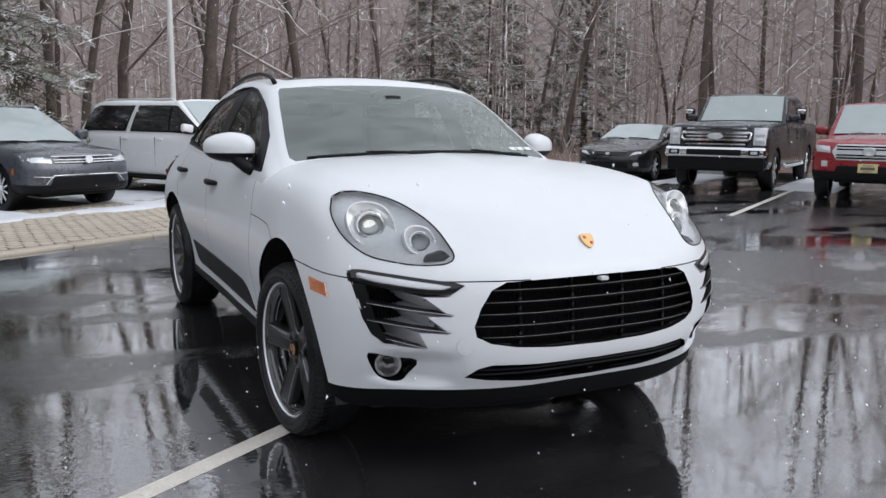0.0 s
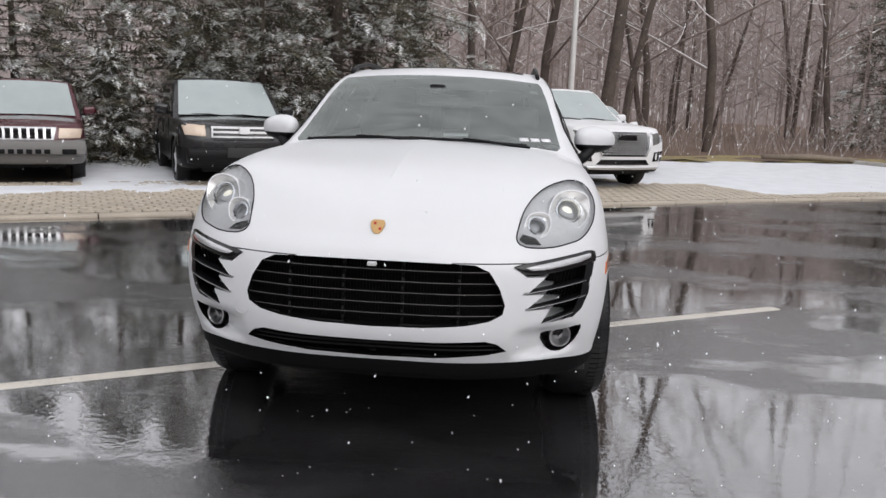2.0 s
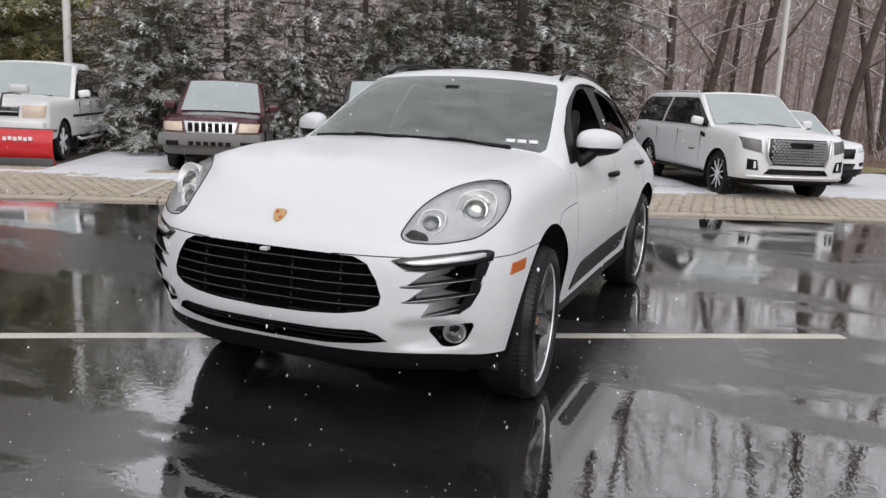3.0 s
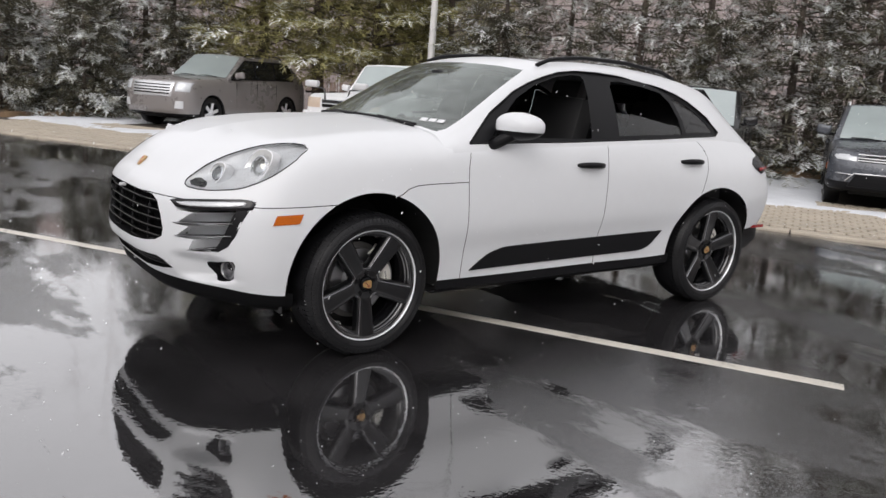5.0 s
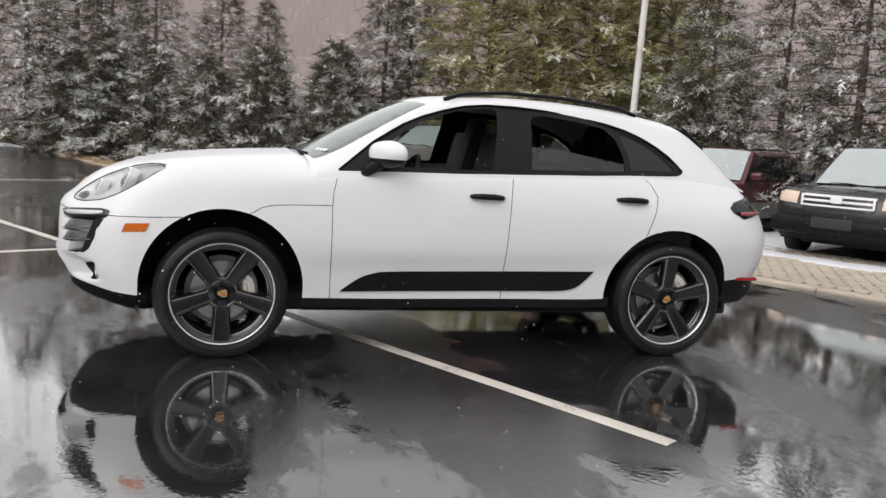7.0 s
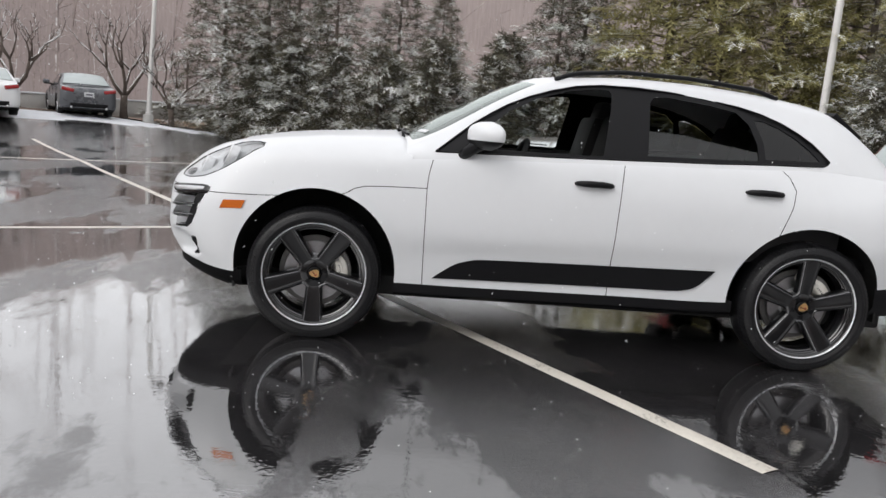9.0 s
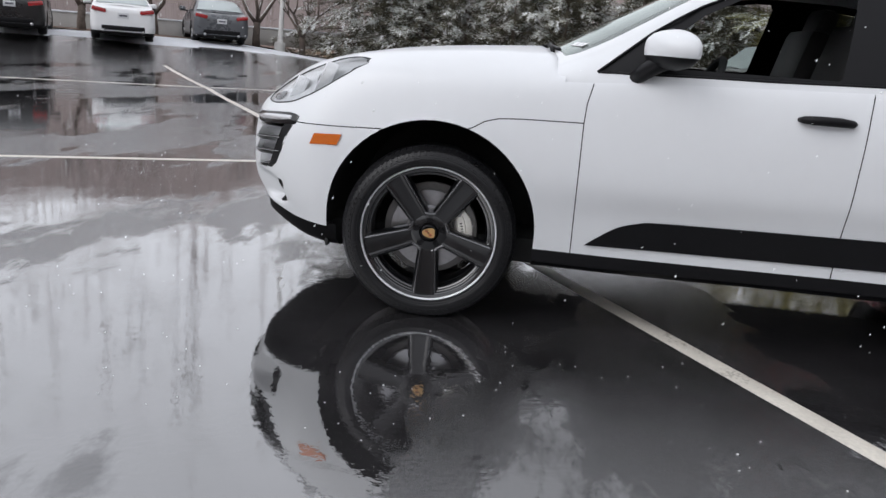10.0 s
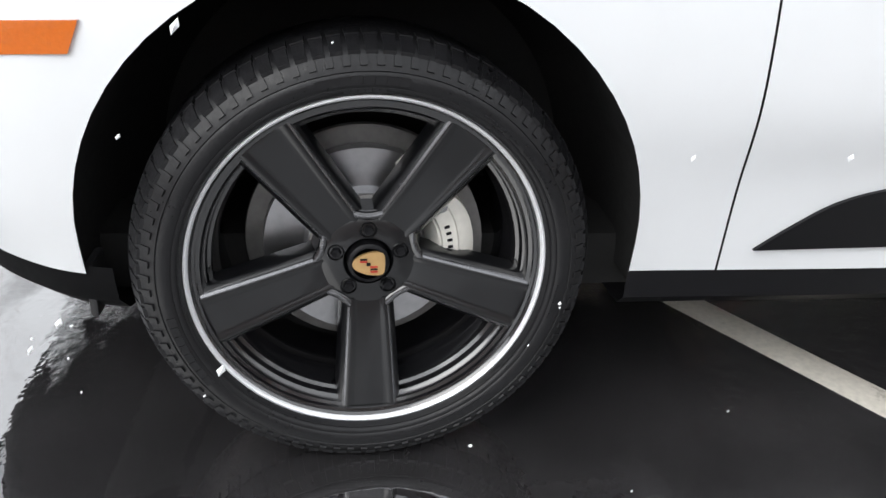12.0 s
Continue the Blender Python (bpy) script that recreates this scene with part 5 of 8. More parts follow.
# Crest on the bonnet: a plain gold shield.
crest = spline([(-0.032, 0.035), (0, 0.040), (0.032, 0.035), (0.033, 0.0), (0.018, -0.032), (0, -0.042), (-0.018, -0.032), (-0.033, 0.0)], 3, True)
slope = Euler((radians(-42), 0, 0)).to_matrix().to_4x4() @ Matrix.Scale(0.78, 4)
bm = prism([tuple(p) for p in crest], "y", -0.004, 0.004)
bmesh.ops.transform(bm, matrix=Matrix.Translation((0, -2.283, 0.908)) @ slope, verts=bm.verts[:])
badge = part("bonnet_badge", bm, "crest_gold", panels["bonnet"], "gold shield badge", smooth=False)
for cx, cz in ((-0.014, 0.018), (0.014, -0.014)):
    bm = box((cx, -0.005, cz), (0.013, 0.003, 0.014))
    bmesh.ops.transform(bm, matrix=Matrix.Translation((0, -2.283, 0.908)) @ slope, verts=bm.verts[:])
    part("badge_field", bm, "crest_red", badge, smooth=False)

# Black cladding along the lower edge.
def skirt(name, k0, k1, drops, mat, parent, both=True):
    """A strip that follows the lower body line: (inward, down) steps below it."""
    line = HALF[0, int(k0 * FINE): int(k1 * FINE) + 1]
    t = np.gradient(line, axis=0)
    nrm = np.stack([t[:, 1], -t[:, 0]], 1)
    nrm /= np.linalg.norm(nrm, axis=1, keepdims=True)
    rows = []
    for inn, down in drops:
        r = line.copy()
        r[:, :2] -= nrm * inn
        r[:, 2] -= down
        rows.append(r)
    obs = []
    for s in (1, -1) if both else (1,):
        bm = grid_bm([[(s * p[0], p[1], p[2]) for p in r] for r in rows])
        bmesh.ops.recalc_face_normals(bm, faces=bm.faces[:])
        obs.append(part(name, bm, mat, parent))
    return obs


skirt("front_valance", 0, 4.95, [(0.004, -0.012), (0.004, 0.0), (0.012, 0.05), (0.05, 0.085), (0.16, 0.105), (0.6, 0.11)], "valance_black", panels["front_bumper"])
skirt("sill", 7.0, 10.1, [(0.004, -0.008), (0.0, 0.012), (0.004, 0.055), (0.03, 0.078), (0.12, 0.085)], "satin_black", car)
skirt("rear_valance", 12.05, 15, [(0.004, -0.008), (0.0, 0.0), (0.0, 0.10), (0.05, 0.17), (0.3, 0.19)], "satin_black", panels["rear_body"])
part("underbody", box((0, 0, 0.30), (1.5, 3.9, 0.12), 0.03), "liner_dark", car)

# Wheel wells.
for s in (1, -1):
    for cy, cz, r in ((-1.40, 0.40, 0.456), (1.39, 0.39, 0.441)):
        rows = []
        for x, k in ((0.935, 1.0), (0.90, 1.03), (0.60, 1.03), (0.45, 0.9)):
            run = [(cy - r * k, 0.30), *arc(cy, cz, r * k, 180, 0, 32), (cy + r * k, 0.30)]
            rows.append([(s * min(x, hull_x(*p) - 0.014), *p) for p in run])
        bm = grid_bm(rows)
        back = [bm.verts[:][i] for i in range(len(rows[0]) * 3, len(rows[0]) * 4)]
        bm.faces.new(back)
        bmesh.ops.recalc_face_normals(bm, faces=bm.faces[:])
        part("wheel_well", bm, "liner_dark", car)
    # Corner flap before the front wheel.
    part("mud_flap", box((s * 0.825, -1.858, 0.30), (0.07, 0.014, 0.10), 0.005), "black_plastic", panels["front_bumper"])

# Cabin: sections from the belt to the roof's middle, front to back.
CAB_Y = [-1.03, -0.88, -0.74, -0.6, -0.4, -0.2, 0.0, 0.3, 0.7, 1.1, 1.4, 1.6, 1.8, 2.0]
BELT_X = [0.86, 0.872, 0.874, 0.876, 0.878, 0.878, 0.876, 0.874, 0.868, 0.852, 0.828, 0.808, 0.785, 0.735]
BELT_Z = [1.03, 1.045, 1.052, 1.06, 1.073, 1.08, 1.088, 1.098, 1.11, 1.127, 1.14, 1.138, 1.115, 1.085]
RAIL_X = [0.80, 0.772, 0.745, 0.718, 0.685, 0.658, 0.640, 0.628, 0.618, 0.603, 0.592, 0.585, 0.60, 0.66]
RAIL_Z = [1.06, 1.135, 1.205, 1.29, 1.41, 1.505, 1.550, 1.580, 1.575, 1.540, 1.49, 1.435, 1.30, 1.10]
ROOF_Z = [1.16, 1.235, 1.315, 1.39, 1.495, 1.575, 1.605, 1.622, 1.622, 1.602, 1.568, 1.525, 1.36, 1.12]


def cabin_grid():
    keys = spline(np.stack([CAB_Y, BELT_X, BELT_Z, RAIL_X, RAIL_Z, ROOF_Z], 1), 8)
    cols = []
    for y, bx, bz, rx, rz, cz in keys:
        low_pts = [(bx + (rx - bx) * t + 0.022 * math.sin(math.pi * t), y, bz + (rz - bz) * t) for t in np.linspace(0, 0.9, 12)]
        a, b, c = Vector(low_pts[-1]), Vector((rx, y, rz + 0.012)), Vector((rx * 0.86, y, rz + (cz - rz) * 0.36))
        turn_pts = [tuple((1 - t) ** 2 * a + 2 * t * (1 - t) * b + t * t * c) for t in np.linspace(0.14, 1, 7)]
        top_pts = [(rx * 0.86 * (1 - t), y, rz + (cz - rz) * (0.36 + 0.64 * (1 - (1 - t) ** 2))) for t in np.linspace(0.1, 1, 10)]
        cols.append(low_pts + turn_pts + top_pts)
    half = np.array(cols).transpose(1, 0, 2)
    mirror = half[::-1].copy()
    mirror[:, :, 0] *= -1
    return np.concatenate([half, mirror[1:]], 0)


CAB = cabin_grid()
cab = surface(CAB[::-1])
DLO = [(-0.765, 1.098), (-0.66, 1.185), (-0.56, 1.268), (-0.46, 1.335), (-0.37, 1.388), (-0.25, 1.443), (-0.12, 1.487), (0.02, 1.522), (0.16, 1.538), (0.35, 1.540), (0.55, 1.530),
       (0.76, 1.508), (0.97, 1.475), (1.10, 1.442), (1.22, 1.397), (1.31, 1.350), (1.39, 1.295), (1.45, 1.242), (1.485, 1.200), (1.475, 1.183), (1.44, 1.175), (1.31, 1.170), (0.82, 1.148), (0.36, 1.130), (-0.11, 1.115), (-0.5, 1.104)]
SCREEN = [(0.0, 1.188), (0.35, 1.183), (0.60, 1.165), (0.715, 1.150), (0.735, 1.165), (0.70, 1.275), (0.655, 1.415), (0.618, 1.50), (0.595, 1.522), (0.40, 1.540), (0.20, 1.548), (0.0, 1.551)]
SCREEN = SCREEN + [(-x, z) for x, z in SCREEN[-2:0:-1]]
BACK = [(0.0, 1.14), (0.56, 1.14), (0.50, 1.42), (0.0, 1.46), (-0.50, 1.42), (-0.56, 1.14)]
SUNROOF = [(-0.50, 0.02), (0.50, 0.02), (0.49, 1.20), (-0.49, 1.20)]
# The panes of one side, inside the black frame.
PANE_F = [(-0.60, 1.133), (-0.50, 1.235), (-0.36, 1.352), (-0.20, 1.436), (-0.02, 1.492), (0.13, 1.513), (0.205, 1.513), (0.222, 1.49), (0.215, 1.40), (0.175, 1.148), (0.16, 1.138)]
PANE_R = [(0.425, 1.160), (0.445, 1.46), (0.47, 1.492), (0.55, 1.498), (0.80, 1.470), (0.95, 1.443), (1.02, 1.38), (1.06, 1.27), (1.065, 1.185), (1.055, 1.178)]
PANE_Q = [(1.105, 1.190), (1.10, 1.28), (1.055, 1.405), (1.10, 1.408), (1.20, 1.372), (1.29, 1.322), (1.37, 1.262), (1.425, 1.205), (1.415, 1.197)]


def pick(bm, poly, axis, where):
    return [f for f in bm.faces if where(f.calc_center_median()) and inside(poly, *flat2(f.calc_center_median(), axis))]


wind_where = lambda c: c.y < 0.05 and abs(c.x) < 0.76
slice_run(cab, SCREEN + SCREEN[:1], "y", wind_where, 0.05)
faces = pick(cab, SCREEN, "y", wind_where)
screen = take(cab, faces, "windscreen", "windscreen_glass", car, "grey windscreen misted with melting snow")
bmesh.ops.delete(cab, geom=faces, context="FACES")
slice_run(cab, SUNROOF + SUNROOF[:1], "z", lambda c: c.z > 1.5, 0.06)
faces = pick(cab, SUNROOF, "z", lambda c: c.z > 1.5)
take(cab, faces, "sunroof", "gloss_black", car, "dark glass sunroof", push=0.002)
bmesh.ops.delete(cab, geom=faces, context="FACES")
faces = pick(cab, BACK, "y", lambda c: c.y > 1.5)
take(cab, faces, "rear_window", "tinted_glass", car)
bmesh.ops.delete(cab, geom=faces, context="FACES")
for s in (1, -1):
    on = lambda c: c.x * s > 0.45
    slice_run(cab, DLO + DLO[:1], "x", on, 0.05)
    frame_faces = pick(cab, DLO, "x", on)
    # The frame round the side windows stands in its own mesh, a little below the paint.
    index, keep = {}, frame_faces
    side_frame = bmesh.new()
    lay0 = cab.verts.layers.float_vector["n0"]
    lay1 = side_frame.verts.layers.float_vector.new("n0")
    for f in keep:
        vs = []
        for v in f.verts:
            if v not in index:
                w = side_frame.verts.new(v.co - 0.004 * v[lay0].normalized())
                w[lay1] = v[lay0]
                index[v] = w
            vs.append(index[v])
        side_frame.faces.new(vs)
    bmesh.ops.delete(cab, geom=frame_faces, context="FACES")
    for name, poly in (("front_side_window", PANE_F), ("rear_side_window", PANE_R), ("quarter_window", PANE_Q)):
        slice_run(side_frame, poly + poly[:1], "x", on, 0.05)
        got = pick(side_frame, poly, "x", on)
        if s > 0 and name == "front_side_window":
            pass  # wound down
        elif s > 0 and name == "rear_side_window":
            slice_run(side_frame, [(0.35, 1.305), (0.62, 1.295), (0.82, 1.262), (1.10, 1.222)], "x", on, 0.05)
            got2 = pick(side_frame, poly, "x", on)
            lower = [f for f in got2 if f.calc_center_median().z < np.interp(f.calc_center_median().y, [0.35, 0.62, 0.82, 1.10], [1.305, 1.295, 1.262, 1.222])]
            take(side_frame, lower, name, "door_glass", panels[("rear_door", True)], "rear side window wound halfway down", push=-0.006)
            got = got2
        else:
            take(side_frame, got, name, "clear_door_glass" if name == "front_side_window" else "tinted_glass", panels[("front_door" if "front" in name else "rear_door", s > 0)], push=-0.004)
        bmesh.ops.delete(side_frame, geom=[f for f in got if f.is_valid], context="FACES")
    take(side_frame, side_frame.faces[:], "window_frame", "satin_black", car)
    side_frame.free()
    # Inner lip and mouldings of the window line.
    ring = []
    for y, z in DLO:
        g = CAB[:30].reshape(-1, 3)
        ring.append((s * (g[np.argmin((g[:, 1] - y) ** 2 + (g[:, 2] - z) ** 2)][0] + 0.002), y, z))
    part("window_moulding", tube(ring + ring[:1], 0.0055, 6), "satin_black", car)
take(cab, cab.faces[:], "roof", "car_white", car)
cab.free()


# Windscreen's black border, cowl and wipers.
part("cowl", grid_bm([[(x, -1.045 + 0.19 * (abs(x) / 0.74) ** 2, 1.178 - 0.04 * (abs(x) / 0.74) ** 2) for x in np.linspace(-0.74, 0.74, 31)],
                      [(x, -0.955 + 0.10 * (abs(x) / 0.72) ** 2, 1.168 - 0.03 * (abs(x) / 0.74) ** 2) for x in np.linspace(-0.72, 0.72, 31)]]), "black_plastic", car)
for x0, x1, y0 in ((0.55, -0.08, -0.915), (-0.04, -0.66, -0.93)):
    wiper_pts = [(x0 + (x1 - x0) * t, -0.985 + 0.10 * (abs(x0 + (x1 - x0) * t) / 0.72) ** 2, 1.196 - 0.035 * (abs(x0 + (x1 - x0) * t) / 0.72) ** 2) for t in np.linspace(0, 1, 14)]
    wiper = part("wiper", tube(wiper_pts, 0.008, 6), "satin_black", car)
    a = Vector(wiper_pts[7])
    part("wiper_arm", tube([Vector(wiper_pts[0]) + Vector((0.02, -0.03, -0.01)), (a + Vector(wiper_pts[2])) / 2 + Vector((0, -0.012, 0.006)), a + Vector((0, 0, 0.01))], [0.010, 0.007, 0.005], 6), "satin_black", wiper)
part("mirror_housing", box((0, -0.40, 1.470), (0.10, 0.08, 0.05), 0.02), "satin_black", car)
part("rear_view_mirror", box((0, -0.32, 1.40), (0.24, 0.03, 0.07), 0.02), "satin_black", car)
for x in (0.535, 0.595, 0.655):
    z = 1.205 - 0.015 * (x - 0.5)
    part("screen_sticker", box((x, -0.845 + (x - 0.6) * 0.28, z), (0.05, 0.002, 0.03), turn=Euler((radians(-58), 0, radians(17))).to_matrix()), "lamp_white", car)
part("screen_sticker", box((0.575, -0.30, 1.465), (0.045, 0.002, 0.035), turn=Euler((radians(-60), 0, radians(14))).to_matrix()), "lamp_white", car)

for s in (1, -1):
    # Roof rail.
    ys = np.linspace(-0.10, 1.24, 26)
    rail_pts = []
    for i, y in enumerate(ys):
        t = i / 25
        lift = 0.018 * min(1, math.sin(math.pi * t) * 3.2) - 0.004
        rail_pts.append((s * float(np.interp(y, CAB_Y, RAIL_X) - 0.055), y, float(np.interp(y, CAB_Y, RAIL_Z)) + 0.034 + lift))
    bm = tube(rail_pts, [0.0135] * 26, 8)
    part("roof_rail", bm, "satin_black", car)
    # Door handles.
    for y, z, key in ((0.128, 0.982, "front_door"), (1.088, 1.003, "rear_door")):
        x = hull_x(y, z)
        bm = bmesh.new()
        pts = [(s * (x + d), y + o, z + h) for o, d, h in ((-0.105, -0.006, 0), (-0.09, 0.018, 0.002), (-0.04, 0.031, 0.003), (0.04, 0.033, 0.003), (0.09, 0.022, 0), (0.11, -0.006, -0.002))]
        tube_into(bm, pts, [0.008, 0.014, 0.017, 0.017, 0.014, 0.008], 10)
        for v in bm.verts:
            v.co.z = z + (v.co.z - z) * 1.1
        part("door_handle", bm, "satin_black", panels[(key, s > 0)], "black door handle")
        part("handle_cup", box((s * (x - 0.003), y, z - 0.004), (0.012, 0.12, 0.035), 0.005), "satin_black", panels[(key, s > 0)])
    # Black blade low on the doors.
    top = spline([(-0.735, 0.387), (-0.68, 0.43), (-0.61, 0.476), (-0.53, 0.502), (-0.44, 0.513), (0.0, 0.524), (0.45, 0.534), (0.865, 0.543)], 5)
    bot = spline([(-0.735, 0.387), (-0.5, 0.392), (0.0, 0.401), (0.45, 0.409), (0.62, 0.412), (0.70, 0.420), (0.775, 0.450), (0.865, 0.543)], 5)
    outer = [[(s * (hull_x(p[0] + (q[0] - p[0]) * t, p[1] + (q[1] - p[1]) * t) + 0.008), p[0] + (q[0] - p[0]) * t, p[1] + (q[1] - p[1]) * t) for p, q in zip(bot, top)] for t in np.linspace(0, 1, 6)]
    wall = [[(x - s * 0.012, y, z) for x, y, z in outer[0]]] + outer + [[(x - s * 0.012, y, z) for x, y, z in outer[-1]]]
    bm = grid_bm(wall)
    bmesh.ops.remove_doubles(bm, verts=bm.verts[:], dist=0.0008)
    bmesh.ops.recalc_face_normals(bm, faces=bm.faces[:])
    part("side_blade", bm, "satin_black", car, "black trim blade along the doors")
    # Door mirror: white cap over a black foot.
    cx, cy, cz = s * 0.945, -0.475, 1.205
    rows = []
    for i in range(13):
        a = -math.pi / 2 + math.pi * i / 12
        row = []
        for k in range(24):
            b = 2 * math.pi * k / 24
            wx, wz = math.cos(b), math.sin(b)
            wx, wz = math.copysign(abs(wx) ** 0.75, wx), math.copysign(abs(wz) ** 0.75, wz)
            r = math.cos(a) ** 0.6
            taper = 1 - 0.22 * max(0, s * wx * s)
            px, pz = 0.122 * r * wx, 0.078 * r * wz * taper
            py = 0.088 * math.sin(a) * (1.15 if a < 0 else 0.55)
            row.append((cx + px * s, cy + py + 0.05 * wx * r, cz + pz))
        rows.append(row)
    bm = grid_bm(rows, closed=True)
    bmesh.ops.recalc_face_normals(bm, faces=bm.faces[:])
    slice_run(bm, [(-0.8, 1.182), (-0.2, 1.174)], "x", lambda c: True, 0.3)
    low_faces = [f for f in bm.faces if f.calc_center_median().z < np.interp(f.calc_center_median().y, [-0.8, -0.2], [1.182, 1.174]) or f.calc_center_median().y > -0.44 + 0.05 * ((f.calc_center_median().x - cx) * s / 0.118)]
    dark = bm.copy()
    bmesh.ops.delete(bm, geom=low_faces, context="FACES")
    dark.faces.ensure_lookup_table()
    dark_keep = [f for f in dark.faces if not (f.calc_center_median().z < np.interp(f.calc_center_median().y, [-0.8, -0.2], [1.182, 1.174]) or f.calc_center_median().y > -0.44 + 0.05 * ((f.calc_center_median().x - cx) * s / 0.118))]
    bmesh.ops.delete(dark, geom=dark_keep, context="FACES")
    mirror = part("door_mirror", bm, "car_white", panels[("front_door", s > 0)], "white mirror cap", sharp=0)
    part("mirror_base", dark, "satin_black", mirror, sharp=0)
    bm = bmesh.new()
    tube_into(bm, [(s * 0.845, -0.615, 1.085), (s * 0.88, -0.59, 1.108), (s * 0.915, -0.54, 1.148), (s * 0.93, -0.50, 1.17)], [0.030, 0.033, 0.036, 0.040], 10)
    part("mirror_foot", bm, "satin_black", mirror)
    # Tail light.
    tl = [(1.80, 0.985), (1.84, 1.02), (1.97, 1.055), (2.06, 1.04), (2.06, 0.95), (1.90, 0.915), (1.82, 0.955)]
    tl = dense(tl, 0.02)
    rings = []
    for k, o in ((1.04, -0.03), (1.0, 0.006), (0.72, 0.014), (0.4, 0.016), (0.02, 0.016)):
        ring = [(1.94 + (y - 1.94) * k, 0.985 + (z - 0.985) * k) for y, z in tl]
        rings.append([(s * (hull_x(y, z) + o), y, z) for y, z in ring + ring[:1]])
    bm = grid_bm(rings)
    bmesh.ops.recalc_face_normals(bm, faces=bm.faces[:])
    tail = part("tail_light", bm, "gloss_black", panels["rear_body"], smooth=False)
    part("tail_bar", tube([(s * (hull_x(y, 0.95) + 0.016), y, 0.95 + (y - 1.86) * 0.03) for y in np.linspace(1.87, 2.05, 8)], 0.012, 6), "red_lens", tail)
    part("rear_reflector", box((s * 0.885, 1.98, 0.515), (0.03, 0.16, 0.022), 0.005), "red_lens", panels["rear_body"])
part("roof_spoiler", box((0, 1.69, 1.418), (1.08, 0.22, 0.03), 0.012, Euler((radians(-38), 0, 0)).to_matrix()), "satin_black", car)

# Cabin inside: dashboard, wheel, seats.
part("cabin_floor", box((0, 0.55, 0.62), (1.55, 2.9, 0.06)), "cabin_dark", car)
part("dashboard", box((0, -0.62, 1.04), (1.48, 0.50, 0.17), 0.06), "cabin_dark", car)
for s in (1, -1):
    part("door_lining", grid_bm([[(s * 0.80, y, z) for y in (-0.85, 0.0, 0.9, 1.6)] for z in (0.6, 0.9, 1.06)]), "cabin_dark", car, smooth=False)
bm = lathe([(0.018 * math.cos(a), 0.185 + 0.018 * math.sin(a)) for a in np.linspace(0, 2 * math.pi, 9)], 32, "y")
bmesh.ops.transform(bm, matrix=Matrix.Translation((0.38, -0.28, 1.02)) @ Euler((radians(-25), 0, 0)).to_matrix().to_4x4(), verts=bm.verts[:])
part("steering_wheel", bm, "cabin_dark", car)
for x in (0.38, -0.38):
    for y, back in ((0.0, 14), (0.98, 18)):
        seat = part("seat_cushion", box((x, y, 0.80), (0.50, 0.50, 0.16), 0.05), "cabin_dark", car)
        t = Euler((radians(-back), 0, 0)).to_matrix()
        part("seat_back", box((x, y + 0.30, 1.08), (0.48, 0.14, 0.60), 0.05, t), "cabin_dark", seat)
        part("headrest", box((x, y + 0.40, 1.40), (0.27, 0.10, 0.17), 0.04, t), "cabin_dark", seat)


# ---- wheels ----
def rim_point(a, r, x):
    return (x, r * math.cos(a), r * math.sin(a))


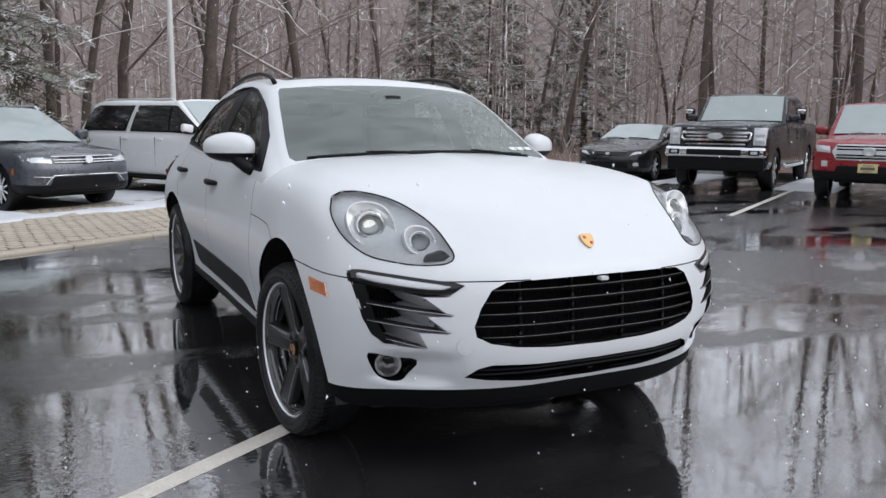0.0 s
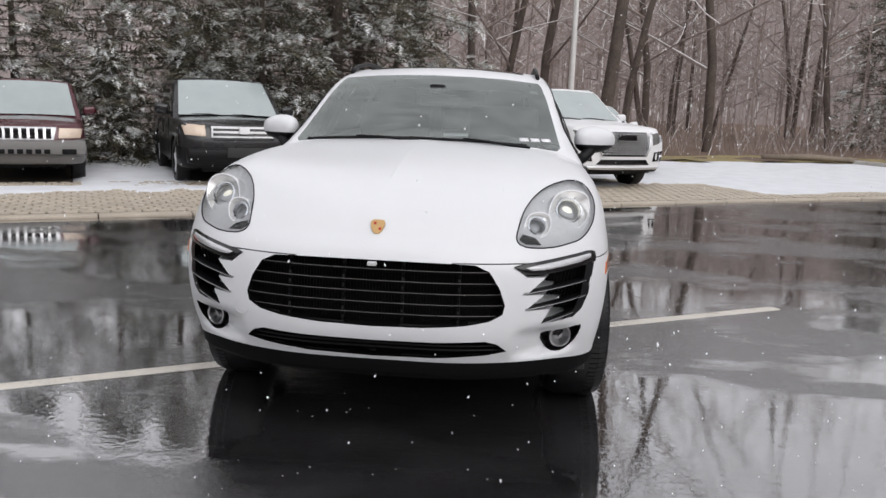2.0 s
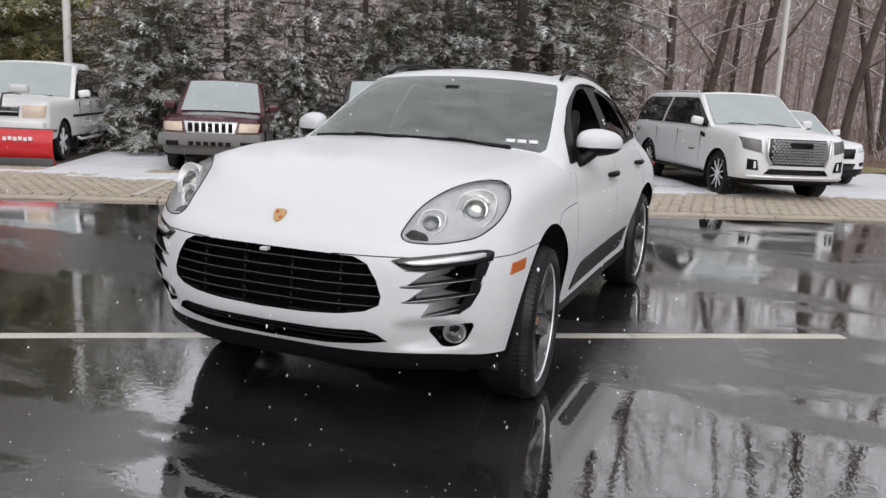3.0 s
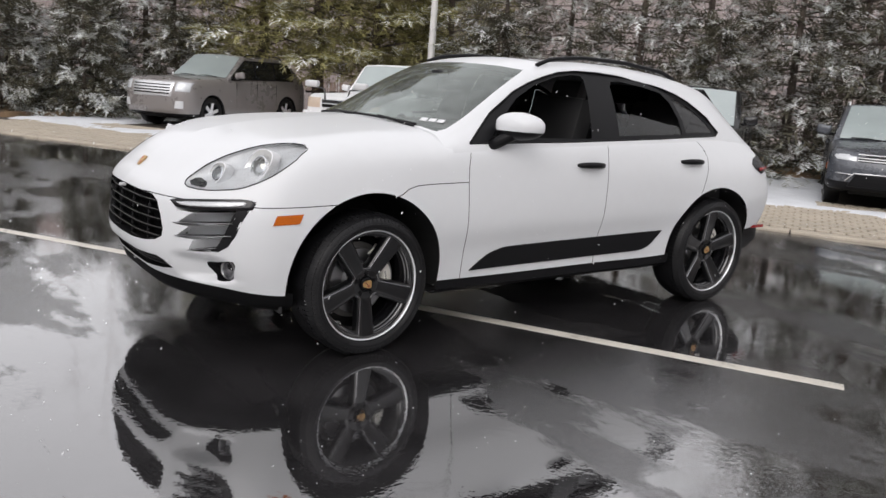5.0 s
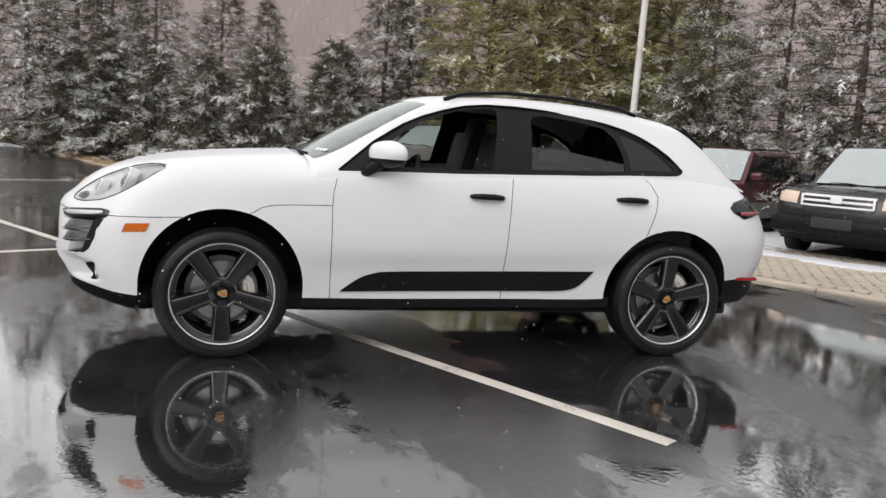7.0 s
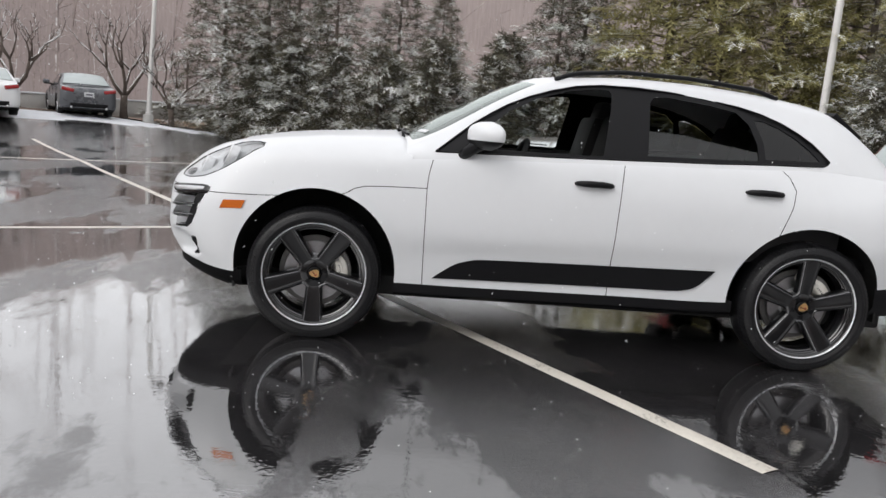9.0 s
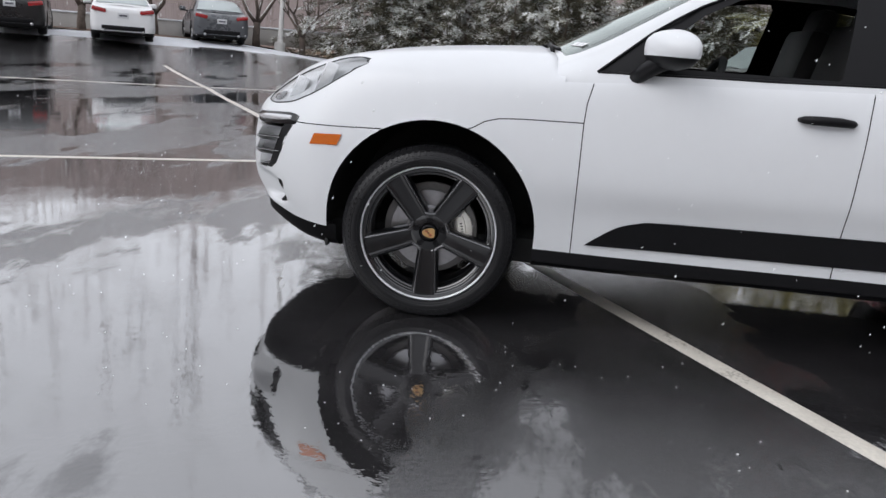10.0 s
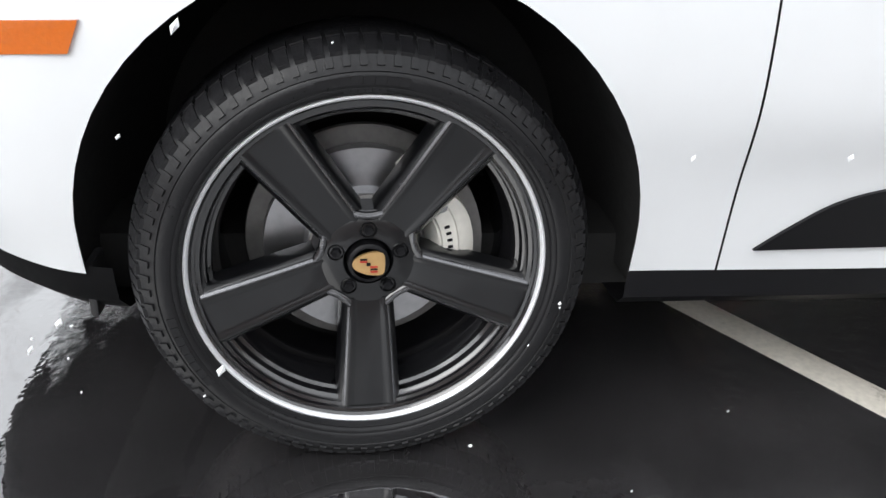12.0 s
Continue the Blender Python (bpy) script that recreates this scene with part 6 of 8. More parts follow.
def make_wheel(parent):
    """A wheel about the x axis at the origin, its face towards +x: tyre, five broad spokes, polished lip, brake."""
    hub = new("wheel")
    hub.parent = parent
    R, W = 0.373, 0.132
    prof = [(-W + 0.03, 0.265), (-W, 0.30), (-W, 0.335), (-W + 0.02, 0.358), (-0.07, R), (0.05, R), (0.085, R - 0.002), (0.108, 0.364), (0.123, 0.352), (0.130, 0.340),
            (0.1335, 0.331), (0.1322, 0.3295), (0.1345, 0.327), (0.1352, 0.318), (0.1345, 0.309), (0.1318, 0.307), (0.1325, 0.3055), (0.130, 0.300), (0.1265, 0.2985), (0.1265, 0.2965), (0.121, 0.294), (0.110, 0.291), (0.10, 0.281)]
    n = 180
    rows = [[rim_point(2 * math.pi * i / n, r, x) for i in range(n)] for x, r in prof]
    bm = grid_bm(rows, closed=True)
    bmesh.ops.recalc_face_normals(bm, faces=bm.faces[:])
    tyre = part("tyre", bm, "rubber", hub, "black winter tyre wet with melted snow", sharp=60)
    # Shoulder blocks with sipes between them.
    bm = bmesh.new()
    count = 88
    for i in range(count):
        a0 = 2 * math.pi * i / count
        for j, (x0, x1, r0, r1, w) in enumerate(((0.086, 0.122, 0.373, 0.357, 0.72), (0.050, 0.083, 0.3755, 0.3745, 0.80))):
            wa = 2 * math.pi / count * w / 2
            q = [(x0, r0, -wa), (x0, r0, wa), (x1, r1, wa * 0.95), (x1, r1, -wa * 0.95)]
            top = [bm.verts.new(rim_point(a0 + da, r + 0.0015, x)) for x, r, da in q]
            low_v = [bm.verts.new(rim_point(a0 + da * 1.03, r - 0.008, x)) for x, r, da in q]
            bm.faces.new(top)
            for k in range(4):
                bm.faces.new((top[k], low_v[k], low_v[(k + 1) % 4], top[(k + 1) % 4]))
        a1 = a0 + math.pi / count
        wa = 2 * math.pi / count * 0.22
        q = [(0.1235, 0.3525, -wa), (0.1235, 0.3525, wa), (0.1315, 0.339, wa), (0.1315, 0.339, -wa)]
        top = [bm.verts.new(rim_point(a1 + da, r + 0.001, x + 0.002)) for x, r, da in q]
        low_v = [bm.verts.new(rim_point(a1 + da * 1.1, r - 0.003, x - 0.004)) for x, r, da in q]
        bm.faces.new(top)
        for k in range(4):
            bm.faces.new((top[k], low_v[k], low_v[(k + 1) % 4], top[(k + 1) % 4]))
    bmesh.ops.recalc_face_normals(bm, faces=bm.faces[:])
    tagged(part("tread", bm, "rubber", tyre, smooth=False), kind="stuff")
    # Raised bars where the maker's lettering stands.
    bm = bmesh.new()
    for a_mid, letters, r, h in ((94, 8, 0.3185, 0.013), (93, 6, 0.3025, 0.0055), (52, 7, 0.3125, 0.004), (34, 9, 0.3125, 0.004), (204, 8, 0.3185, 0.013), (300, 8, 0.3185, 0.013), (350, 6, 0.3125, 0.004)):
        for i in range(letters):
            a = radians(a_mid + (i - letters / 2) * (3.1 if h > 0.01 else 2.0))
            wa = (0.011 if h > 0.01 else 0.006) / 2 / r * 1.5
            q = [(r - h / 2, -wa), (r - h / 2, wa), (r + h / 2, wa), (r + h / 2, -wa)]
            xo = 0.1362 if r > 0.308 else 0.1328
            top = [bm.verts.new(rim_point(a + da, rr, xo)) for rr, da in q]
            low_v = [bm.verts.new(rim_point(a + da, rr, xo - 0.004)) for rr, da in q]
            bm.faces.new(top)
            for k in range(4):
                bm.faces.new((top[k], low_v[k], low_v[(k + 1) % 4], top[(k + 1) % 4]))
    bmesh.ops.recalc_face_normals(bm, faces=bm.faces[:])
    tagged(part("sidewall_lettering", bm, "rubber", tyre, smooth=False), kind="stuff")
    # Polished lip and dark barrel.
    part("rim_lip", lathe([(0.098, 0.2915), (0.112, 0.2930), (0.1165, 0.2915), (0.1175, 0.2885), (0.115, 0.2855), (0.107, 0.2840)], 128), "machined", hub, "polished rim edge")
    part("rim_barrel", lathe([(0.110, 0.2848), (0.107, 0.2815), (0.1035, 0.2800), (0.1020, 0.2755), (0.0965, 0.2740), (0.0940, 0.2685), (0.0860, 0.2665), (0.0820, 0.2610), (0.0700, 0.2585), (0.0660, 0.2530), (0.040, 0.2500), (0.030, 0.2440), (-0.10, 0.246), (-0.12, 0.28)], 128), "rim_gloss", hub)
    # Five broad blades with raised edges.
    for i in range(5):
        a = radians(-90 + 72 * i)
        secs = []
        for t, r in enumerate([*np.linspace(0.070, 0.268, 15), 0.275, 0.280, 0.284]):
            q = (r - 0.070) / 0.214
            tip = (0.0, 0.0015, 0.0045)[t - 15] if t > 14 else 0.0
            hw, face = 0.034 + 0.013 * q - tip, 0.072 + 0.030 * q ** 0.8 - tip * 2.5
            half = [(hw + 0.013, face - 0.050), (hw + 0.010, face - 0.018), (hw + 0.0075, face - 0.0125), (hw - 0.001, face - 0.004), (hw - 0.0045, face - 0.0015), (hw - 0.009, face - 0.0005), (hw - 0.013, face - 0.0035), (hw * 0.5, face - 0.004)]
            crown = [(-k, x) for k, x in half] + [(0, face - 0.004)] + half[::-1]
            secs.append([(x, r * math.cos(a) - k * math.sin(a), r * math.sin(a) + k * math.cos(a)) for k, x in crown])
        bm = grid_bm(secs)
        bmesh.ops.recalc_face_normals(bm, faces=bm.faces[:])
        part("spoke", bm, "rim_black", hub, sharp=70)
        # Rounded strips along both sides of the blade, their glint put into paler metal.
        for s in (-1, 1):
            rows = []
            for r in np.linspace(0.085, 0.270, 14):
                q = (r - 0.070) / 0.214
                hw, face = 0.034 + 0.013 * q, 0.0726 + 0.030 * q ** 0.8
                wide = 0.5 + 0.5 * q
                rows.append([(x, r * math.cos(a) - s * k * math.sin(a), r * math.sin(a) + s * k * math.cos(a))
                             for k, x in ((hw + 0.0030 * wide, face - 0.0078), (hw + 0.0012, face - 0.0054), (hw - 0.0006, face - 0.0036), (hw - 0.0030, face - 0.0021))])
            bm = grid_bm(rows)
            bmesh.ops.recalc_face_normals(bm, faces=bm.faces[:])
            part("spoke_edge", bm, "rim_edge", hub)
        # Fillet between two spokes near the hub.
        b = a + radians(36)
        pts = []
        for w, r, x in ((-36, 0.140, 0.060), (-24, 0.098, 0.064), (-10, 0.083, 0.066), (0, 0.080, 0.066), (10, 0.083, 0.066), (24, 0.098, 0.064), (36, 0.140, 0.060)):
            pts.append(rim_point(b + radians(w) * (0.62 if abs(w) > 30 else 1), r, x))
        part("spoke_web", tube([tuple(p) for p in spline(pts, 4)], 0.008, 10), "rim_gloss", hub)
        # Added pale line along the fillet for its glint.
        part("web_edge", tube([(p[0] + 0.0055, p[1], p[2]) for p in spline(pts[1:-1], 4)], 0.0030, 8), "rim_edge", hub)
    part("hub_plate", lathe([(0.030, 0.095), (0.062, 0.088), (0.070, 0.076), (0.072, 0.042), (0.066, 0.038)], 60), "rim_black", hub)
    for i in range(5):
        a = radians(-54 + 72 * i)
        c = rim_point(a, 0.0565, 0)
        seat = part("bolt_seat", lathe([(0.072, 0.0145), (0.0745, 0.0135), (0.0725, 0.0115), (0.060, 0.0105)], 24, "x", (0, c[1], c[2])), "rim_black", hub)
        part("wheel_bolt", lathe([(0.055, 0.0095), (0.0765, 0.0090), (0.0785, 0.0075), (0.077, 0.0005)], 6, "x", (0, c[1], c[2])), "satin_black", seat)
    part("centre_cap", lathe([(0.060, 0.036), (0.080, 0.0345), (0.083, 0.031), (0.0835, 0.028)], 40), "satin_black", hub)
    # The crest lies on its side, as the wheel came to rest.
    cap = [(0.66 * p[1], 0.60 * p[0]) for p in crest]
    shield = part("cap_crest", prism([(y, z) for y, z in cap], "x", 0.078, 0.0845), "crest_gold", hub, "gold shield crest", smooth=False)
    for y, z, mat in ((0.008, -0.005, "crest_red"), (0.008, -0.0095, "satin_black"), (0.008, -0.014, "crest_red"), (-0.009, 0.005, "crest_red"), (-0.009, 0.009, "satin_black")):
        part("crest_stripe", box((0.0848, y, z), (0.002, 0.012, 0.0028)), mat, shield, smooth=False)
    part("crest_centre", box((0.085, -0.001, 0.0), (0.002, 0.007, 0.006), 0.0008), "satin_black", shield, smooth=False)
    # Brake disc and caliper.
    part("brake_disc", lathe([(-0.02, 0.075), (0.016, 0.078), (0.018, 0.10), (-0.005, 0.105), (-0.004, 0.172), (-0.02, 0.174), (-0.03, 0.172)], 64), "steel", hub)
    part("brake_shield", lathe([(-0.045, 0.205), (-0.036, 0.203), (-0.034, 0.17), (-0.040, 0.05)], 64), "caliper_dark", hub)
    part("disc_bell", lathe([(0.0, 0.100), (0.022, 0.098), (0.026, 0.090), (0.026, 0.06)], 48), "caliper_dark", hub)
    rows = []
    for a in np.linspace(-30, 36, 12):
        ar = radians(a + 4)
        e = 0.02 * (abs(a - 3) / 33) ** 3
        rows.append([rim_point(ar, r, x) for r, x in ((0.105 + e, -0.01), (0.112 + e, 0.030), (0.125, 0.044 - e), (0.165, 0.044 - e), (0.186 - e, 0.034), (0.190 - e, -0.02))])
    bm = grid_bm(rows)
    ends = [[bm.verts[:][i] for i in range(6)], [bm.verts[:][i] for i in range(66, 72)]]
    for e in ends:
        bm.faces.new(e)
    bmesh.ops.recalc_face_normals(bm, faces=bm.faces[:])
    caliper = part("brake_caliper", bm, "caliper_silver", hub, "silver brake caliper")
    # Raised plate with unreadable marks, bridge bolts and the dark bracket behind.
    rows = [[rim_point(radians(a), r, x) for r, x in ((0.128, 0.043), (0.131, 0.048), (0.157, 0.048), (0.160, 0.043))] for a in np.linspace(-14, 30, 10)]
    bm = grid_bm(rows)
    bmesh.ops.recalc_face_normals(bm, faces=bm.faces[:])
    part("caliper_plate", bm, "caliper_silver", caliper)
    for k in range(6):
        y, z = rim_point(radians(-6 + 5 * k), 0.143, 0)[1:]
        part("mark_bar", box((0.0488, y, z), (0.0015, 0.009, 0.005), turn=Euler((radians(-6 + 5 * k), 0, 0)).to_matrix()), "satin_black", caliper, smooth=False)
    for a in (-22, 34):
        y, z = rim_point(radians(a), 0.150, 0)[1:]
        part("caliper_bolt", lathe([(0.03, 0.010), (0.052, 0.010), (0.054, 0.008), (0.054, 0.0005)], 8, "x", (0, y, z)), "steel", caliper)
    rows = [[rim_point(radians(a), r, x) for r, x in ((0.180, -0.03), (0.182, 0.020), (0.205, 0.016), (0.208, -0.03))] for a in np.linspace(-20, 44, 9)]
    bm = grid_bm(rows)
    bmesh.ops.recalc_face_normals(bm, faces=bm.faces[:])
    part("caliper_bracket", bm, "caliper_dark", caliper)
    part("brake_hose", tube([rim_point(radians(58), 0.215, -0.02), rim_point(radians(62), 0.19, 0.0), rim_point(radians(68), 0.15, -0.005)], 0.008, 8), "caliper_silver", hub)
    return hub


wheel = make_wheel(car)
HUB_X = 0.815
STEER = 4.5
wheel.matrix_basis = pose(HUB_X, -1.4035, 0.367, 0, 0, STEER)
for x, y, a in ((HUB_X, 1.4035, 33), (-HUB_X, -1.4035, 20), (-HUB_X, 1.4035, 55)):
    other = copy_thing(wheel, pose(x, y, 0.367, -a if x < 0 else a, 0, (180 if x < 0 else 0) + (STEER if y < 0 else 0)))

# ---- parked vehicles: each faces -y in its own space, its left side towards +x ----
def paint(name, colour, rough=0.28, metal=0.2):
    return material(name, colour, rough, metal=metal, coat=0.6, vary=0.04, scale=1, fine=7)


paint("paint_slate", (0.085, 0.092, 0.106))
material("paint_white", (0.76, 0.765, 0.77), 0.40, coat=0.3, vary=0.03, scale=1, fine=7)
paint("paint_black", (0.010, 0.010, 0.011))
paint("paint_maroon", (0.070, 0.012, 0.018))
paint("paint_red", (0.26, 0.012, 0.018))
paint("paint_taupe", (0.24, 0.222, 0.215))
paint("paint_navy", (0.020, 0.022, 0.028))
paint("paint_grey", (0.10, 0.105, 0.115))
material("clad_grey", (0.17, 0.165, 0.16), 0.6, vary=0.12)
material("aged_lens", (0.62, 0.50, 0.39), 0.3, coat=0.6, vary=0.12)
material("clear_lens", (0.60, 0.62, 0.64), 0.18, coat=1.0, vary=0.1, metal=0.3)
material("plough_red", (0.55, 0.012, 0.018), 0.35, vary=0.15, coat=0.5)
material("plough_steel", (0.10, 0.10, 0.10), 0.5, metal=0.6, vary=0.25)
material("plate_yellow", (0.60, 0.52, 0.22), 0.4, vary=0.08)
material("plate_bar", (0.10, 0.10, 0.12), 0.5, vary=0.05)
# Parked vehicles' screens: reflected sky is put into an opaque pale grey.
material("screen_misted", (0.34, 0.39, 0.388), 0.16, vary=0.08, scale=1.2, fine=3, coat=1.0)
material("window_black", (0.012, 0.013, 0.014), 0.08, vary=0.1, coat=1.0)


def outline(L, W, rf, rr, bow, n=9):
    """Half of a vehicle's plan, from the front's middle to the rear's middle."""
    h, l = W / 2, L / 2
    pts = [(x, -l + bow * (x / h) ** 2) for x in np.linspace(0, h - rf, 6)]
    y0 = -l + bow * ((h - rf) / h) ** 2 + rf
    pts += [(h - rf + rf * math.sin(a), y0 - rf * math.cos(a)) for a in np.linspace(0, math.pi / 2, n)[1:]]
    pts += [(h, y) for y in np.linspace(y0, l - rr, 26)[1:]]
    pts += [(h - rr + rr * math.cos(a), l - rr + rr * math.sin(a)) for a in np.linspace(0, math.pi / 2, 6)[1:]]
    pts += [(x, l) for x in np.linspace(h - rr, 0, 5)[1:]]
    return pts


def parked_wheel(parent, r, w, spokes, rim_mat, spoke_w=0.0):
    hub = new("wheel")
    hub.parent = parent
    prof = [(-w / 2, r * 0.72), (-w / 2, r * 0.93), (-w / 2 + 0.03, r), (w / 2 - 0.035, r), (w / 2 - 0.01, r * 0.955), (w / 2, r * 0.86), (w / 2 - 0.004, r * 0.74), (w / 2 - 0.02, r * 0.70)]
    part("tyre", lathe(prof, 40), "rubber", hub)
    part("rim_ring", lathe([(w / 2 - 0.012, r * 0.72), (w / 2 - 0.008, r * 0.69), (w / 2 - 0.03, r * 0.66), (0.0, r * 0.63), (-0.02, 0.02)], 40), "satin_black", hub)
    bm = bmesh.new()
    for i in range(spokes):
        a = 2 * math.pi * i / spokes + 0.3
        t = Euler((a, 0, 0)).to_matrix()
        box_into(bm, t @ Vector((w / 2 - 0.035, r * 0.36, 0)), (0.03, r * 0.62, r * (spoke_w or (0.20 if spokes < 7 else 0.11))), 0.008, t, 1)
    tube_into(bm, [(w / 2 - 0.06, 0, 0), (w / 2 - 0.015, 0, 0)], r * 0.16, 12)
    part("spokes_face", bm, rim_mat, hub)
    return hub


NOSE = {"clear": 0.3, "top": 1.0, "round": 1.0}


def nose_back(z):
    """How far the nose of the vehicle in hand leans back at a height."""
    t = (z - NOSE["clear"]) / (NOSE["top"] - NOSE["clear"])
    return NOSE["round"] * float(np.interp(t, [0.0, 0.06, 0.22, 0.45, 0.62, 0.80, 0.92, 0.985, 1.0], [0.07, 0.02, 0.0, 0.0, 0.008, 0.035, 0.085, 0.15, 0.21]))


def on_nose_smooth(plan, x, z=None):
    xs, ys = [p[0] for p in plan if p[1] < 0], [p[1] for p in plan if p[1] < 0]
    return float(np.interp(abs(x), xs, ys)) + (0.0 if z is None else nose_back(z))


def vehicle(name, label, L, W, H, wheel_r, axle_f, axle_r, paint_mat, hood=(0.95, 1.08), cowl=-0.9, belt=1.12, roof=(0.0, 1.6), tail=2.2, clear=0.30, rail_in=0.17, lower="", lower_h=0.0,
            bed=None, rf=0.34, rr=0.22, bow=0.12, spokes=5, rim="machined", group="", side_glass="window_black", doors=2, tyre_w=0.24, clad="satin_black", sedan=False, category="car", glazing=None, trim="", spoke_w=0.0):
    """A parked vehicle: body with wheel arches, cabin, panes, wheels, mirrors and handles. Fittings of the nose are added by the caller."""
    ob = thing(name, label, category, group)
    NOSE.update(clear=clear, top=hood[0] + 0.03, round=0.45 if bed else 1.0)
    plan = outline(L, W, rf, rr, bow)
    l = L / 2

    def top(y):
        if bed:
            return float(np.interp(y, [-l, -l + 0.25, cowl, cowl + 0.3, l], [hood[0], hood[0] + 0.06, hood[1], belt, bed]))
        return float(np.interp(y, [-l, -l + 0.22, cowl, cowl + 0.4, tail, l], [hood[0], hood[0] + 0.05, hood[1], belt, belt + 0.02, belt - (0.06 if sedan else 0.02)]))

    rows = []
    for t, inset in ((0.0, 0.06), (0.06, 0.015), (0.22, 0.0), (0.45, 0.0), (0.62, 0.005), (0.80, 0.012), (0.92, 0.035), (0.985, 0.075), (1.0, 0.13)):
        row = []
        for x, y in plan:
            z1 = top(y)
            k = max(0.0, (W / 2 - inset)) / (W / 2)
            yy = y + (nose_back(clear + (hood[0] - clear) * t) if y < 0 else -inset * 0.7) * min(1, abs(y) / l) ** 4
            row.append((x * k, yy, clear + (z1 - clear) * t))
        rows.append(row)
    for k, up, pull in ((0.55, 0.02, 0.27), (0.28, 0.028, 0.31), (0.0, 0.032, 0.33)):
        rows.append([(x * k, y + (pull if y < 0 else -pull) * min(1, abs(y) / l) ** 4, top(y) + up * (1 if y < cowl + 0.3 else 0)) for x, y in plan])
    full = [[(-x, y, z) for x, y, z in r[::-1]][:-1] + r for r in rows]
    bm = grid_bm(full)
    bmesh.ops.recalc_face_normals(bm, faces=bm.faces[:])
    arches = [[(ay - wheel_r * 1.13, -0.1), *arc(ay, wheel_r * 1.02, wheel_r * 1.13, 180, 0, 16), (ay + wheel_r * 1.13, -0.1)] for ay in (axle_f, axle_r)]
    for s in (1, -1):
        on = lambda c: c.x * s > W * 0.36
        for a in arches:
            slice_run(bm, a, "x", on, 0.12)
            bmesh.ops.delete(bm, geom=[f for f in bm.faces if on(f.calc_center_median()) and inside(a, f.calc_center_median().y, f.calc_center_median().z)], context="FACES")
    mats = [paint_mat]
    if lower:
        mats.append(lower)
        for f in bm.faces:
            if f.calc_center_median().z < lower_h:
                f.material_index = 1
    body_ob = part("body", bm, mats, ob, sharp=50)
    for s in (1, -1):
        for ay in (axle_f, axle_r):
            r = wheel_r * 1.14
            rows = [[(s * x, ay - r * k, clear - 0.06)] + [(s * x, p[0], p[1]) for p in arc(ay, wheel_r * 1.02, r * k, 180, 0, 14)] + [(s * x, ay + r * k, clear - 0.06)] for x, k in ((W / 2 - 0.006, 1.0), (W / 2 - 0.05, 1.04), (W / 2 - 0.34, 1.0))]
            bm = grid_bm(rows)
            bm.faces.new([bm.verts[:][i] for i in range(2 * len(rows[0]), 3 * len(rows[0]))])
            bmesh.ops.recalc_face_normals(bm, faces=bm.faces[:])
            part("wheel_well", bm, "liner_dark", ob)
    part("chassis", box((0, 0, clear), (W * 0.62, L * 0.84, 0.16), 0.03), "liner_dark", ob)
    # Cabin.
    r0, r1 = roof
    bx, rx = W / 2 - 0.06, W / 2 - rail_in - 0.04
    if bed:
        ys = [cowl, (cowl + r0) / 2, r0, r0 + 0.22, (r0 + r1) / 2, r1, tail]
    else:
        ys = [cowl, (cowl + r0) / 2, r0, r0 + 0.22, (r0 + r1) / 2, r1, (r1 + tail) / 2, tail]

    def frac(y):
        return min(max((y - cowl) / (r0 - cowl), 0), 1) * (1 if y <= r1 else max(0, 1 - ((y - r1) / max(0.01, tail - r1)) ** 1.3))
    rows = []
    for y in ys:
        f = frac(y)
        zb = top(y) - 0.03
        zr = zb + (H - 0.05 - zb) * f
        zc = zb + 0.03 + (H - zb - 0.03) * (f if f > 0 else 0)
        xr = bx + (rx - bx) * f
        sec = [(bx, y, zb), (bx + (xr - bx) * 0.5 + 0.012, y, zb + (zr - zb) * 0.5), (xr + 0.012, y, zr - 0.05 * f), (xr - 0.012, y, zr - 0.012 * f), (xr - 0.07, y, zr + 0.014 * f), (xr * 0.5, y, zc - 0.008), (0, y, zc)]
        rows.append([(-a, b, c) for a, b, c in sec[:-1]] + sec[::-1])
    smooth_rows = spline(np.array(rows).reshape(len(rows), -1), 4).reshape(-1, len(rows[0]), 3)
    bm = grid_bm([[tuple(p) for p in r] for r in smooth_rows])
    bmesh.ops.recalc_face_normals(bm, faces=bm.faces[:])
    cabin_ob = part("cabin", bm, paint_mat, ob, sharp=55)

    def sec_at(y):
        f = frac(y)
        zb = top(y) - 0.03
        zr = zb + (H - 0.05 - zb) * f
        return f, zb, zr, bx + (rx - bx) * f

    def side_pt(s, y, t, out=0.014):
        f, zb, zr, xr = sec_at(y)
        k = min(1.0, max(0.0, t))
        x = bx + (xr - bx) * k + 0.018 * math.sin(math.pi * k)
        return (s * (x + out), y, zb + (zr - zb) * k)

    # Windscreen and rear pane follow the cabin's slope.
    def pane(name, y0, y1, mat, t0=0.1, t1=0.9, back=False):
        g = []
        for t in np.linspace(t0, t1, 6):
            y = y0 + (y1 - y0) * t
            f, zb, zr, xr = sec_at(y)
            zc = zb + 0.03 + (H - zb - 0.03) * f
            row = []
            for q in np.linspace(-1, 1, 9):
                x = q * (xr - 0.075)
                z = zc - 0.008 - (zc - zr - 0.014) * min(1, abs(x) / xr) ** 2
                row.append((x, y - (0.012 if not back else -0.012), z + 0.016))
            g.append(row)
        b = grid_bm(g)
        bmesh.ops.recalc_face_normals(b, faces=b.faces[:])
        bmesh.ops.solidify(b, geom=b.faces[:], thickness=0.006)
        return part(name, b, mat, cabin_ob)

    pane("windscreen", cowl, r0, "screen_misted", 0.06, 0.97)
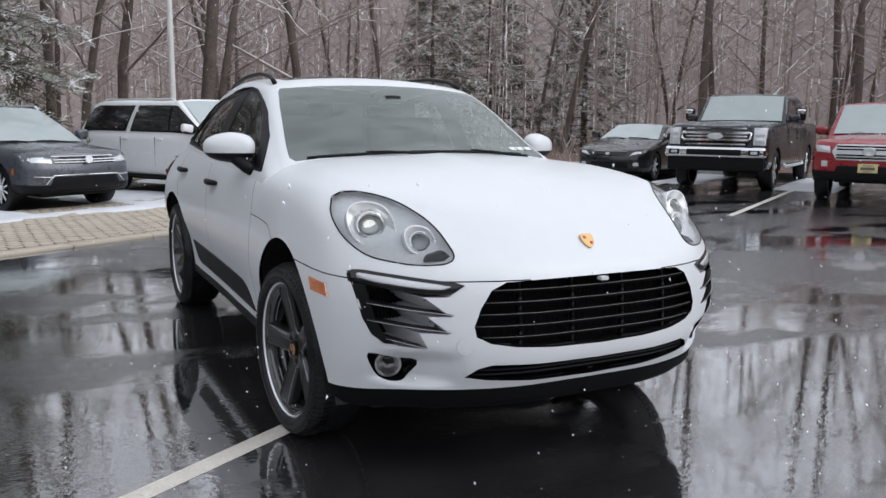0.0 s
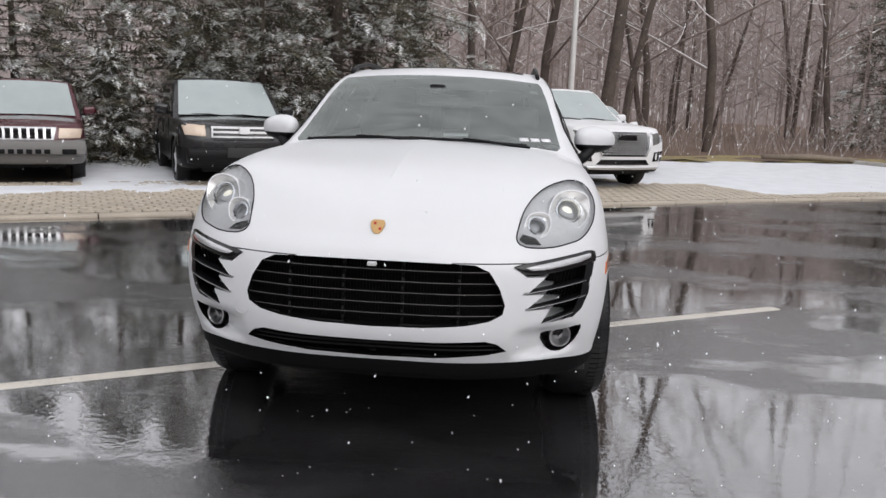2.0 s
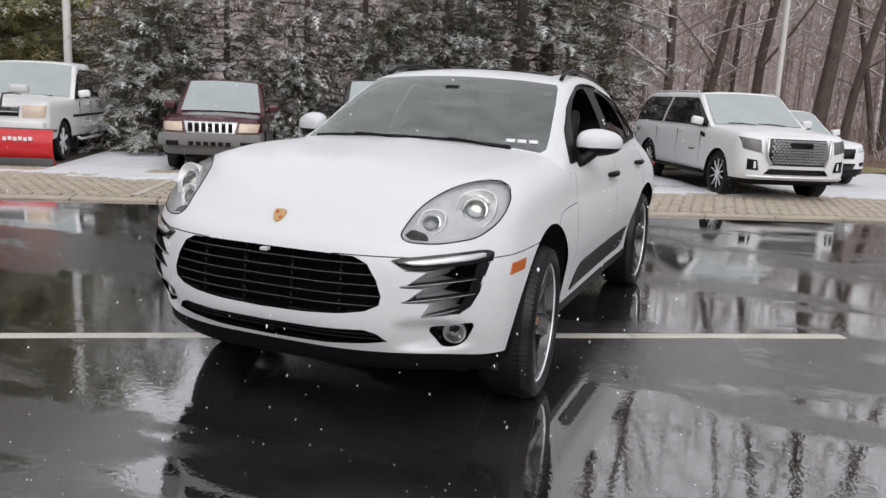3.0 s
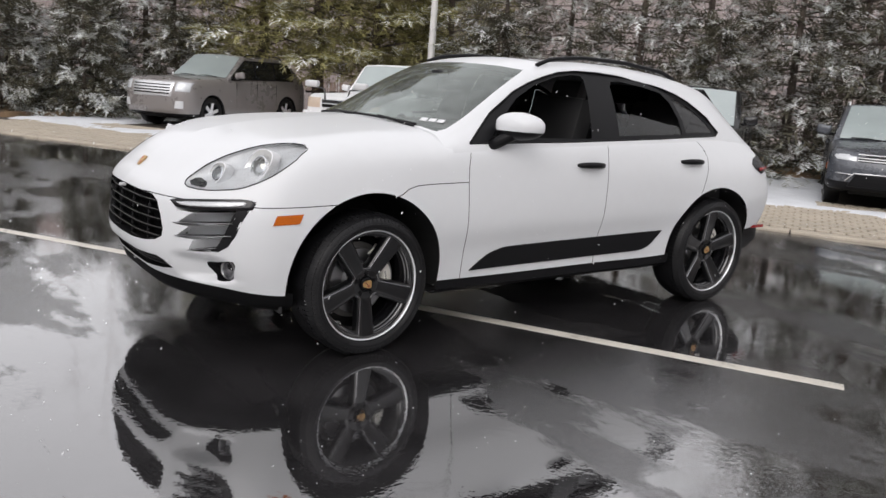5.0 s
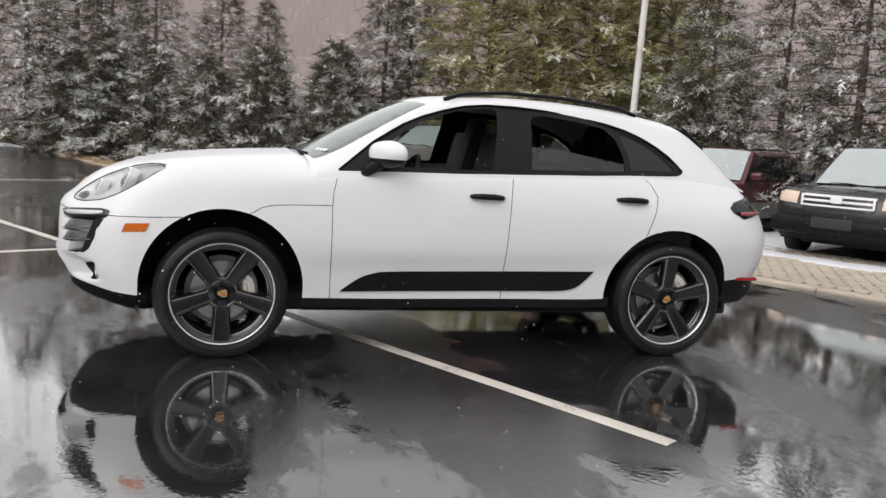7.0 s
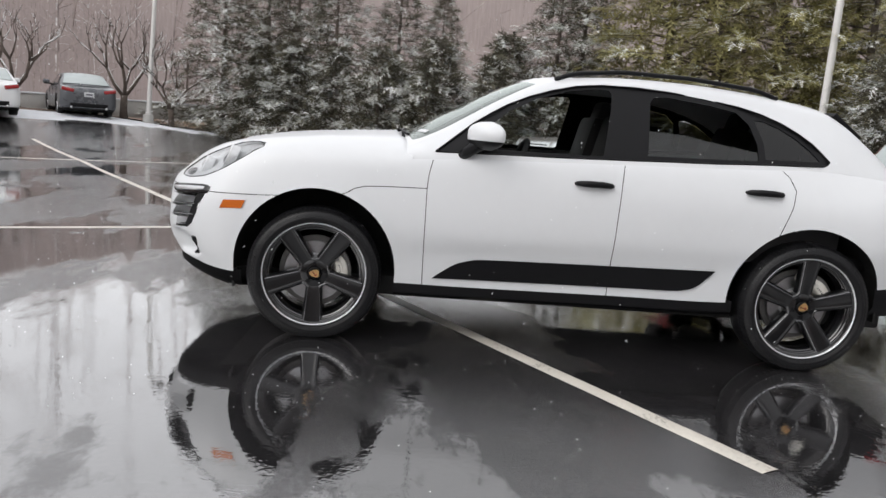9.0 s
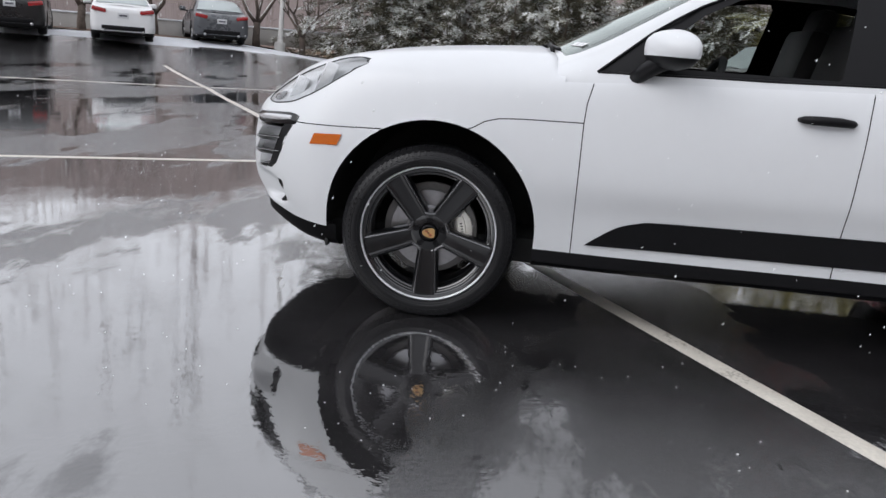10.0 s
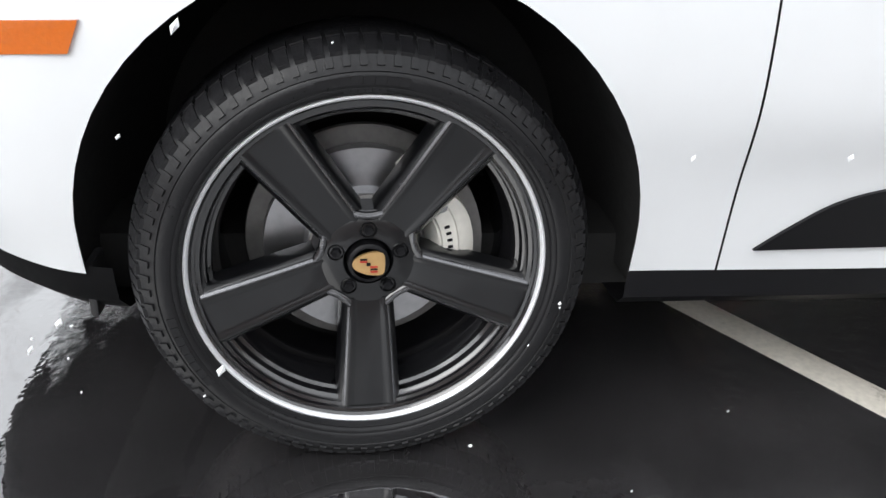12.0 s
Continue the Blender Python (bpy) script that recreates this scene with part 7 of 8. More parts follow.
    if bed:
        part("rear_pane", box((0, tail - 0.04, (belt + H) / 2 + 0.05), (rx * 1.7, 0.02, (H - belt) * 0.55), 0.006), "window_black", cabin_ob)
    else:
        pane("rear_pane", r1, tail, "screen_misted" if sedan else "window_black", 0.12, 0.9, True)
    a0 = cowl + (r0 - cowl) * 0.38
    end = (tail - 0.08) if bed else (r1 + (tail - r1) * 0.35)
    n_win = doors if bed or sedan else doors + 1
    cuts = np.linspace(a0, end, n_win + 1)
    # Panes as (low front, high front, low rear, high rear); the dark bands behind them make the pillars.
    first = cowl + (r0 - cowl) * 0.20
    if glazing is None:
        glazing = [[(first, first, cuts[1] - 0.02, cuts[1] - 0.03)] + [(cuts[k] + 0.02, cuts[k] + 0.01, cuts[k + 1] - 0.02, cuts[k + 1] - (0.10 if k == n_win - 1 else 0.03)) for k in range(1, n_win)]]

    def glazed(name, s, edges, mat, out, t0, t1, lap=0.0):
        g = []
        for t in np.linspace(t0, t1, 5):
            k = (t - t0) / (t1 - t0)
            ya, yb = edges[0] + (edges[1] - edges[0]) * k - lap, edges[2] + (edges[3] - edges[2]) * k + lap
            g.append([side_pt(s, ya + (yb - ya) * q, t, out) for q in np.linspace(0, 1, 9)])
        b = grid_bm(g)
        bmesh.ops.recalc_face_normals(b, faces=b.faces[:])
        bmesh.ops.solidify(b, geom=b.faces[:], thickness=0.006)
        part(name, b, mat, cabin_ob)

    for s in (1, -1):
        for run in glazing:
            glazed("window_surround", s, (*run[0][:2], *run[-1][2:]), "satin_black", 0.010, 0.06, 0.90, 0.03)
            for edges in run:
                glazed("side_window", s, edges, side_glass, 0.015, 0.10, 0.87)
        if trim:
            part("belt_trim", tube([side_pt(s, y, 0.06, 0.018) for y in np.linspace(first, end, 14)], 0.010, 5), trim, cabin_ob)
        # Door gaps, handles, mirror.
        for i in range(min(n_win, 2) + 1):
            y = cuts[i]
            part("door_gap", box((s * (W / 2 - 0.006), y, (clear + belt) / 2 + 0.06), (0.0145, 0.0045, (belt - clear) * 0.66)), "liner_dark", body_ob, smooth=False)
            if i:
                part("door_handle", box((s * (W / 2 + 0.004), y - 0.16, belt - 0.13), (0.04, 0.18, 0.03), 0.01), paint_mat if clad == "satin_black" else clad, body_ob)
        ym = a0 - 0.02
        mir = part("door_mirror", box((s * (W / 2 + 0.10), ym, belt + 0.10), (0.23, 0.13, 0.155), 0.058, Euler((0, radians(-8 * s), radians(10 * s))).to_matrix(), 4), paint_mat, cabin_ob)
        part("mirror_band", box((s * (W / 2 + 0.09), ym + 0.01, belt + 0.035), (0.19, 0.10, 0.045), 0.018), "satin_black", mir)
        part("mirror_arm", box((s * (W / 2 - 0.02), ym, belt + 0.03), (0.12, 0.05, 0.05), 0.012), "satin_black", mir)
    w0 = parked_wheel(ob, wheel_r, tyre_w, spokes, rim, spoke_w)
    w0.matrix_basis = pose(W / 2 - tyre_w / 2 - 0.015, axle_f, wheel_r)
    for x, y in ((1, axle_r), (-1, axle_f), (-1, axle_r)):
        copy_thing(w0, pose(x * (W / 2 - tyre_w / 2 - 0.015), y, wheel_r, 0, 0, 0 if x > 0 else 180))
    for x in (0.25, -0.35):
        part("wiper", tube([(x + 0.28, cowl + 0.03, hood[1] + 0.03), (x, cowl + 0.05, hood[1] + 0.055), (x - 0.26, cowl + 0.06, hood[1] + 0.05)], 0.010, 5), "satin_black", cabin_ob)
    ob["front"] = -l
    return ob, body_ob, plan


def nose_shape(name, poly, plan, mat, parent, out=0.015, deep=0.12, s=1, label=""):
    """A fitting of the nose from its outline seen from ahead, hugging the nose and wrapped round its corner."""
    pts = dense(poly, 0.05)
    cx, cz = sum(p[0] for p in pts) / len(pts), sum(p[1] for p in pts) / len(pts)
    rows = [[(s * x, on_nose_smooth(plan, x, z) + deep, z) for x, z in pts]]
    for k, o in ((1.0, out - 0.006), (0.97, out), (0.7, out + 0.003), (0.4, out + 0.004), (0.02, out + 0.004)):
        ring = [(cx + (x - cx) * k, cz + (z - cz) * k) for x, z in pts]
        rows.append([(s * x, on_nose_smooth(plan, x, z) - o, z) for x, z in ring])
    bm = grid_bm(rows, closed=True)
    bmesh.ops.recalc_face_normals(bm, faces=bm.faces[:])
    return part(name, bm, mat, parent, label, sharp=35)


def rect(x0, x1, z0, z1):
    return [(x0, z0), (x1, z0), (x1, z1), (x0, z1)]


def bars(parent, plan, zs, x, mat, h=0.02, out=0.03):
    for z in zs:
        pts = [(x * t, on_nose_smooth(plan, x * t, z) - out, z) for t in np.linspace(-1, 1, 13)]
        bm = grid_bm([[(p[0], p[1] + dy, p[2] + dz) for p in pts] for dy, dz in ((0.02, -h / 2), (0, -h / 2), (0, h / 2), (0.02, h / 2))])
        bmesh.ops.recalc_face_normals(bm, faces=bm.faces[:])
        part("grille_bar", bm, mat, parent, sharp=30)


def plate(parent, y, z, mat="plate_yellow", x=0.0):
    p = part("number_plate", box((x, y, z), (0.31, 0.012, 0.155), 0.004), mat, parent)
    for k, (w, h) in ((0.045, (0.16, 0.014)), (-0.005, (0.22, 0.05)), (-0.055, (0.14, 0.012))):
        part("plate_bar", box((x, y - 0.007, z + k), (w, 0.003, h)), "plate_bar", p, smooth=False)


ROW = "vehicles parked along the hedge"
STALL = "vehicles backed into the corner stalls"

# Slate compact SUV.
ob, body_ob, plan = vehicle("compact_suv", "slate grey compact SUV with chrome grille bars on snow", 4.70, 1.84, 1.60, 0.35, -1.42, 1.37, "paint_slate", hood=(0.86, 1.00), cowl=-1.08, belt=1.05, roof=(0.0, 1.35), tail=2.25,
                            lower="satin_black", lower_h=0.42, spokes=10, rim="machined", group=ROW, bow=0.18, trim="trim_bright", spoke_w=0.075)
g = nose_shape("grille", [(-0.50, 0.74), (0.50, 0.74), (0.53, 0.86), (-0.53, 0.86)], plan, "gloss_black", body_ob, 0.01)
bars(g, plan, (0.762, 0.80, 0.85), 0.52, "lamp_white", 0.015, 0.022)
part("emblem", lathe([(0.0, 0.062), (-0.016, 0.058), (-0.018, 0.04), (-0.01, 0.001)], 24, "y", (0, -2.375, 0.80)), "lamp_white", g)
for s in (1, -1):
    h = nose_shape("headlight", [(0.53, 0.745), (0.80, 0.755), (0.88, 0.79), (0.88, 0.865), (0.78, 0.872), (0.53, 0.862)], plan, "clear_lens", body_ob, 0.012, s=s)
    nose_shape("fog_strip", [(0.55, 0.535), (0.80, 0.545), (0.80, 0.562), (0.55, 0.55)], plan, "trim_bright", body_ob, 0.012, s=s)
    part("side_reflector", box((s * 0.915, -1.86, 0.62), (0.02, 0.05, 0.10), 0.006), "amber", body_ob)
    part("roof_rail", tube([(s * 0.66, 0.0, 1.57), (s * 0.66, 0.1, 1.62), (s * 0.65, 1.15, 1.62), (s * 0.65, 1.3, 1.56)], 0.016, 6), "machined", ob)
i = nose_shape("lower_intake", [(-0.62, 0.36), (0.62, 0.36), (0.52, 0.55), (-0.52, 0.55)], plan, "satin_black", body_ob, 0.012)
for s in (1, -1):
    part("intake_trim", tube([(s * 0.66, on_nose_smooth(plan, 0.66) - 0.02, 0.44), (s * 0.54, on_nose_smooth(plan, 0.54) - 0.02, 0.565), (0.0, on_nose_smooth(plan, 0) - 0.02, 0.57)], 0.012, 6), "trim_bright", i)
ob.matrix_world = place(3.22, 9.9, size=0.95)

# White full-size SUV.
ob, body_ob, plan = vehicle("large_suv", "white full-size SUV with chrome mesh grille on the paver strip", 5.45, 2.06, 1.90, 0.41, -1.72, 1.60, "paint_white", hood=(1.15, 1.28), cowl=-1.28, belt=1.25, roof=(-0.42, 2.1), tail=2.62, clear=0.36,
                            lower="satin_black", lower_h=0.47, spokes=10, rim="machined", group=ROW, bow=0.14, rf=0.30, rail_in=0.14, tyre_w=0.27, spoke_w=0.055,
                            glazing=[[(-1.10, -1.10, -0.28, -0.30), (-0.23, -0.25, 0.92, 0.70)], [(1.12, 0.88, 2.48, 2.36)]])
g = nose_shape("grille", [(-0.50, 0.66), (0.50, 0.66), (0.56, 0.80), (0.56, 1.12), (-0.56, 1.12), (-0.56, 0.80)], plan, "gloss_black", body_ob, 0.012)
bm = bmesh.new()
for r in range(9):
    for c in range(15):
        x = -0.49 + 0.07 * (c + 0.5 * (r % 2))
        if abs(x) < 0.53:
            z = 0.71 + 0.047 * r
            y = on_nose_smooth(plan, x) - 0.028
            tube_into(bm, [(x - 0.028, y, z), (x, y - 0.006, z + 0.016), (x + 0.028, y, z), (x, y - 0.006, z - 0.016), (x - 0.028, y, z)], 0.0055, 4, cap=False)
tagged(part("grille_mesh", bm, "trim_bright", g, smooth=False), kind="stuff")
part("emblem", box((0, -2.765, 1.02), (0.42, 0.03, 0.10), 0.008), "gloss_black", g)
for s in (1, -1):
    part("grille_frame", tube([(s * 0.50, on_nose_smooth(plan, 0.5) - 0.02, 0.66), (s * 0.585, on_nose_smooth(plan, 0.58) - 0.02, 0.82), (s * 0.585, on_nose_smooth(plan, 0.58) - 0.02, 1.13)], 0.022, 6), "trim_bright", g)
    h = nose_shape("headlight", [(0.64, 0.86), (0.96, 0.93), (0.99, 1.13), (0.64, 1.09)], plan, "caliper_dark", body_ob, 0.012, s=s)
    nose_shape("light_strip", [(0.64, 0.86), (0.68, 0.87), (0.68, 1.09), (0.64, 1.09)], plan, "lamp_white", h, 0.02, s=s)
    f = nose_shape("fog_recess", [(0.70, 0.56), (0.90, 0.57), (0.90, 0.76), (0.74, 0.74)], plan, "gloss_black", body_ob, 0.012, s=s)
    nose_shape("fog_light", [(0.76, 0.60), (0.80, 0.60), (0.80, 0.72), (0.77, 0.72)], plan, "lamp_white", f, 0.02, s=s)
    part("running_board", box((s * 1.0, 0.0, 0.40), (0.14, 2.3, 0.06), 0.02), "satin_black", ob)
    part("wing_vent", box((s * 1.03, -1.05, 1.10), (0.02, 0.20, 0.07), 0.008, Euler((radians(14), 0, 0)).to_matrix()), "gloss_black", body_ob)
    part("door_badge", box((s * 1.034, -0.62, 0.80), (0.012, 0.26, 0.03), 0.004), "steel", body_ob)
    part("roof_rail", tube([(s * 0.80, -0.30, 1.86), (s * 0.80, -0.18, 1.915), (s * 0.79, 1.9, 1.915), (s * 0.79, 2.0, 1.86)], 0.016, 6), "machined", ob)
nose_shape("lower_intake", [(-0.62, 0.50), (0.62, 0.50), (0.52, 0.60), (-0.52, 0.60)], plan, "gloss_black", body_ob, 0.012)
part("bumper_strip", tube([(x, on_nose_smooth(plan, x) - 0.012, 0.455) for x in np.linspace(-0.9, 0.9, 15)], 0.022, 6), "machined", body_ob)
ob.matrix_world = place(6.28, 8.80, size=0.89)

# White small SUV beside it.
ob, body_ob, plan = vehicle("small_suv", "white small SUV with black grille in the snow", 4.4, 1.83, 1.65, 0.35, -1.35, 1.30, "paint_white", hood=(0.95, 1.08), cowl=-0.85, belt=1.08, roof=(-0.1, 1.4), tail=2.0, lower="satin_black", lower_h=0.42, group=ROW)
nose_shape("grille", [(-0.5, 0.66), (0.5, 0.66), (0.56, 0.88), (-0.56, 0.88)], plan, "gloss_black", body_ob, 0.012)
nose_shape("lower_intake", [(-0.5, 0.42), (0.5, 0.42), (0.56, 0.56), (-0.56, 0.56)], plan, "gloss_black", body_ob, 0.012)
for s in (1, -1):
    nose_shape("headlight", [(0.60, 0.80), (0.86, 0.84), (0.88, 0.94), (0.60, 0.91)], plan, "clear_lens", body_ob, 0.012, s=s)
    nose_shape("fog_light", [(0.66, 0.50), (0.80, 0.51), (0.80, 0.60), (0.66, 0.59)], plan, "gloss_black", body_ob, 0.012, s=s)
ob.matrix_world = place(8.6, 10.9, size=0.87)

# Black boxy SUV.
ob, body_ob, plan = vehicle("boxy_suv", "black boxy SUV with yellowed headlights and chrome grille bar", 4.75, 1.95, 1.71, 0.36, -1.42, 1.30, "paint_black", hood=(0.98, 1.06), cowl=-1.05, belt=1.09, roof=(-0.15, 1.75), tail=2.25, clear=0.30,
                            lower="satin_black", lower_h=0.60, spokes=5, rim="machined", group=ROW, rail_in=0.13)
g = nose_shape("grille", [(-0.47, 0.74), (0.47, 0.74), (0.52, 0.955), (-0.52, 0.955)], plan, "gloss_black", body_ob, 0.012)
for z, h in ((0.80, 0.026), (0.872, 0.034), (0.944, 0.036)):
    bars(g, plan, (z,), 0.50, "lamp_white", h, 0.03)
for s in (1, -1):
    part("grille_end", box((s * 0.49, on_nose_smooth(plan, 0.49) - 0.02, 0.872), (0.03, 0.03, 0.17), 0.006), "lamp_white", g)
part("emblem", box((0, on_nose_smooth(plan, 0) - 0.035, 0.905), (0.16, 0.02, 0.115), 0.02), "lamp_white", g)
for s in (1, -1):
    nose_shape("headlight", [(0.58, 0.80), (0.88, 0.82), (0.92, 0.96), (0.86, 1.0), (0.58, 0.97)], plan, "aged_lens", body_ob, 0.016, s=s)
    nose_shape("fog_light", [(0.62, 0.47), (0.76, 0.47), (0.76, 0.54), (0.62, 0.54)], plan, "clear_lens", body_ob, 0.06, s=s)
bm = bmesh.new()
box_into(bm, (0, -2.36, 0.50), (1.76, 0.26, 0.24), 0.07)
part("front_bumper", bm, "satin_black", ob)
part("plate_holder", box((0, -2.50, 0.56), (0.56, 0.02, 0.15), 0.006), "black_plastic", ob)
ob.matrix_world = place(0.12, 9.75, size=0.95)

# Maroon old off-roader with grey cladding.
ob, body_ob, plan = vehicle("maroon_suv", "maroon older SUV with grey bumper and seven-slot grille", 4.60, 1.84, 1.72, 0.365, -1.33, 1.36, "paint_maroon", hood=(0.98, 1.07), cowl=-0.80, belt=1.10, roof=(-0.18, 1.75), tail=2.15, clear=0.34,
                            lower="clad_grey", lower_h=0.74, spokes=5, rim="machined", group=ROW, rail_in=0.14, bow=0.10)
g = nose_shape("grille", [(-0.43, 0.74), (0.43, 0.74), (0.48, 0.955), (-0.48, 0.955)], plan, "trim_bright", body_ob, 0.02)
for k in range(7):
    x = -0.36 + 0.12 * k
    part("grille_slot", box((x, on_nose_smooth(plan, x) - 0.026, 0.85), (0.078, 0.02, 0.165), 0.012), "gloss_black", g)
for s in (1, -1):
    nose_shape("headlight", [(0.50, 0.77), (0.84, 0.775), (0.88, 0.93), (0.52, 0.94)], plan, "aged_lens", body_ob, 0.02, s=s)
bm = bmesh.new()
box_into(bm, (0, -2.25, 0.62), (1.86, 0.34, 0.24), 0.08)
b = part("front_bumper", bm, "clad_grey", ob)
for k in range(6):
    part("bumper_slot", box((-0.33 + 0.132 * k, -2.425, 0.56), (0.09, 0.02, 0.075), 0.01), "satin_black", b)
for s in (1, -1):
    part("fog_recess", box((s * 0.66, -2.40, 0.56), (0.22, 0.05, 0.09), 0.01), "satin_black", b)
    part("roof_rail", tube([(s * 0.68, -0.1, 1.70), (s * 0.68, 0.05, 1.75), (s * 0.66, 1.6, 1.75), (s * 0.66, 1.75, 1.69)], 0.014, 6), "satin_black", ob)
ob.matrix_world = place(-2.85, 10.1, size=0.87)

# White pickup with a red snow plough.
ob, body_ob, plan = vehicle("plough_truck", "white pickup truck carrying a red snow plough", 5.75, 1.99, 1.90, 0.39, -1.85, 1.75, "paint_white", hood=(1.10, 1.20), cowl=-1.05, belt=1.20, roof=(-0.45, 0.55), tail=0.85, clear=0.45, bed=1.25,
                            spokes=6, rim="machined", group=ROW, rail_in=0.12, rf=0.2, bow=0.08, rr=0.08, category="truck")
g = nose_shape("grille", [(-0.50, 0.86), (0.50, 0.86), (0.52, 1.06), (-0.52, 1.06)], plan, "gloss_black", body_ob, 0.012)
bars(g, plan, (0.87, 0.96, 1.05), 0.50, "lamp_grey", 0.02, 0.02)
for s in (1, -1):
    nose_shape("headlight", [(0.56, 0.86), (0.93, 0.86), (0.95, 1.08), (0.56, 1.08)], plan, "aged_lens", body_ob, 0.014, s=s)
part("front_bumper", box((0, -2.85, 0.68), (1.90, 0.22, 0.22), 0.05), "paint_white", ob)
for s in (1, -1):
    part("side_strip", box((s * 1.0, 0.2, 0.86), (0.02, 3.0, 0.05), 0.006), "satin_black", body_ob)
    part("step_bar", tube([(s * 0.98, -1.0, 0.42), (s * 1.02, -0.9, 0.38), (s * 1.02, 0.7, 0.38), (s * 0.98, 0.8, 0.42)], 0.03, 8), "machined", ob)
rows = []
for a in np.linspace(-62, 40, 14):
    r = 0.44
    rows.append([(x, -3.36 - 0.20 + r - r * math.cos(radians(a)) + 0.03, 0.40 + r * math.sin(radians(a))) for x in np.linspace(-1.28, 1.28, 9)])
bm = grid_bm(rows)
bmesh.ops.recalc_face_normals(bm, faces=bm.faces[:])
bmesh.ops.solidify(bm, geom=bm.faces[:], thickness=0.02)
blade = part("plough_blade", bm, "plough_red", ob, "red curved plough blade with worn edge")
part("cutting_edge", box((0, -3.52, 0.10), (2.56, 0.03, 0.18), 0.004), "plough_steel", blade)
part("blade_top", box((0, -3.30, 0.67), (2.58, 0.10, 0.05), 0.012), "plough_steel", blade)
for x in (-0.72, 0.72):
    for k in range(6):
        part("lettering_bar", box((x - 0.22 + 0.085 * k, -3.555, 0.52 + 0.01 * (k % 2)), (0.06, 0.012, 0.065)), "paint_white", blade, smooth=False)
lift = part("plough_frame", box((0, -3.12, 0.72), (0.34, 0.10, 0.30), 0.02), "plough_steel", ob)
for s in (1, -1):
    part("frame_arm", tube([(s * 0.30, -2.9, 0.5), (s * 0.55, -3.2, 0.40)], 0.04, 6), "plough_steel", lift)
    part("lamp_post", tube([(s * 0.28, -3.08, 1.05), (s * 0.32, -3.05, 1.28), (s * 0.62, -3.05, 1.33)], 0.02, 6), "plough_steel", lift)
    pl = part("plough_lamp", box((s * 0.62, -3.08, 1.38), (0.32, 0.14, 0.15), 0.05, seg=3), "lamp_grey", lift)
ob.matrix_world = place(-6.35, 11.1, size=0.88)

# Taupe SUV with a broad chrome grille.
ob, body_ob, plan = vehicle("taupe_suv", "taupe mid-size SUV with broad chrome grille near the hedge", 4.72, 1.85, 1.69, 0.36, -1.42, 1.43, "paint_taupe", hood=(1.04, 1.14), cowl=-0.85, belt=1.13, roof=(-0.15, 1.5), tail=2.2, clear=0.30,
                            lower="satin_black", lower_h=0.40, spokes=6, rim="machined", group=ROW, rail_in=0.14, bow=0.12)
g = nose_shape("grille", [(-0.52, 0.70), (0.52, 0.70), (0.58, 1.02), (-0.58, 1.02)], plan, "trim_bright", body_ob, 0.012)
bars(g, plan, (0.77, 0.83, 0.89, 0.95), 0.50, "gloss_black", 0.022, 0.022)
for s in (1, -1):
    nose_shape("headlight", [(0.62, 0.82), (0.88, 0.82), (0.89, 1.02), (0.62, 1.04)], plan, "clear_lens", body_ob, 0.014, s=s)
    nose_shape("fog_light", [(0.62, 0.46), (0.80, 0.46), (0.80, 0.62), (0.66, 0.62)], plan, "lamp_grey", body_ob, 0.014, s=s)
    part("roof_rail", tube([(s * 0.66, 0.0, 1.66), (s * 0.66, 0.1, 1.72), (s * 0.65, 1.4, 1.72), (s * 0.65, 1.5, 1.65)], 0.016, 6), "satin_black", ob)
ob.matrix_world = place(-11.15, 10.9)

# Corner stalls: black saloon, dark heavy pickup, red pickup, all facing the open lot.
ob, body_ob, plan = vehicle("black_saloon", "black saloon car parked at the snowy corner", 4.85, 1.82, 1.36, 0.33, -1.50, 1.25, "paint_black", hood=(0.72, 0.96), cowl=-1.05, belt=0.98, roof=(-0.15, 0.75), tail=1.75, clear=0.22, sedan=True, rf=0.40, bow=0.22,
                            group=STALL, rail_in=0.20, spokes=7)
g = nose_shape("grille", [(-0.40, 0.60), (0.40, 0.60), (0.46, 0.70), (-0.46, 0.70)], plan, "gloss_black", body_ob, 0.012)
bars(g, plan, (0.705,), 0.44, "trim_bright", 0.014, 0.02)
part("emblem", box((0, on_nose_smooth(plan, 0) - 0.03, 0.655), (0.10, 0.02, 0.075), 0.016), "trim_bright", g)
nose_shape("lower_intake", [(-0.5, 0.30), (0.5, 0.30), (0.46, 0.46), (-0.46, 0.46)], plan, "satin_black", body_ob, 0.012)
for s in (1, -1):
    nose_shape("headlight", [(0.50, 0.60), (0.76, 0.66), (0.88, 0.80), (0.70, 0.78)], plan, "clear_lens", body_ob, 0.014, s=s)
    nose_shape("fog_light", [(0.60, 0.36), (0.72, 0.36), (0.72, 0.44), (0.60, 0.44)], plan, "clear_lens", body_ob, 0.014, s=s)
ob.matrix_world = place(17.1, 4.1, -90)

ob, body_ob, plan = vehicle("heavy_pickup", "dark heavy-duty pickup truck with massive chrome grille", 6.3, 2.04, 2.04, 0.42, -2.05, 2.0, "paint_navy", hood=(1.33, 1.42), cowl=-1.10, belt=1.42, roof=(-0.55, 1.0), tail=1.3, clear=0.46, bed=1.42,
                            spokes=6, rim="trim_bright", group=STALL, rail_in=0.10, rf=0.16, bow=0.08, rr=0.08, tyre_w=0.28, category="truck")
g = nose_shape("grille", [(-0.62, 0.92), (0.62, 0.92), (0.68, 1.02), (0.70, 1.30), (-0.70, 1.30), (-0.68, 1.02)], plan, "gloss_black", body_ob, 0.014)
bars(g, plan, (1.285, 0.965), 0.60, "chrome", 0.030, 0.045)
bars(g, plan, (1.195, 1.055), 0.66, "chrome", 0.045, 0.050)
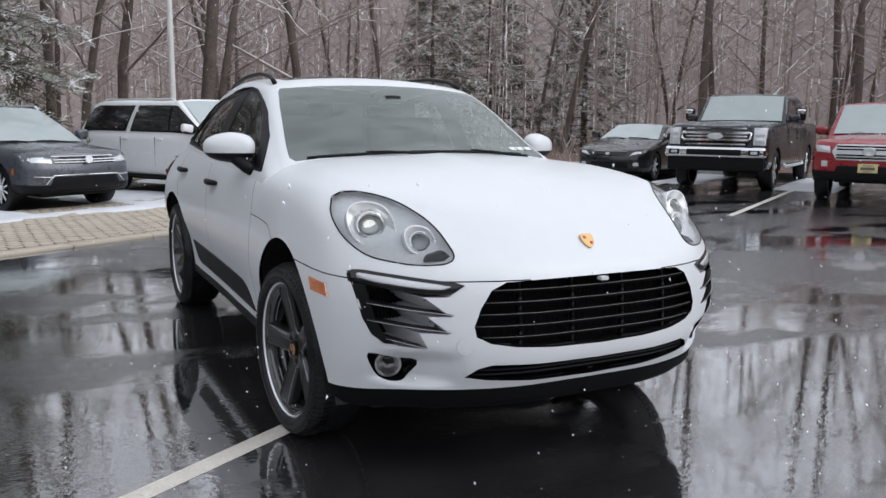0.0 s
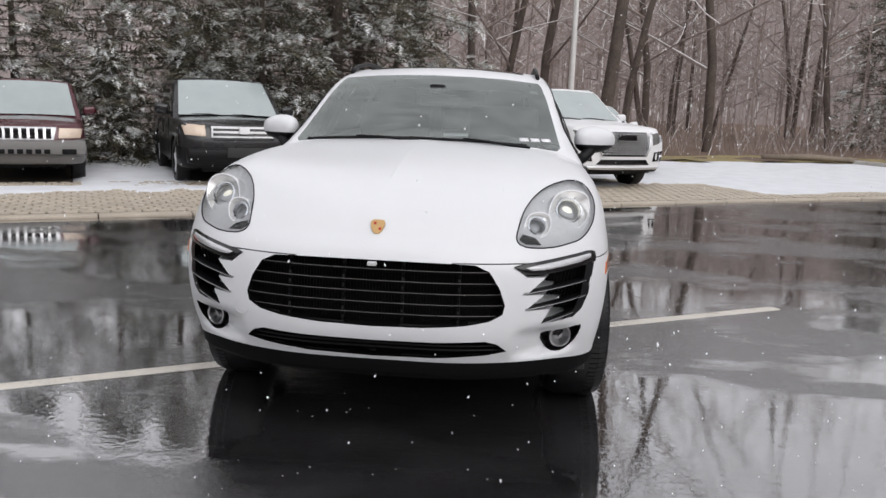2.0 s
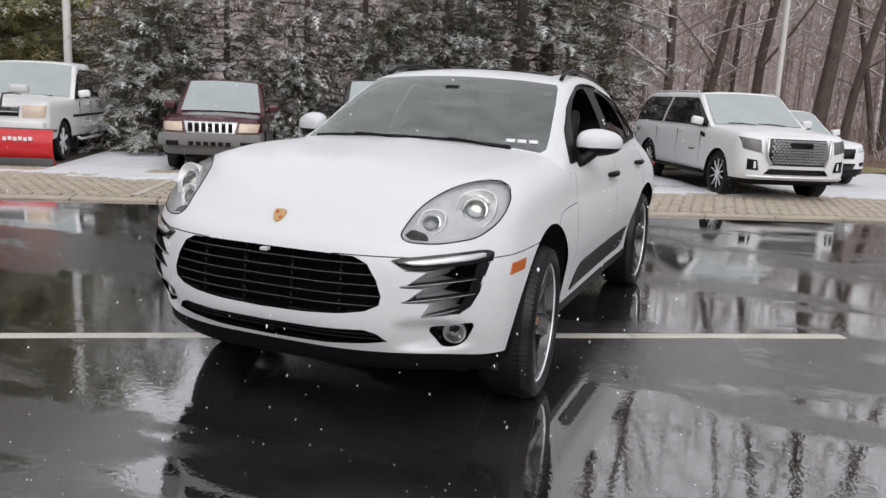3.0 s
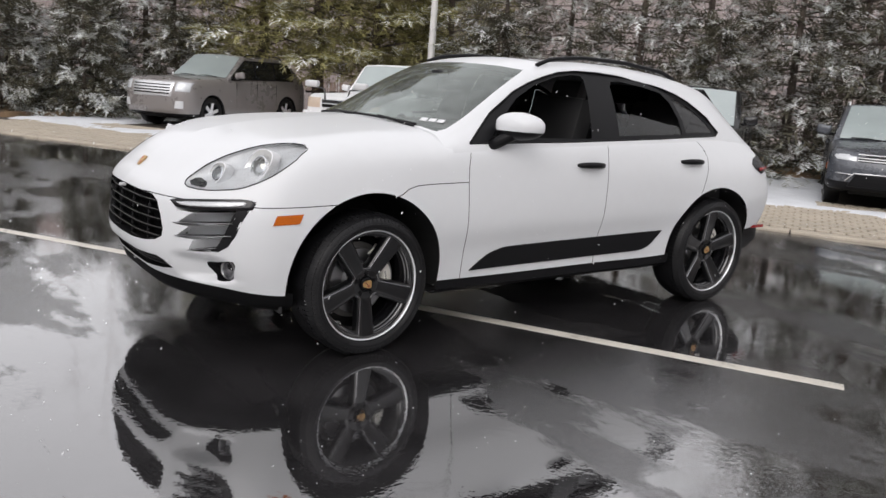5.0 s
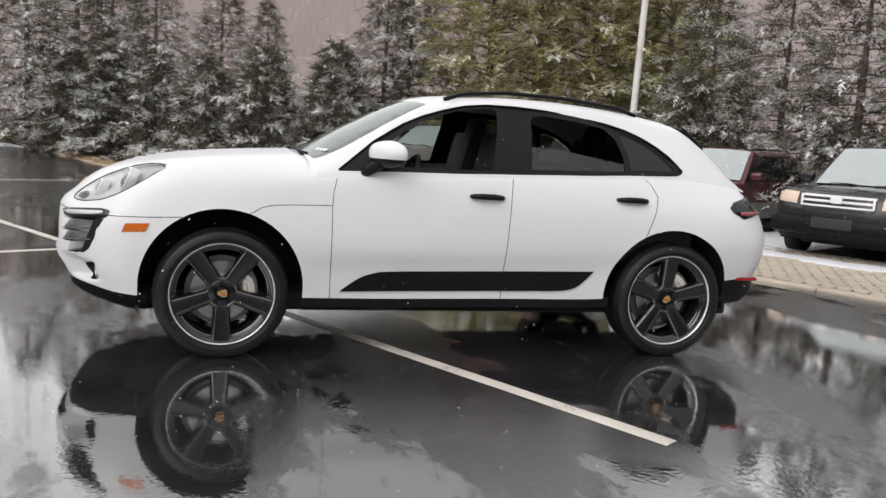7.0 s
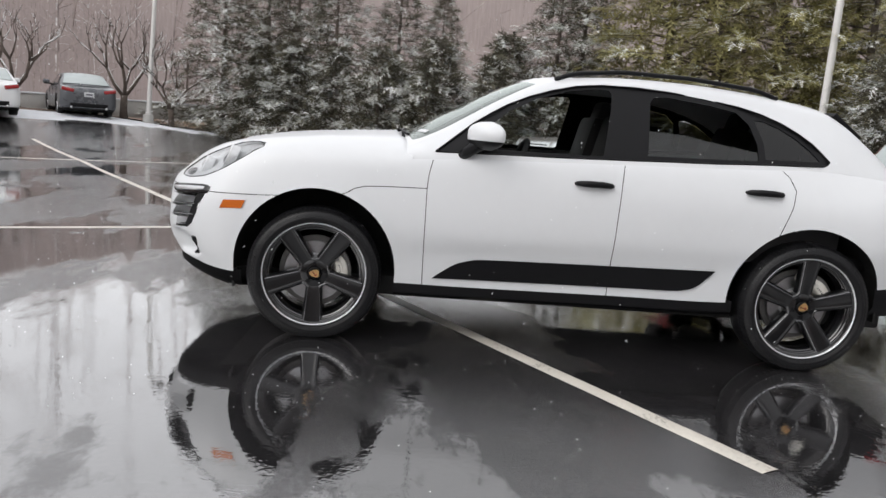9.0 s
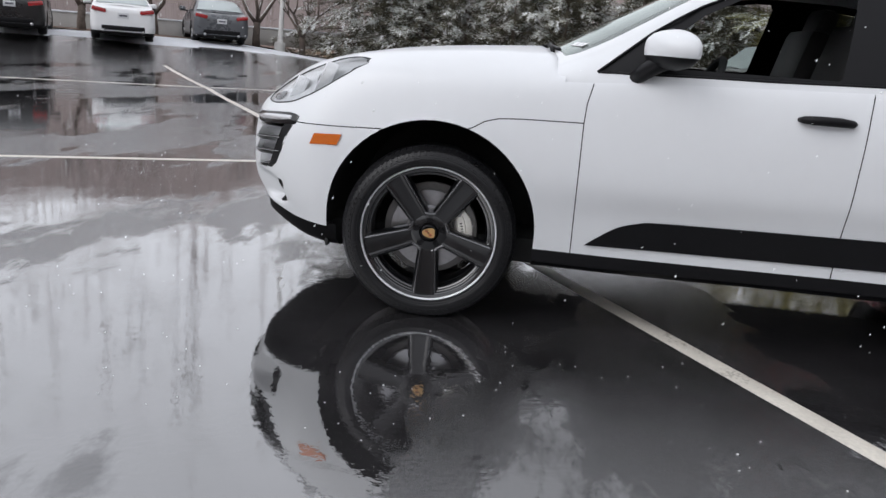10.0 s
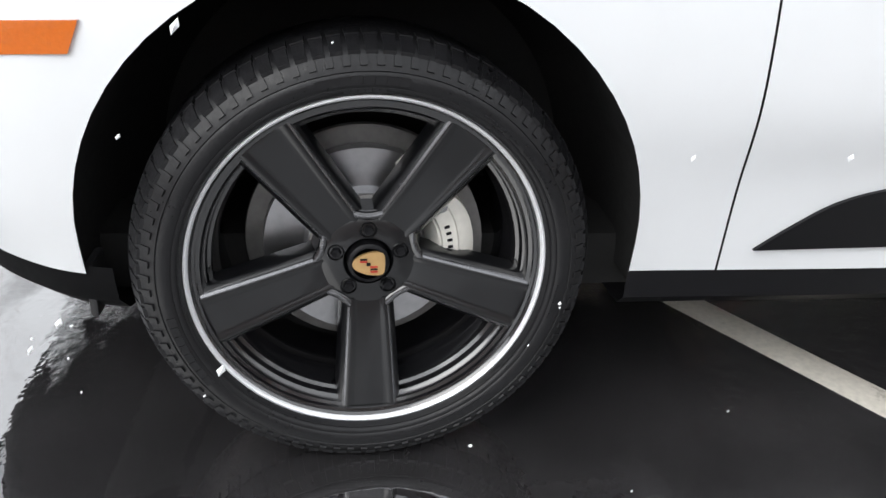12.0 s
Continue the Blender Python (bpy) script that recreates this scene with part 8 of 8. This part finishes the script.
bars(g, plan, (1.125,), 0.62, "chrome", 0.030, 0.035)
part("emblem", lathe([(0.0, 0.16), (-0.02, 0.15), (-0.024, 0.001)], 24, "y", (0, 0, 0)), "lamp_grey", g).matrix_basis = Matrix.Translation((0, on_nose_smooth(plan, 0, 1.12) - 0.06, 1.125)) @ Matrix.Diagonal((1, 1, 0.42, 1))
for s in (1, -1):
    part("grille_side", tube([(s * 0.62, on_nose_smooth(plan, 0.6, 1.2) - 0.05, 1.21), (s * 0.69, on_nose_smooth(plan, 0.69, 1.2) - 0.045, 1.19), (s * 0.69, on_nose_smooth(plan, 0.69, 1.1) - 0.045, 1.09), (s * 0.62, on_nose_smooth(plan, 0.6, 1.05) - 0.05, 1.045)], 0.024, 8), "chrome", g)
    h = nose_shape("headlight", [(0.74, 0.95), (0.97, 0.95), (0.98, 1.30), (0.74, 1.30)], plan, "lamp_housing", body_ob, 0.014, s=s)
    for z in (1.03, 1.20):
        nose_shape("lamp", rect(0.77, 0.94, z - 0.065, z + 0.065), plan, "clear_lens", h, 0.022, s=s)
bm = box((0, -3.16, 0.80), (2.02, 0.24, 0.22), 0.07, seg=4)
b = part("front_bumper", bm, "chrome", ob)
part("bumper_gap", box((0, -3.275, 0.80), (1.10, 0.03, 0.12), 0.012), "satin_black", b)
for s in (1, -1):
    f = part("fog_recess", box((s * 0.80, -3.27, 0.80), (0.22, 0.04, 0.11), 0.015), "satin_black", b)
    part("fog_light", box((s * 0.80, -3.29, 0.80), (0.13, 0.02, 0.06), 0.008), "clear_lens", f)
    tow = part("tow_mirror", box((s * 1.22, -0.75, 1.60), (0.20, 0.14, 0.27), 0.045, seg=3), "satin_black", ob)
    part("mirror_cap", box((s * 1.23, -0.80, 1.66), (0.17, 0.08, 0.11), 0.03, seg=3), "chrome", tow)
    part("step_bar", tube([(s * 1.0, -1.2, 0.50), (s * 1.04, -1.1, 0.46), (s * 1.04, 1.0, 0.46), (s * 1.0, 1.1, 0.50)], 0.035, 8), "machined", ob)
part("air_dam", box((0, -3.12, 0.57), (1.94, 0.14, 0.30), 0.05, seg=3), "satin_black", ob)
ob.matrix_world = place(16.3, 1.2, -90)

ob, body_ob, plan = vehicle("red_pickup", "red pickup truck with hexagonal grille and a yellow plate", 5.40, 1.89, 1.80, 0.385, -1.75, 1.70, "paint_red", hood=(1.05, 1.18), cowl=-1.0, belt=1.17, roof=(-0.35, 0.75), tail=1.05, clear=0.42, bed=1.20,
                            spokes=6, rim="machined", group=STALL, rail_in=0.12, rf=0.26, bow=0.16, rr=0.08, category="truck", lower="satin_black", lower_h=0.55)
g = nose_shape("grille", [(-0.52, 0.76), (0.52, 0.76), (0.60, 0.90), (0.52, 1.04), (-0.52, 1.04), (-0.60, 0.90)], plan, "lamp_grey", body_ob, 0.014)
bars(g, plan, (0.80, 0.85, 0.95, 1.0), 0.52, "gloss_black", 0.026, 0.026)
part("emblem", lathe([(0.0, 0.11), (-0.02, 0.10), (-0.022, 0.07), (-0.012, 0.001)], 24, "y", (0, 0, 0)), "trim_bright", g).matrix_basis = Matrix.Translation((0, on_nose_smooth(plan, 0) - 0.04, 0.91)) @ Matrix.Diagonal((1, 1, 0.75, 1))
for s in (1, -1):
    nose_shape("headlight", [(0.62, 0.88), (0.86, 0.90), (0.90, 1.02), (0.64, 1.0)], plan, "clear_lens", body_ob, 0.014, s=s)
    nose_shape("fog_light", [(0.66, 0.64), (0.76, 0.64), (0.76, 0.74), (0.66, 0.74)], plan, "clear_lens", body_ob, 0.014, s=s)
nose_shape("lower_intake", [(-0.55, 0.50), (0.55, 0.50), (0.50, 0.66), (-0.50, 0.66)], plan, "satin_black", body_ob, 0.014)
plate(ob, on_nose_smooth(plan, 0) - 0.05, 0.63)
ob.matrix_world = place(14.55, -1.75, -90)

# The far end: three cars seen from behind.
FAR = "cars parked at the far end"


def far_car(name, label, mat, u, v, tall=1.45, light="red_lens", suv=False):
    ob, body_ob, plan = vehicle(name, label, 4.75, 1.80, tall, 0.33, -1.42, 1.36, mat, hood=(0.74, 0.95), cowl=-0.95, belt=1.0 if not suv else 1.08, roof=(-0.1, 0.85 if not suv else 1.5), tail=1.80 if not suv else 2.2, clear=0.22, sedan=not suv, rf=0.38, bow=0.2,
                                group=FAR, rail_in=0.20 if not suv else 0.15, lower="satin_black", lower_h=0.30)
    for s in (1, -1):
        part("tail_light", box((s * 0.66, 2.34, 0.86), (0.40, 0.12, 0.13), 0.04, Euler((0, radians(-10 * s), 0)).to_matrix()), light, body_ob)
        part("exhaust", tube([(s * 0.55, 2.30, 0.28), (s * 0.55, 2.40, 0.28)], 0.045, 10), "steel", ob)
    part("rear_bumper_lip", box((0, 2.34, 0.36), (1.2, 0.10, 0.14), 0.03), "satin_black", body_ob)
    p = part("number_plate", box((0, 2.375, 0.72 if not suv else 0.80), (0.31, 0.012, 0.155), 0.004), "lamp_grey", body_ob)
    part("plate_bar", box((0, 2.383, 0.72 if not suv else 0.80), (0.22, 0.004, 0.05)), "plate_bar", p, smooth=False)
    ob.matrix_world = place(u, v, -90, size=0.86)
    return ob


far_car("white_saloon", "white saloon car with red tail lights seen from behind", "paint_white", -21.6, -2.35)
far_car("grey_saloon", "dark grey saloon car seen from behind in snow", "paint_grey", -23.6, 0.35, light="red_lens")
far_car("dark_suv", "dark SUV seen from behind at the lot's end", "paint_black", -21.6, -4.9, 1.62, suv=True)

# ---- lamp posts, wall, fence, fallen trunk ----
material("post_paint", (0.62, 0.61, 0.59), 0.5, vary=0.12)
material("concrete", (0.46, 0.45, 0.43), 0.8, vary=0.2, scale=2, fine=40, bump=0.004)
material("old_wood", (0.22, 0.18, 0.14), 0.85, vary=0.3, scale=4, fine=50, bump=0.008)


def lamp_post(u, v, h, r, lean):
    x, y = xy(u, v)
    post = thing("lamp_post", "pale painted metal lamp post", "lamp post", "lamp posts")
    part("base", lathe([(-0.2, 0.17), (0.28, 0.17), (0.30, 0.155), (0.30, 0.01)], 20, "z"), "concrete", post)
    part("pole", lathe([(0.29, r * 1.25), (0.36, r * 1.25), (0.38, r), (h, r * 0.72), (h, 0.001)], 18, "z"), "post_paint", post)
    part("arm", tube([(0, 0, h - 0.1), (0.5, 0, h + 0.05)], 0.03, 8), "post_paint", post)
    part("lamp_head", box((0.75, 0, h + 0.06), (0.60, 0.34, 0.12), 0.03), "clad_grey", post)
    post.matrix_world = Matrix.Translation((x, y, rise(u, v))) @ Euler((radians(-lean), 0, radians(40))).to_matrix().to_4x4()


lamp_post(10.6, 14.8, 8.5, 0.085, 0.0)
lamp_post(-6.2, 12.2, 8.0, 0.085, 2.0)
lamp_post(-23.2, 2.35, 7.5, 0.075, 2.0)

wall = tagged(part("low_wall", box((0, 0, 0), (0.25, 22, 0.55), 0.02), "concrete"), "low concrete wall at the lot's far end topped with snow", "wall", kind="structure")
x, y = xy(-25.6, -6.0)
wall.matrix_world = pose(x, y, rise(-25.6, -6) + 0.25, 0, 0, 30.5)
cap_bm = box((0, 0, 0), (0.33, 22, 0.06), 0.025)
cap = tagged(part("wall_snow", cap_bm, "snow"), "snow cap along the low wall", "snow", kind="structure")
cap.matrix_world = pose(x, y, rise(-25.6, -6) + 0.55, 0, 0, 30.5)

fence = thing("rail_fence", "weathered wooden rail fence at the wood's edge", "fence")
for k in range(10):
    x, y = xy(21.9, -14 + 2.4 * k)
    part("post", box((x, y, 0.5), (0.11, 0.11, 1.15), 0.015, Euler((0, 0, TURN)).to_matrix()), "old_wood", fence)
for k in range(9):
    for z in (0.45, 0.88):
        a, b = xy(21.9, -14 + 2.4 * k), xy(21.9, -11.6 + 2.4 * k)
        part("rail", tube([(*a, z), (*b, z + 0.02)], 0.045, 7), "old_wood", fence)
log = thing("fallen_trunk", "fallen grey trunk lying in dry grass", "log")
a, b = xy(16.2, 13.0), xy(18.8, 11.9)
part("trunk", tube([(*a, 0.12), ((a[0] + b[0]) / 2, (a[1] + b[1]) / 2, 0.17), (*b, 0.12)], [0.09, 0.10, 0.07], 9), "old_wood", log)


# ---- falling snow round the white car ----
rng = random.Random(77)
flake_v, flake_f = [], []
while len(flake_v) < 6 * 900:
    x, y, z = rng.uniform(-2.6, 2.6), rng.uniform(-3.9, 3.4), rng.uniform(0.06, 2.3)
    dx, dy = max(0.0, abs(x) - 0.98), max(0.0, abs(y) - 2.42)
    if math.hypot(dx, dy) == 0 or dx > 0.62 or dy > 1.3:
        continue
    r = rng.uniform(0.0012, 0.0032) * (1.25 if rng.random() < 0.12 else 1.0)
    slant = Vector((rng.uniform(-0.3, 0.3), rng.uniform(0.1, 0.6), 1)).normalized() * r * rng.uniform(1.0, 2.2)
    o, c = len(flake_v), Vector((x, y, z))
    flake_v += [tuple(c + d) for d in (slant, -slant, Vector((r, 0, 0)), Vector((0, r, 0)), Vector((-r, 0, 0)), Vector((0, -r, 0)))]
    for k in range(4):
        a, b = o + 2 + k, o + 2 + (k + 1) % 4
        flake_f += [[o, a, b], [o + 1, b, a]]
me = bpy.data.meshes.new("falling_snow")
me.from_pydata(flake_v, [], flake_f)
tagged(finish("falling_snow", me, "snow_dust", smooth=False), "small white snowflakes falling through the air", "snow", kind="stuff")
grain_v, grain_f = [], []
while len(grain_v) < 5 * 340:
    x, y = rng.uniform(-2.2, 2.9), rng.uniform(-3.9, 2.6)
    if abs(x) < 1.0 and abs(y) < 2.4 or noise.noise(Vector((x * 1.4, y * 1.4, 21))) < -0.05:
        continue
    r, h = rng.uniform(0.0012, 0.0035), rng.uniform(0.001, 0.003)
    o = len(grain_v)
    grain_v += [(x - r, y, 0.001), (x, y - r * 1.3, 0.001), (x + r, y, 0.001), (x, y + r, 0.001), (x, y, 0.001 + h)]
    grain_f += [[o, o + 1, o + 4], [o + 1, o + 2, o + 4], [o + 2, o + 3, o + 4], [o + 3, o, o + 4]]
me = bpy.data.meshes.new("snow_grains")
me.from_pydata(grain_v, [], grain_f)
tagged(finish("snow_grains", me, "snow_dust", smooth=False), "scattered grains of snow melting on wet asphalt", "snow", kind="stuff")
